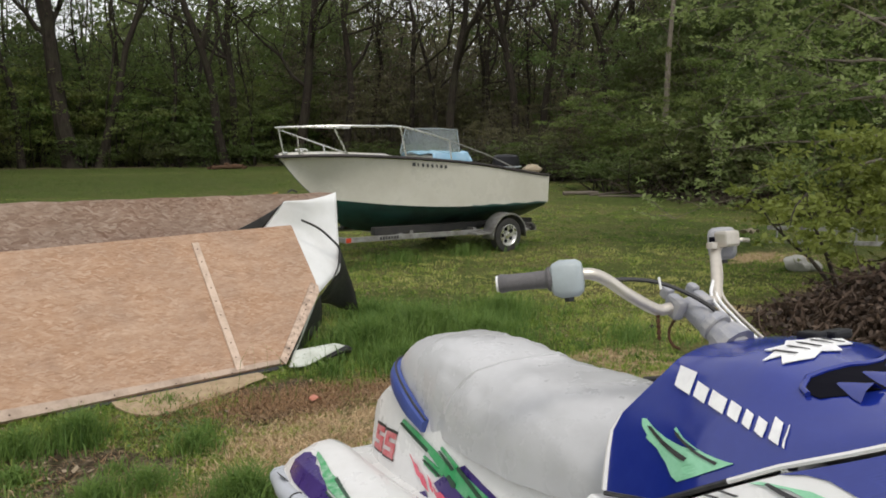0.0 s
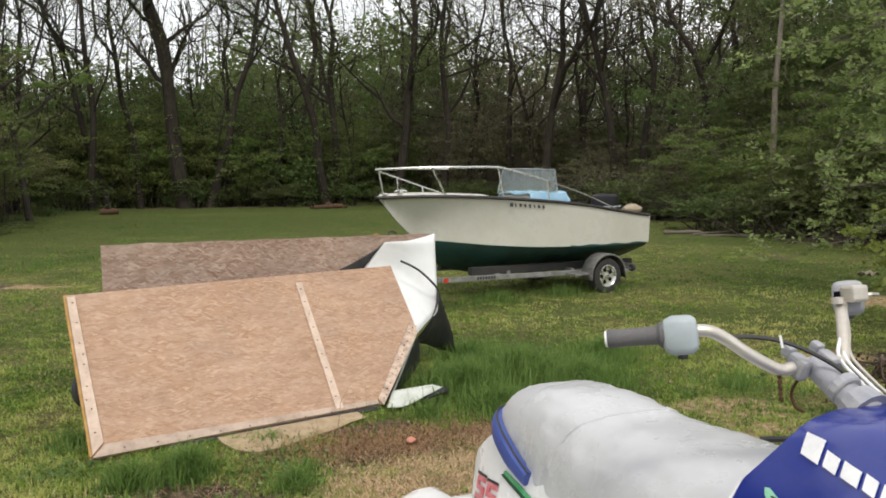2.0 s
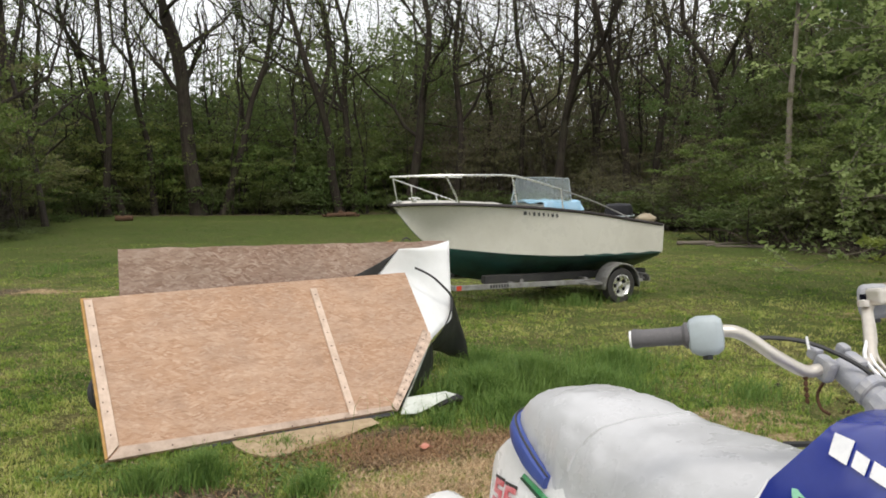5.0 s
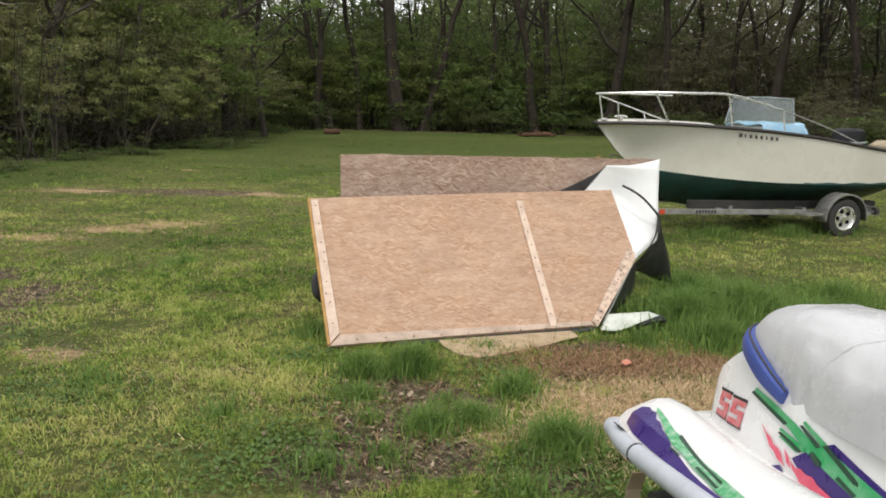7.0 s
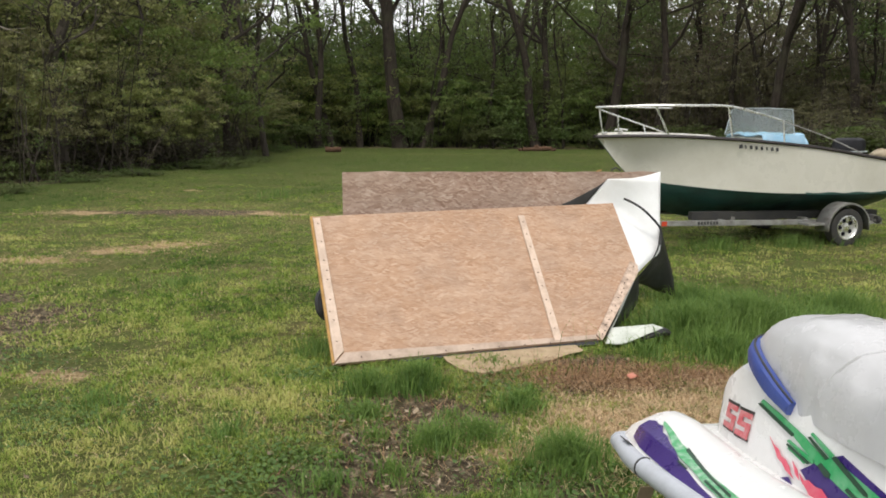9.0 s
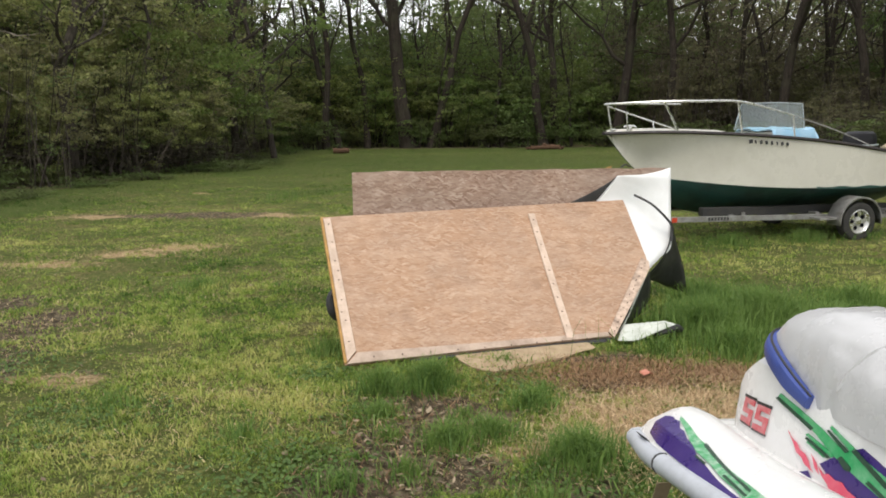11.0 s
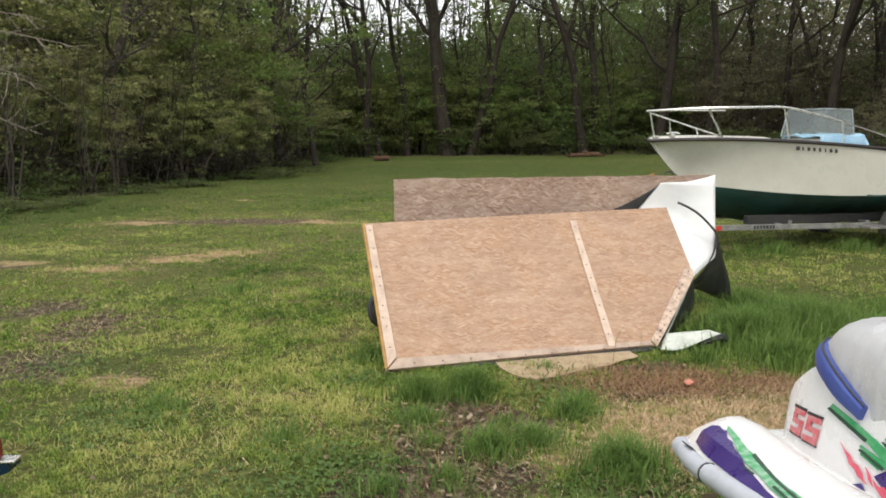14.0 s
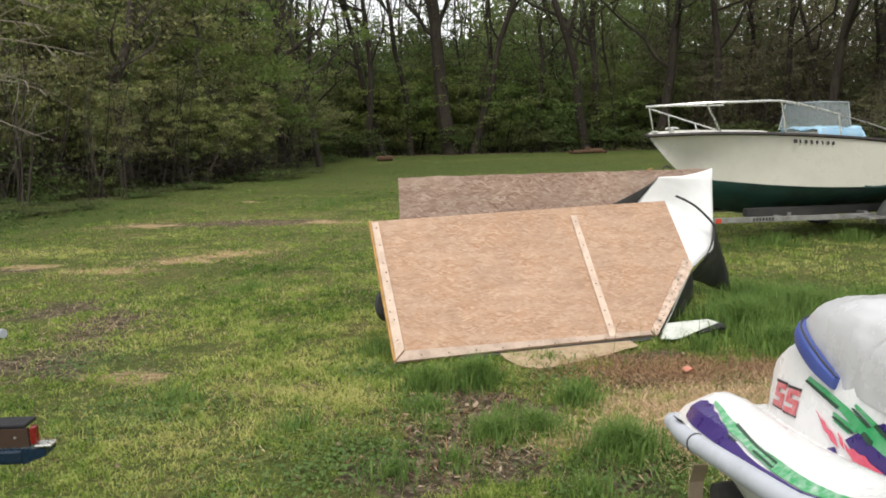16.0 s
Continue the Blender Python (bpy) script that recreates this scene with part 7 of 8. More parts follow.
for k in range(84):
    b = -15 + 60 * (k + rnd.random()) / 84
    d = rnd.choice((rnd.uniform(44.5, 47), rnd.uniform(46, 52), rnd.uniform(50, 60)))
    if 30.2 < b < 33.2 and d < 50:
        d += 12
    x, y = polar(b, d)
    s = rnd.uniform(0.65, 1.2)
    budding = 14 < b < 36 and rnd.random() < (0.85 if d > 47 or b > 21 else 0.4)
    copy_thing(bud_kind if budding else low_kinds[rnd.choice((0, 1, 3, 3, 3, 2)) if d > 47 else rnd.choice((0, 0, 1, 1, 3, 2))], pose(x, y, 0, 0, 0, rnd.uniform(0, 360)) @ Matrix.Diagonal((s, s, s * rnd.uniform(0.75, 1.25), 1)))
copy_thing(low_kinds[2], pose(*polar(31.7, 52), 0) @ Matrix.Diagonal((0.8, 0.8, 0.5, 1)))
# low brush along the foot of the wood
brown_brush = shrub("brush", pose(-13.6, 24.2, 0), "tangled brown half-dead brush, darkened for the shade under the thicket", 2.2, 1.8, 1100, M["leaf_brown"], 565, 0.05, 30, 16, "brush along the wood", 0.05, 0.1, twigs=40)
brush_kind = shrub("brush", pose(*polar(-1.5, 44), 0), "low dark brush at the foot of the wood", 2.2, 1.6, 1700, M["leaf_dark"], 560, 0.055, 34, 7, "brush along the wood", 0.05, 0.1)
for k in range(34):
    b = -13 + 46 * (k + rnd.random()) / 34
    x, y = polar(b, rnd.uniform(42.0, 44.6))
    s = rnd.uniform(0.5, 1.0)
    copy_thing(brush_kind, pose(x, y, 0, 0, 0, rnd.uniform(0, 360)) @ Matrix.Diagonal((s * 1.4, s, s * rnd.uniform(0.6, 1.1), 1)))

# the thicket on the near side of the lawn, reaching far forward
near_kinds = [shrub("thicket", pose((-13.6, -12.2, -9.4)[k], (22.2, 27.0, 27.2)[k], 0), ("tall yellow-green thicket with drooping leafy twigs", "tall tangled green thicket beside the lawn", "tall leafy green thicket beside the lawn")[k], 5.4, 6.6 + 0.5 * k, 13000, (M["leaf_olive"], M["leaf_olive"], M["leaf"])[k], 600 + k, 0.062, 34, 10, "thicket by the lawn", (0.28, 0.24, 0.08)[k], 0.4, twigs=80) for k in range(3)]
for x, y, k, s, sz in ((-15.4, 19.8, 0, 1.0, 1.15), (-11.4, 24.6, 0, 0.75, 0.85), (-15.0, 25.0, 2, 1.1, 1.15), (-11.2, 30.5, 0, 1.0, 1.1), (-8.9, 31.0, 2, 0.8, 0.75), (-18.2, 22.0, 1, 1.3, 1.3), (-10.4, 35.0, 0, 0.9, 0.85), (-9.4, 39.0, 1, 0.75, 0.6), (-13.0, 38.0, 2, 1.1, 1.0), (-14.6, 32.0, 1, 1.2, 1.3), (-17.5, 28.5, 2, 1.3, 1.3), (-17.8, 17.2, 1, 1.1, 1.2), (-21.0, 26.0, 1, 1.4, 1.5), (-19.0, 35.0, 0, 1.4, 1.4)):
    copy_thing(near_kinds[k], pose(x, y, 0, 0, 0, rnd.uniform(0, 360)) @ Matrix.Diagonal((s, s, s * sz, 1)))
# dark brown brush added under it, its colour giving the hollow's shade
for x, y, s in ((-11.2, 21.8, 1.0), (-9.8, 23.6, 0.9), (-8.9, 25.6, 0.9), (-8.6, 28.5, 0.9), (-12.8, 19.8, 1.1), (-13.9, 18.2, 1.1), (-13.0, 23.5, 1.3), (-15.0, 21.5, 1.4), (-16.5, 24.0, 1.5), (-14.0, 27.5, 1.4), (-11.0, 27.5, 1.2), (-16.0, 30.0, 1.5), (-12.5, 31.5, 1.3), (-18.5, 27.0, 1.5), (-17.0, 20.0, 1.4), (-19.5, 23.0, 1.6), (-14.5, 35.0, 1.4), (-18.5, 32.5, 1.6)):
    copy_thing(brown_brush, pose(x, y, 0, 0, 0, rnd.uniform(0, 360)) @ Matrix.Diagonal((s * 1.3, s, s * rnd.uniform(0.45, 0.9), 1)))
trunk_kind = grow("tree", pose(-11.6, 24.6, 0), "brown leaning trunk inside the thicket", 9, 0.17, (0.6, 0), 0.35, 8, 690, 4, M["leaf_olive"], 0.055, bark=M["bark_brown"], group="trunks in the thicket", spread=0.25, crook=0.25)
for x, y, s, a in ((-14.6, 21.4, 0.9, 70), (-13.2, 24.6, 1.1, 200), (-9.6, 26.2, 0.8, 140), (-16.0, 20.0, 1.0, 10), (-10.6, 29.6, 1.1, 300), (-12.4, 21.6, 0.7, 250)):
    copy_thing(trunk_kind, pose(x, y, 0, 0, 0, a) @ Matrix.Diagonal((s, s, s, 1)))
copy_thing(trunk_kind, pose(-10.5, 21.8, 0, 0, 0, 40) @ Matrix.Diagonal((1.3, 1.3, 1.0, 1)))


def stem_clump(m, label, seed):
    """Thin upright stems with a few leaves, as saplings crowd under taller growth."""
    ob = thing("sapling_clump", m, label, "saplings", "saplings under the thicket")
    r = random.Random(seed)
    ends = []
    for k in range(10):
        stem = wobbly((r.uniform(-1.1, 1.1), r.uniform(-0.9, 0.9), -0.05), (r.uniform(-0.22, 0.22), r.uniform(-0.2, 0.2), 1), r.uniform(2.2, 4.6), 7, 0.14, 0.02, r)
        t = r.uniform(0.012, 0.034)
        bm = bmesh.new()
        add_tube(bm, stem, [t, t * 0.95, t * 0.88, t * 0.8, t * 0.7, t * 0.55, t * 0.4, t * 0.2], 5, False)
        for j in (2, 3, 4, 5, 6):
            tw = wobbly(stem[j], (r.uniform(-1, 1), r.uniform(-1, 1), r.uniform(-0.3, 0.5)), r.uniform(0.3, 0.9), 4, 0.3, -0.02, r)
            add_tube(bm, tw, [0.008, 0.007, 0.006, 0.004, 0.002], 4, False)
            ends += [tw[-1], tw[3]]
        part("stem", bm, M["bark"] if k % 3 else M["bark_brown"], ob)
    leaves = new("foliage", leaf_cloud("foliage", np.repeat(np.array(ends), 6, 0), np.array([0.14, 0.14, 0.1]), 0.045, M["leaf_dark"], 0.5, True))
    leaves.parent = ob
    return ob


stems = stem_clump(pose(-11.6, 17.4, 0), "clump of thin upright brown stems under the thicket", 810)
for x, y, s in ((-12.8, 18.8, 1.1), (-10.6, 19.4, 0.9), (-11.5, 20.8, 1.1), (-9.7, 22.2, 0.9), (-10.2, 24.0, 1.0), (-8.9, 25.6, 0.9), (-8.9, 27.8, 1.0), (-8.2, 29.8, 0.9), (-13.6, 16.6, 1.1), (-14.4, 19.0, 1.2)):
    copy_thing(stems, pose(x, y, 0, 0, 0, rnd.uniform(0, 360)) @ Matrix.Diagonal((s, s, s * rnd.uniform(0.8, 1.1), 1)))
for x, y, s, sz in ((-10.8, 21.0, 0.5, 0.72), (-9.2, 23.6, 0.45, 0.66), (-8.4, 26.4, 0.45, 0.7), (-12.6, 18.6, 0.5, 0.8)):
    copy_thing(near_kinds[0], pose(x, y, 0, 0, 0, rnd.uniform(0, 360)) @ Matrix.Diagonal((s, s, s * sz * 1.6, 1)))
# low weeds along its foot
weed_kind = shrub("weed_clump", pose(-11.6, 19.6, 0), "low dark green weeds at the thicket's foot", 2.4, 0.75, 2200, M["leaf_dark"], 650, 0.04, 40, 6, "weeds by the thicket", 0.02, 0.1)
for x, y, s in ((-13.2, 17.9, 1.1), (-12.6, 19.0, 0.9), (-11.2, 21.3, 1.1), (-10.6, 22.6, 0.9), (-9.6, 24.0, 1.0), (-8.5, 24.6, 0.9), (-7.4, 25.2, 1.0), (-7.0, 27.2, 0.9), (-7.3, 29.6, 0.8), (-14.0, 16.8, 1.1), (-14.8, 15.4, 1.2), (-7.6, 33.0, 0.9), (-7.4, 37.0, 0.9), (-9.3, 13.4, 0.8), (-9.9, 14.8, 0.9), (-10.6, 16.2, 1.0), (-9.8, 17.6, 0.8), (-10.8, 18.8, 0.9), (-9.6, 20.4, 0.8), (-8.8, 22.2, 0.8), (-11.6, 15.0, 1.0)):
    copy_thing(weed_kind, pose(x + rnd.uniform(-0.6, 0.6), y + rnd.uniform(-0.6, 0.6), 0, 0, 0, rnd.uniform(0, 360)) @ Matrix.Diagonal((s, s, s * rnd.uniform(0.2, 0.55), 1)))
deep_kind = shrub("thicket", pose(19.6, 24.6, 0), "tall dense deep green thicket beside the lawn", 5.4, 7.4, 13000, M["leaf_dark"], 640, 0.062, 34, 10, "thicket by the lawn", 0.06, 0.4, twigs=20)
# and on the far side, behind the boat's stern
for x, y, k, s, sz in ((20.8, 23.0, 2, 1.1, 0.9), (20.5, 19.0, 2, 1.2, 1.2), (22.0, 26.5, 2, 1.0, 0.9), (23.0, 22.0, 2, 1.4, 1.25), (18.2, 16.2, 2, 1.0, 0.9), (21.4, 15.0, 2, 1.2, 1.3), (26.0, 18.0, 2, 1.4, 1.3), (24.0, 27.0, 2, 1.3, 1.2), (28.0, 24.0, 2, 1.5, 1.4), (19.0, 11.8, 1, 1.1, 1.2), (30, 31, 2, 1.5, 1.4), (26, 11, 1, 1.4, 1.4), (17.4, 13.6, 2, 0.8, 0.8), (16.8, 17.6, 1, 0.5, 0.4), (16.4, 15.2, 1, 0.55, 0.4), (15.8, 12.9, 1, 0.5, 0.45), (17.6, 20.6, 1, 0.5, 0.35)):
    copy_thing(deep_kind if k == 2 else near_kinds[k], pose(x, y, 0, 0, 0, rnd.uniform(0, 360)) @ Matrix.Diagonal((s, s, s * sz, 1)))

for x, y, k, s, sz in ((16.2, 19.2, 2, 0.75, 0.72), (16.4, 16.6, 2, 0.8, 0.8), (17.6, 22.8, 2, 0.75, 0.6), (15.7, 14.0, 2, 0.7, 0.85), (18.4, 25.6, 2, 0.7, 0.5)):
    copy_thing(near_kinds[k], pose(x, y, 0, 0, 0, rnd.uniform(0, 360)) @ Matrix.Diagonal((s, s, s * sz, 1)))
for x, y, s in ((13.9, 20.4, 1.0), (13.9, 18.8, 1.0), (14.3, 17.2, 1.1), (14.4, 15.6, 1.1), (14.1, 14.0, 1.0), (13.4, 12.6, 1.0), (14.8, 21.8, 1.0), (15.4, 16.4, 1.4), (15.4, 18.6, 1.4)):
    copy_thing(brush_kind, pose(x, y, 0, 0, 0, rnd.uniform(0, 360)) @ Matrix.Diagonal((s, s * 1.2, s * rnd.uniform(0.6, 1.0), 1)))
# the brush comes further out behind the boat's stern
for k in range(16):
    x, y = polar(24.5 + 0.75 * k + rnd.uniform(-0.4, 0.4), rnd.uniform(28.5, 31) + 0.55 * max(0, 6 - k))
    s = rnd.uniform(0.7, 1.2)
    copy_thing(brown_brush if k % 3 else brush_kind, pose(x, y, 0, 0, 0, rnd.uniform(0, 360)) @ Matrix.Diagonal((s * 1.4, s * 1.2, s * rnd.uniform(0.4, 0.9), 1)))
for b, d, k, s, sz in ((25.5, 37, 0, 0.6, 0.6), (28.0, 35, 0, 0.6, 0.55), (30.0, 34, 3, 0.55, 0.4), (33.6, 33, 0, 0.7, 0.7), (35.4, 31, 0, 0.7, 0.8), (27.0, 40, 1, 0.7, 0.8)):
    copy_thing(bud_kind if k < 2 else low_kinds[k], pose(*polar(b, d), 0, 0, 0, 70 * k + b) @ Matrix.Diagonal((s, s, s * sz, 1)))

# the leafy tree that leans in over the lawn on the boat's far side
side = thing("leafy_tree", pose(9.9, 7.4, 0), "small tree with long level limbs and fresh pale leaves", "tree")
bm = bmesh.new()
lr = random.Random(9)
add_tube(bm, wobbly((0, 0, -0.1), (0.05, 0.05, 1), 6.2, 8, 0.1, 0.05, lr), [0.13, 0.12, 0.11, 0.10, 0.09, 0.075, 0.06, 0.04, 0.02], 9)
part("trunk", bm, M["twig"], side, "", True)
tips = []
for k in range(19):
    bm = bmesh.new()
    a = radians(lr.uniform(118, 190))
    arm = wobbly((0, 0, 1.5 + 0.24 * k), (math.cos(a), math.sin(a), lr.uniform(-0.1, 0.3)), lr.uniform(2.2, 3.9), 8, 0.2, -0.012, lr)
    add_tube(bm, arm, [0.026, 0.023, 0.02, 0.017, 0.014, 0.011, 0.008, 0.006, 0.003], 6, False)
    for j in range(2, 9):
        for _ in range(3):
            tw = wobbly(arm[j], (lr.uniform(-1, 0.5), lr.uniform(-0.8, 0.9), lr.uniform(-0.5, 0.6)), lr.uniform(0.25, 0.8), 4, 0.3, -0.02, lr)
            add_tube(bm, tw, [0.007, 0.006, 0.005, 0.004, 0.002], 4, False)
            tips += [tw[-1], tw[3], tw[2]] if j > 2 else [tw[-1]]
    part("limb", bm, M["twig"], side, "long pale level limb")
ob = new("crown", leaf_cloud("crown", np.repeat(np.array(tips), 9, 0), np.array([0.05, 0.05, 0.03]), 0.042, M["leaf_fresh"], 0.5, True))
ob.parent = side
shrub("sapling", pose(7.75, 6.5, 0), "low bright yellow-green sapling beside the brush pile", 2.2, 1.8, 7500, M["leaf_bright"], 77, 0.040, 46, 6, "", 0.35, 0.1, True)
# bare pale branches of a tree standing just past the thicket
bare = thing("bare_tree", pose(-7.9, 10.4, 0), "bare pale-barked tree with thin drooping branches", "tree")
bm = bmesh.new()
lr = random.Random(21)
add_tube(bm, wobbly((0, 0, -0.1), (0.05, 0, 1), 6.5, 7, 0.08, 0.05, lr), [0.14, 0.12, 0.11, 0.10, 0.09, 0.07, 0.05, 0.03], 8)
part("trunk", bm, M["twig"], bare, "", True)
for k in range(7):
    bm = bmesh.new()
    arm = wobbly((0.05, 0, 2.0 + 0.30 * k), (1, lr.uniform(-0.2, 0.4), 0.22), lr.uniform(1.9, 2.6), 7, 0.16, -0.075, lr)
    add_tube(bm, arm, [0.020, 0.017, 0.014, 0.011, 0.009, 0.007, 0.005, 0.003], 6, False)
    for j in (2, 3, 4, 5, 6):
        for _ in range(1 + j % 2):
            add_tube(bm, wobbly(arm[j], (lr.uniform(0.2, 1), lr.uniform(-1, 1), lr.uniform(-0.7, 0.5)), lr.uniform(0.35, 0.95), 4, 0.25, -0.03, lr), [0.008, 0.0065, 0.005, 0.004, 0.002], 4, False)
    part("branch", bm, M["twig"], bare, "thin pale leafless branch")

# woods beyond, too far to tell apart: low where the sky opens, tall behind the boat
n = 190000
deg = rng.uniform(-42, 62, n)
b = np.radians(deg)
d = rng.uniform(54, 84, n)
tall = np.interp(deg, [-42, -15, -12, -3, 3, 8, 20, 30, 37, 62], [16, 14, 7.8, 8.4, 12.2, 13.2, 12.8, 12.5, 15, 17]) + 1.0 * np.sin(b * 31.0) + 0.8 * np.sin(b * 67.0 + 1.0)
c = np.stack([d * np.sin(b), d * np.cos(b), rng.uniform(0, 1, n) ** 1.15 * tall], 1)
pickc = rng.integers(0, n, n)
pull = rng.uniform(0, 1, (n, 1)) < 0.75
heart = c[pickc // 24 * 24 % n]
c = np.where(pull, heart + rng.normal(0, 1, (n, 3)) * np.array([0.9, 0.9, 0.45]), c)
c[:, 2] = np.abs(c[:, 2])
bearing = np.degrees(np.arctan2(c[:, 0], c[:, 1]))
brown = (bearing > 15) & (bearing < 36) & (rng.uniform(0, 1, n) < 0.85)
tagged(new("far_woods", leaf_cloud("far_woods", c[~brown], np.array([0.2, 0.2, 0.1]), 0.2, M["leaf_far"])), "distant green woodland beyond the nearer trees", "woods", kind="stuff")
tagged(new("bare_woods", leaf_cloud("bare_woods", c[brown], np.array([0.25, 0.25, 0.2]), 0.15, M["leaf_bud"])), "distant brown budding woodland behind the boat", "woods", kind="stuff")
n = 60000
deg = rng.uniform(-44, 64, n)
b = np.radians(deg)
d = rng.uniform(86, 112, n)
tall = np.interp(deg, [-44, -15, -12, -3, 3, 9, 20, 30, 38, 64], [19, 17, 8.8, 9.2, 15, 16.5, 16, 15.5, 20, 22]) + 1.4 * np.sin(b * 27.0 + 2.0) + 1.0 * np.sin(b * 61.0)
c = np.stack([d * np.sin(b), d * np.cos(b), rng.uniform(0, 1, n) * tall], 1)
bearing = np.degrees(np.arctan2(c[:, 0], c[:, 1]))
brown = (bearing > 13) & (bearing < 37)
tagged(new("farthest_woods", leaf_cloud("farthest_woods", c[~brown], np.array([0.6, 0.6, 0.4]), 0.36, M["leaf_far"])), "farthest hazy green edge of the woods", "woods", kind="stuff")
tagged(new("farthest_bare_woods", leaf_cloud("farthest_bare_woods", c[brown], np.array([0.6, 0.6, 0.4]), 0.3, M["leaf_bud"])), "farthest brown edge of the budding woods", "woods", kind="stuff")
bm = bmesh.new()
for k in range(110):
    bb = rnd.uniform(-40, 60) if k < 70 else rnd.uniform(10, 37)
    x, y = polar(bb, rnd.uniform(56, 78))
    h = rnd.uniform(11, 16)
    add_tube(bm, wobbly((x, y, -0.1), (rnd.uniform(-0.12, 0.12), 0, 1), h, 6, 0.12, 0.05, rnd), [rnd.uniform(0.10, 0.2), 0.13, 0.11, 0.09, 0.07, 0.05, 0.03], 5, False)
    for _ in range(9):
        z = rnd.uniform(0.25, 0.9) * h
        add_tube(bm, wobbly((x, y, z), (rnd.uniform(-1, 1), 0.2, 0.5), rnd.uniform(2, 5), 4, 0.45, 0.08, rnd), [0.05, 0.04, 0.03, 0.02, 0.01], 4, False)
tagged(put("far_trunks", bm, M["bark_brown"]), "distant bare trunks in the woods", "woods", kind="stuff")
# thin whips and fallen limbs between the trees
bm = bmesh.new()
for k in range(420):
    x, y = polar(rnd.uniform(-14, 44), rnd.uniform(44.5, 60))
    h = rnd.uniform(2.5, 8.5)
    r = rnd.uniform(0.012, 0.035)
    st = wobbly((x, y, -0.1), (rnd.uniform(-0.35, 0.35), rnd.uniform(-0.2, 0.2), 1), h, 6, 0.2, 0.05, rnd)
    add_tube(bm, st, [r * (1 - 0.12 * j) for j in range(7)], 4, False)
    for j in (2, 3, 4, 5):
        for _ in range(2):
            add_tube(bm, wobbly(st[j], (rnd.uniform(-1, 1), rnd.uniform(-0.6, 0.6), rnd.uniform(-0.1, 0.9)), h * rnd.uniform(0.12, 0.3), 3, 0.45, 0.02, rnd), [r * 0.5, r * 0.4, r * 0.3, r * 0.15], 3, False)
tagged(put("wood_saplings", bm, M["bark_brown"]), "thin bare brown saplings between the trees", "saplings", kind="stuff")

# ---- small things round the lawn ----
def log(name, m, label, length, radius, mat, seed=0, category="log", group=""):
    rnd = random.Random(seed)
    t = thing(name, m, label, category, group)
    pts = smooth_path([(length * (k / 4 - 0.5), rnd.uniform(-0.05, 0.05) * length * 0.4, radius * (0.85 + 0.2 * rnd.random())) for k in range(5)], 3)
    part("bark", tube(pts, [radius * rnd.uniform(0.8, 1.1) for _ in pts], 9), mat, t, "", True)
    return t


log("stump_log", pose(-5.1, 37.3, 0.0, 0, 0, 8), "short brown log lying on the grass by the wood", 0.75, 0.13, M["rot"], 3)
for k, (x, y, l, r, a) in enumerate(((4.6, 39.6, 1.1, 0.10, 25), (5.2, 39.9, 1.0, 0.12, -32), (4.2, 39.9, 0.9, 0.07, 55), (5.7, 39.7, 0.7, 0.07, 70), (4.9, 40.1, 0.8, 0.15, 80))):
    log("rotten_log", pose(x, y, 0.0, 0, 0, a), "red-brown rotten log at the foot of the wood", l, r, M["rot"], 10 + k, group="rotten logs")
for k, (x, y, l, r, a) in enumerate(((12.4, 19.6, 1.1, 0.055, -10), (13.4, 19.4, 2.4, 0.035, 20), (13.1, 18.4, 1.5, 0.03, -25), (14.5, 18.6, 2.6, 0.03, 8), (15.2, 17.4, 2.2, 0.04, -18), (14.0, 17.4, 1.4, 0.03, 35))):
    log("fallen_branch", pose(x, y, 0.0, 0, 0, a), "grey fallen branch lying at the lawn's edge", l, r, M["deadwood"], 30 + k, "branch", "fallen branches")
# brush heap of dead twigs
bm = bmesh.new()
rnd = random.Random(5)
for _ in range(420):
    u = rnd.random()
    x, y = 15.2 - 0.8 * u + rnd.gauss(0, 0.8), 19.6 - 6.2 * u + rnd.gauss(0, 0.7)
    add_tube(bm, wobbly((x, y, rnd.uniform(0, 0.25)), (rnd.uniform(-1, 1), rnd.uniform(-1, 1), rnd.uniform(-0.1, 0.4)), rnd.uniform(0.5, 1.6), 4, 0.3, -0.06, rnd), [0.013, 0.011, 0.009, 0.006, 0.003], 4, False)
tagged(put("brush_heap", bm, M["deadwood_dark"]), "tangled heap of dead grey twigs", "brush", kind="stuff")
bm = bmesh.new()
for _ in range(520):
    x, y = rnd.gauss(5.95, 0.5), rnd.gauss(4.8, 0.5)
    h = max(0.0, 0.72 - 0.6 * math.hypot(x - 5.95, y - 4.8))
    add_tube(bm, wobbly((x, y, rnd.uniform(0, 1) * h), (rnd.uniform(-1, 1), rnd.uniform(-1, 1), rnd.uniform(-0.6, 0.2)), rnd.uniform(0.2, 0.6), 3, 0.4, -0.08, rnd), [0.012, 0.010, 0.007, 0.003], 4, False)
tagged(put("twig_pile", bm, M["mould"]), "dark heap of dead brown twigs and leaves", "brush", kind="stuff")
n = 6000
c = np.stack([rng.normal(5.95, 0.5, n), rng.normal(4.8, 0.5, n), np.zeros(n)], 1)
c[:, 2] = np.clip(0.72 - 0.6 * np.hypot(c[:, 0] - 5.95, c[:, 1] - 4.8), 0.02, 1) * rng.uniform(0.2, 1, n)
tagged(new("dead_leaf_pile", leaf_cloud("dead_leaf_pile", c, np.array([0.05, 0.05, 0.04]), 0.03, M["mould_leaf"], 1.0, True)), "heaped dead brown leaves", "leaves", kind="stuff")
plank = thing("old_plank", pose(6.25, 4.45, 0.36, 0, -38, 70), "grey weathered plank leaning on the brush heap", "plank")
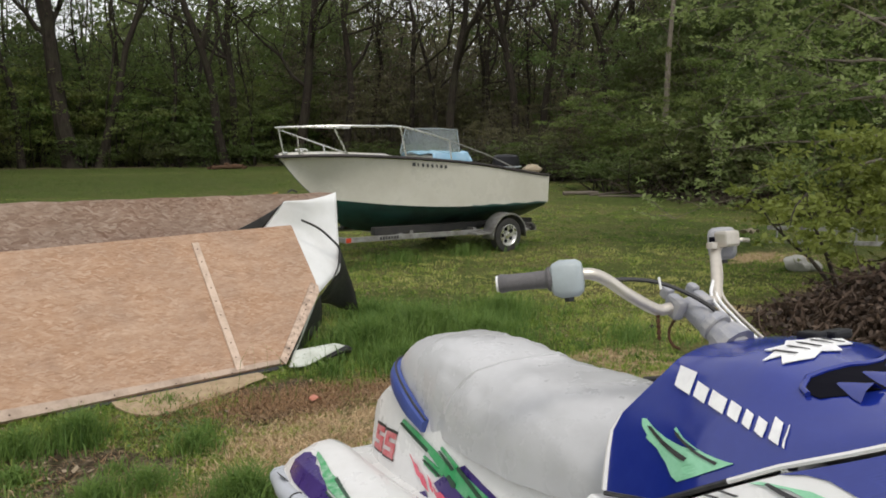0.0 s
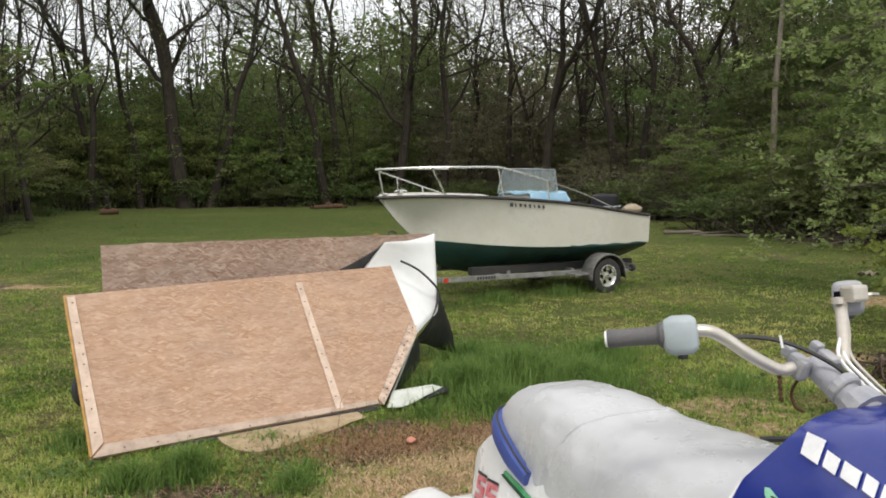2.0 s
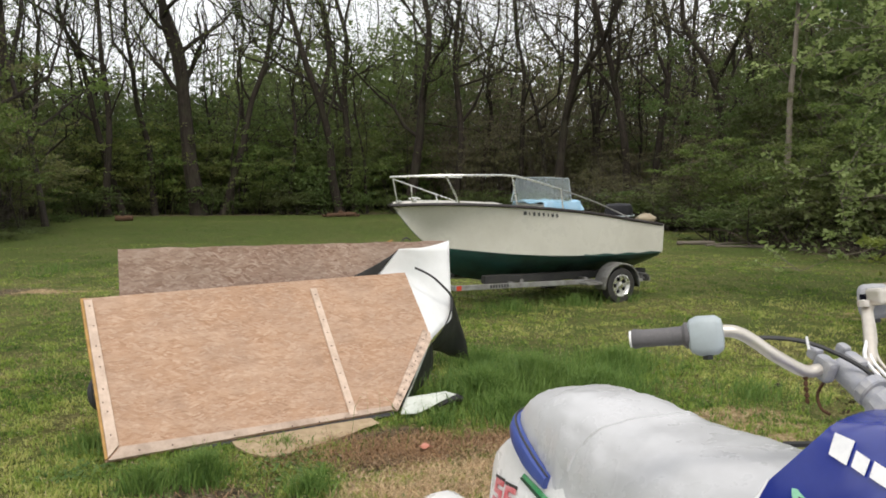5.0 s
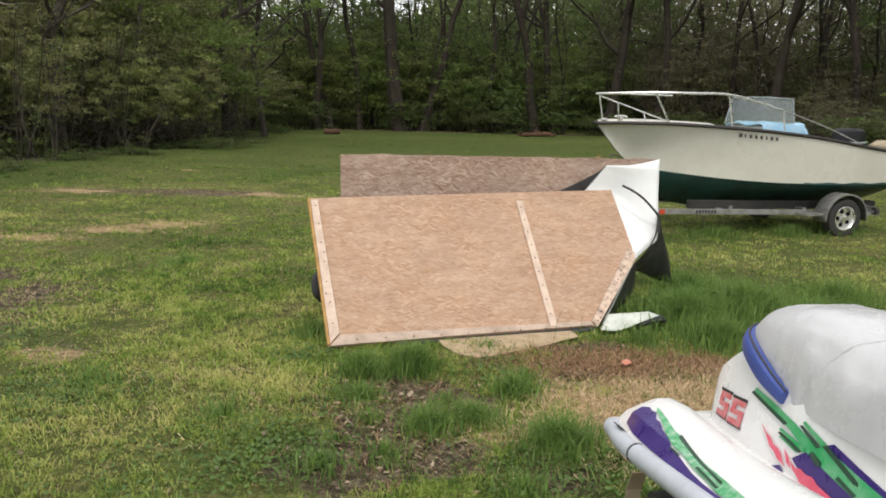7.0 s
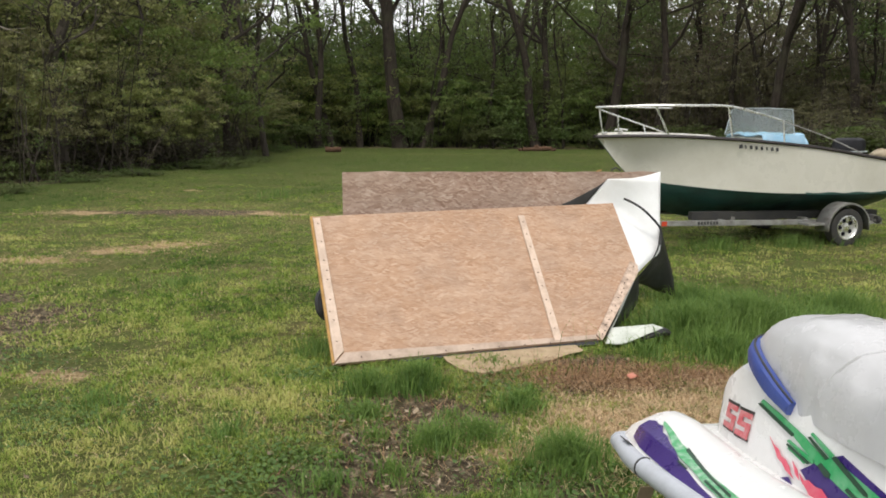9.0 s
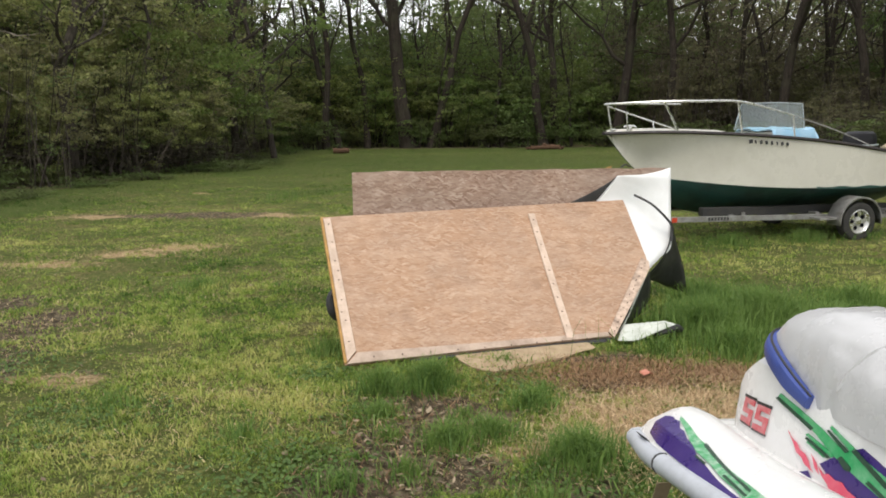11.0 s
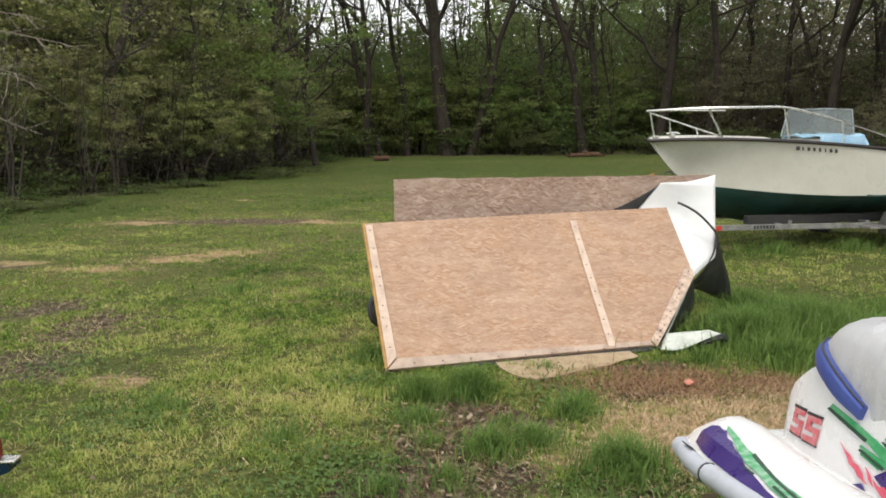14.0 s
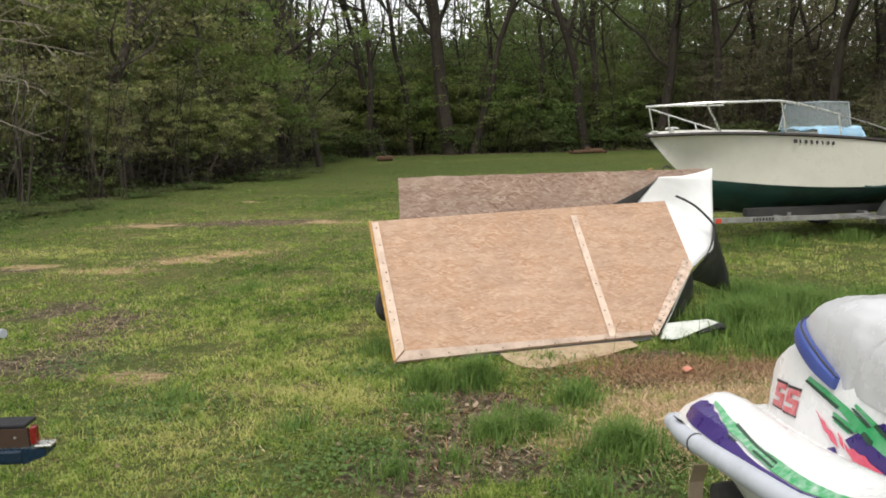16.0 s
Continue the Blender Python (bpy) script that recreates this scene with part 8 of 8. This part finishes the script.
part("board", box(1.1, 0.14, 0.03, None, 0.004), M["deadwood"], plank)
for k, (x, y, s) in enumerate(((8.05, 7.64, 0.15), (8.25, 7.55, 0.10), (8.9, 6.4, 0.10), (9.15, 6.5, 0.12))):
    rk = thing("pale_stone", pose(x, y, 0.02 + s * 0.5, 0, 0, 40 * k), "pale grey stone lying by the brush heap", "stone", "pale stones")
    bm = bmesh.new()
    bmesh.ops.create_icosphere(bm, subdivisions=3, radius=s)
    for v in bm.verts:
        v.co *= 1 + 0.35 * noise.noise(v.co * 9 + Vector((k, 0, 0)))
        v.co.z *= 0.75
    part("block", bm, M["stone"], rk, "", True)
lad = thing("aluminium_ladder", pose(10.6, 8.9, 0.05, 0, 0, -35), "aluminium ladder lying on its side in the grass", "ladder")
for s in (-1, 1):
    part("rail", box(2.6, 0.025, 0.07, pose(0, 0.0, 0.12 + s * 0.105), 0.004), M["galv"], lad)
for k in range(9):
    part("rung", tube([(-1.15 + 0.29 * k, 0, 0.015), (-1.15 + 0.29 * k, 0, 0.225)], 0.014, 8), M["galv"], lad)
rag = thing("pale_rag", pose(9.3, 9.75, 0.02, 0, 0, 20), "pale torn cloth caught on the ladder", "cloth")
part("cloth", loft([[(-0.2 + 0.08 * i, -0.06 + 0.05 * j, 0.2 + 0.04 * math.sin(i * 2.1 + j)) for i in range(6)] for j in range(4)]), M["canvas"], rag, "", True).modifiers.new("t", "SOLIDIFY").thickness = 0.006

# tail of a parked utility trailer beside where one stands
tail = thing("utility_trailer", pose(-1.86, 2.62, 0.072, 0, 0, 6), "tail corner of a teal utility trailer with a red lamp", "trailer")
part("bumper_beam", box(1.3, 0.09, 0.056, pose(-0.55, 0, 0.481), 0.012), M["teal"], tail, "glossy teal steel beam")
part("beam_end", loft([[(0.10, -0.045, 0.453), (0.10, 0.045, 0.453), (0.10, 0.045, 0.508), (0.10, -0.045, 0.508)], [(0.18, -0.04, 0.482), (0.18, 0.04, 0.482), (0.18, 0.04, 0.508), (0.18, -0.04, 0.508)]], close=True, caps=True), M["teal"], tail)
part("chrome_cap", box(0.06, 0.05, 0.010, pose(0.17, -0.015, 0.516), 0.004), M["chrome"], tail, "bright chrome end cap")
plate = part("lamp_plate", box(0.42, 0.012, 0.07, pose(-0.085, -0.03, 0.548), 0.003), M["brown_plate"], tail, "brown steel lamp plate")
for x in (0.02, 0.08):
    part("bolt", lathe([(0.001, 0), (0.005, 0), (0.0045, -0.004), (0.001, -0.005)], 8, "Y"), M["galv"], plate).location = (x, -0.036, 0.55)
part("lamp", box(0.02, 0.03, 0.062, pose(0.139, -0.02, 0.553), 0.004), M["lamp_red"], tail, "red side lamp lens")
part("box_top", box(0.40, 0.085, 0.014, pose(-0.08, 0.004, 0.591), 0.005), M["motor"], tail, "black plastic box")
for x in (-0.6, -0.15):
    part("leg", box(0.06, 0.06, 0.52, pose(x, 0.0, 0.185), 0.004), M["teal"], tail)
part("frame_rail", box(0.06, 0.9, 0.07, pose(-0.6, -0.4, 0.47), 0.005), M["teal"], tail)
post = thing("rail_post", pose(-2.25, 2.72, 0), "pale bent rail post beside the trailer", "post")
part("tube", tube([(0, 0, 0), (0, 0, 0.93), (0.02, -0.01, 0.98), (0.07, -0.03, 1.0), (0.2, -0.08, 1.005), (0.50, -0.16, 1.005)], 0.016, 10), M["bumper"], post, "", True)
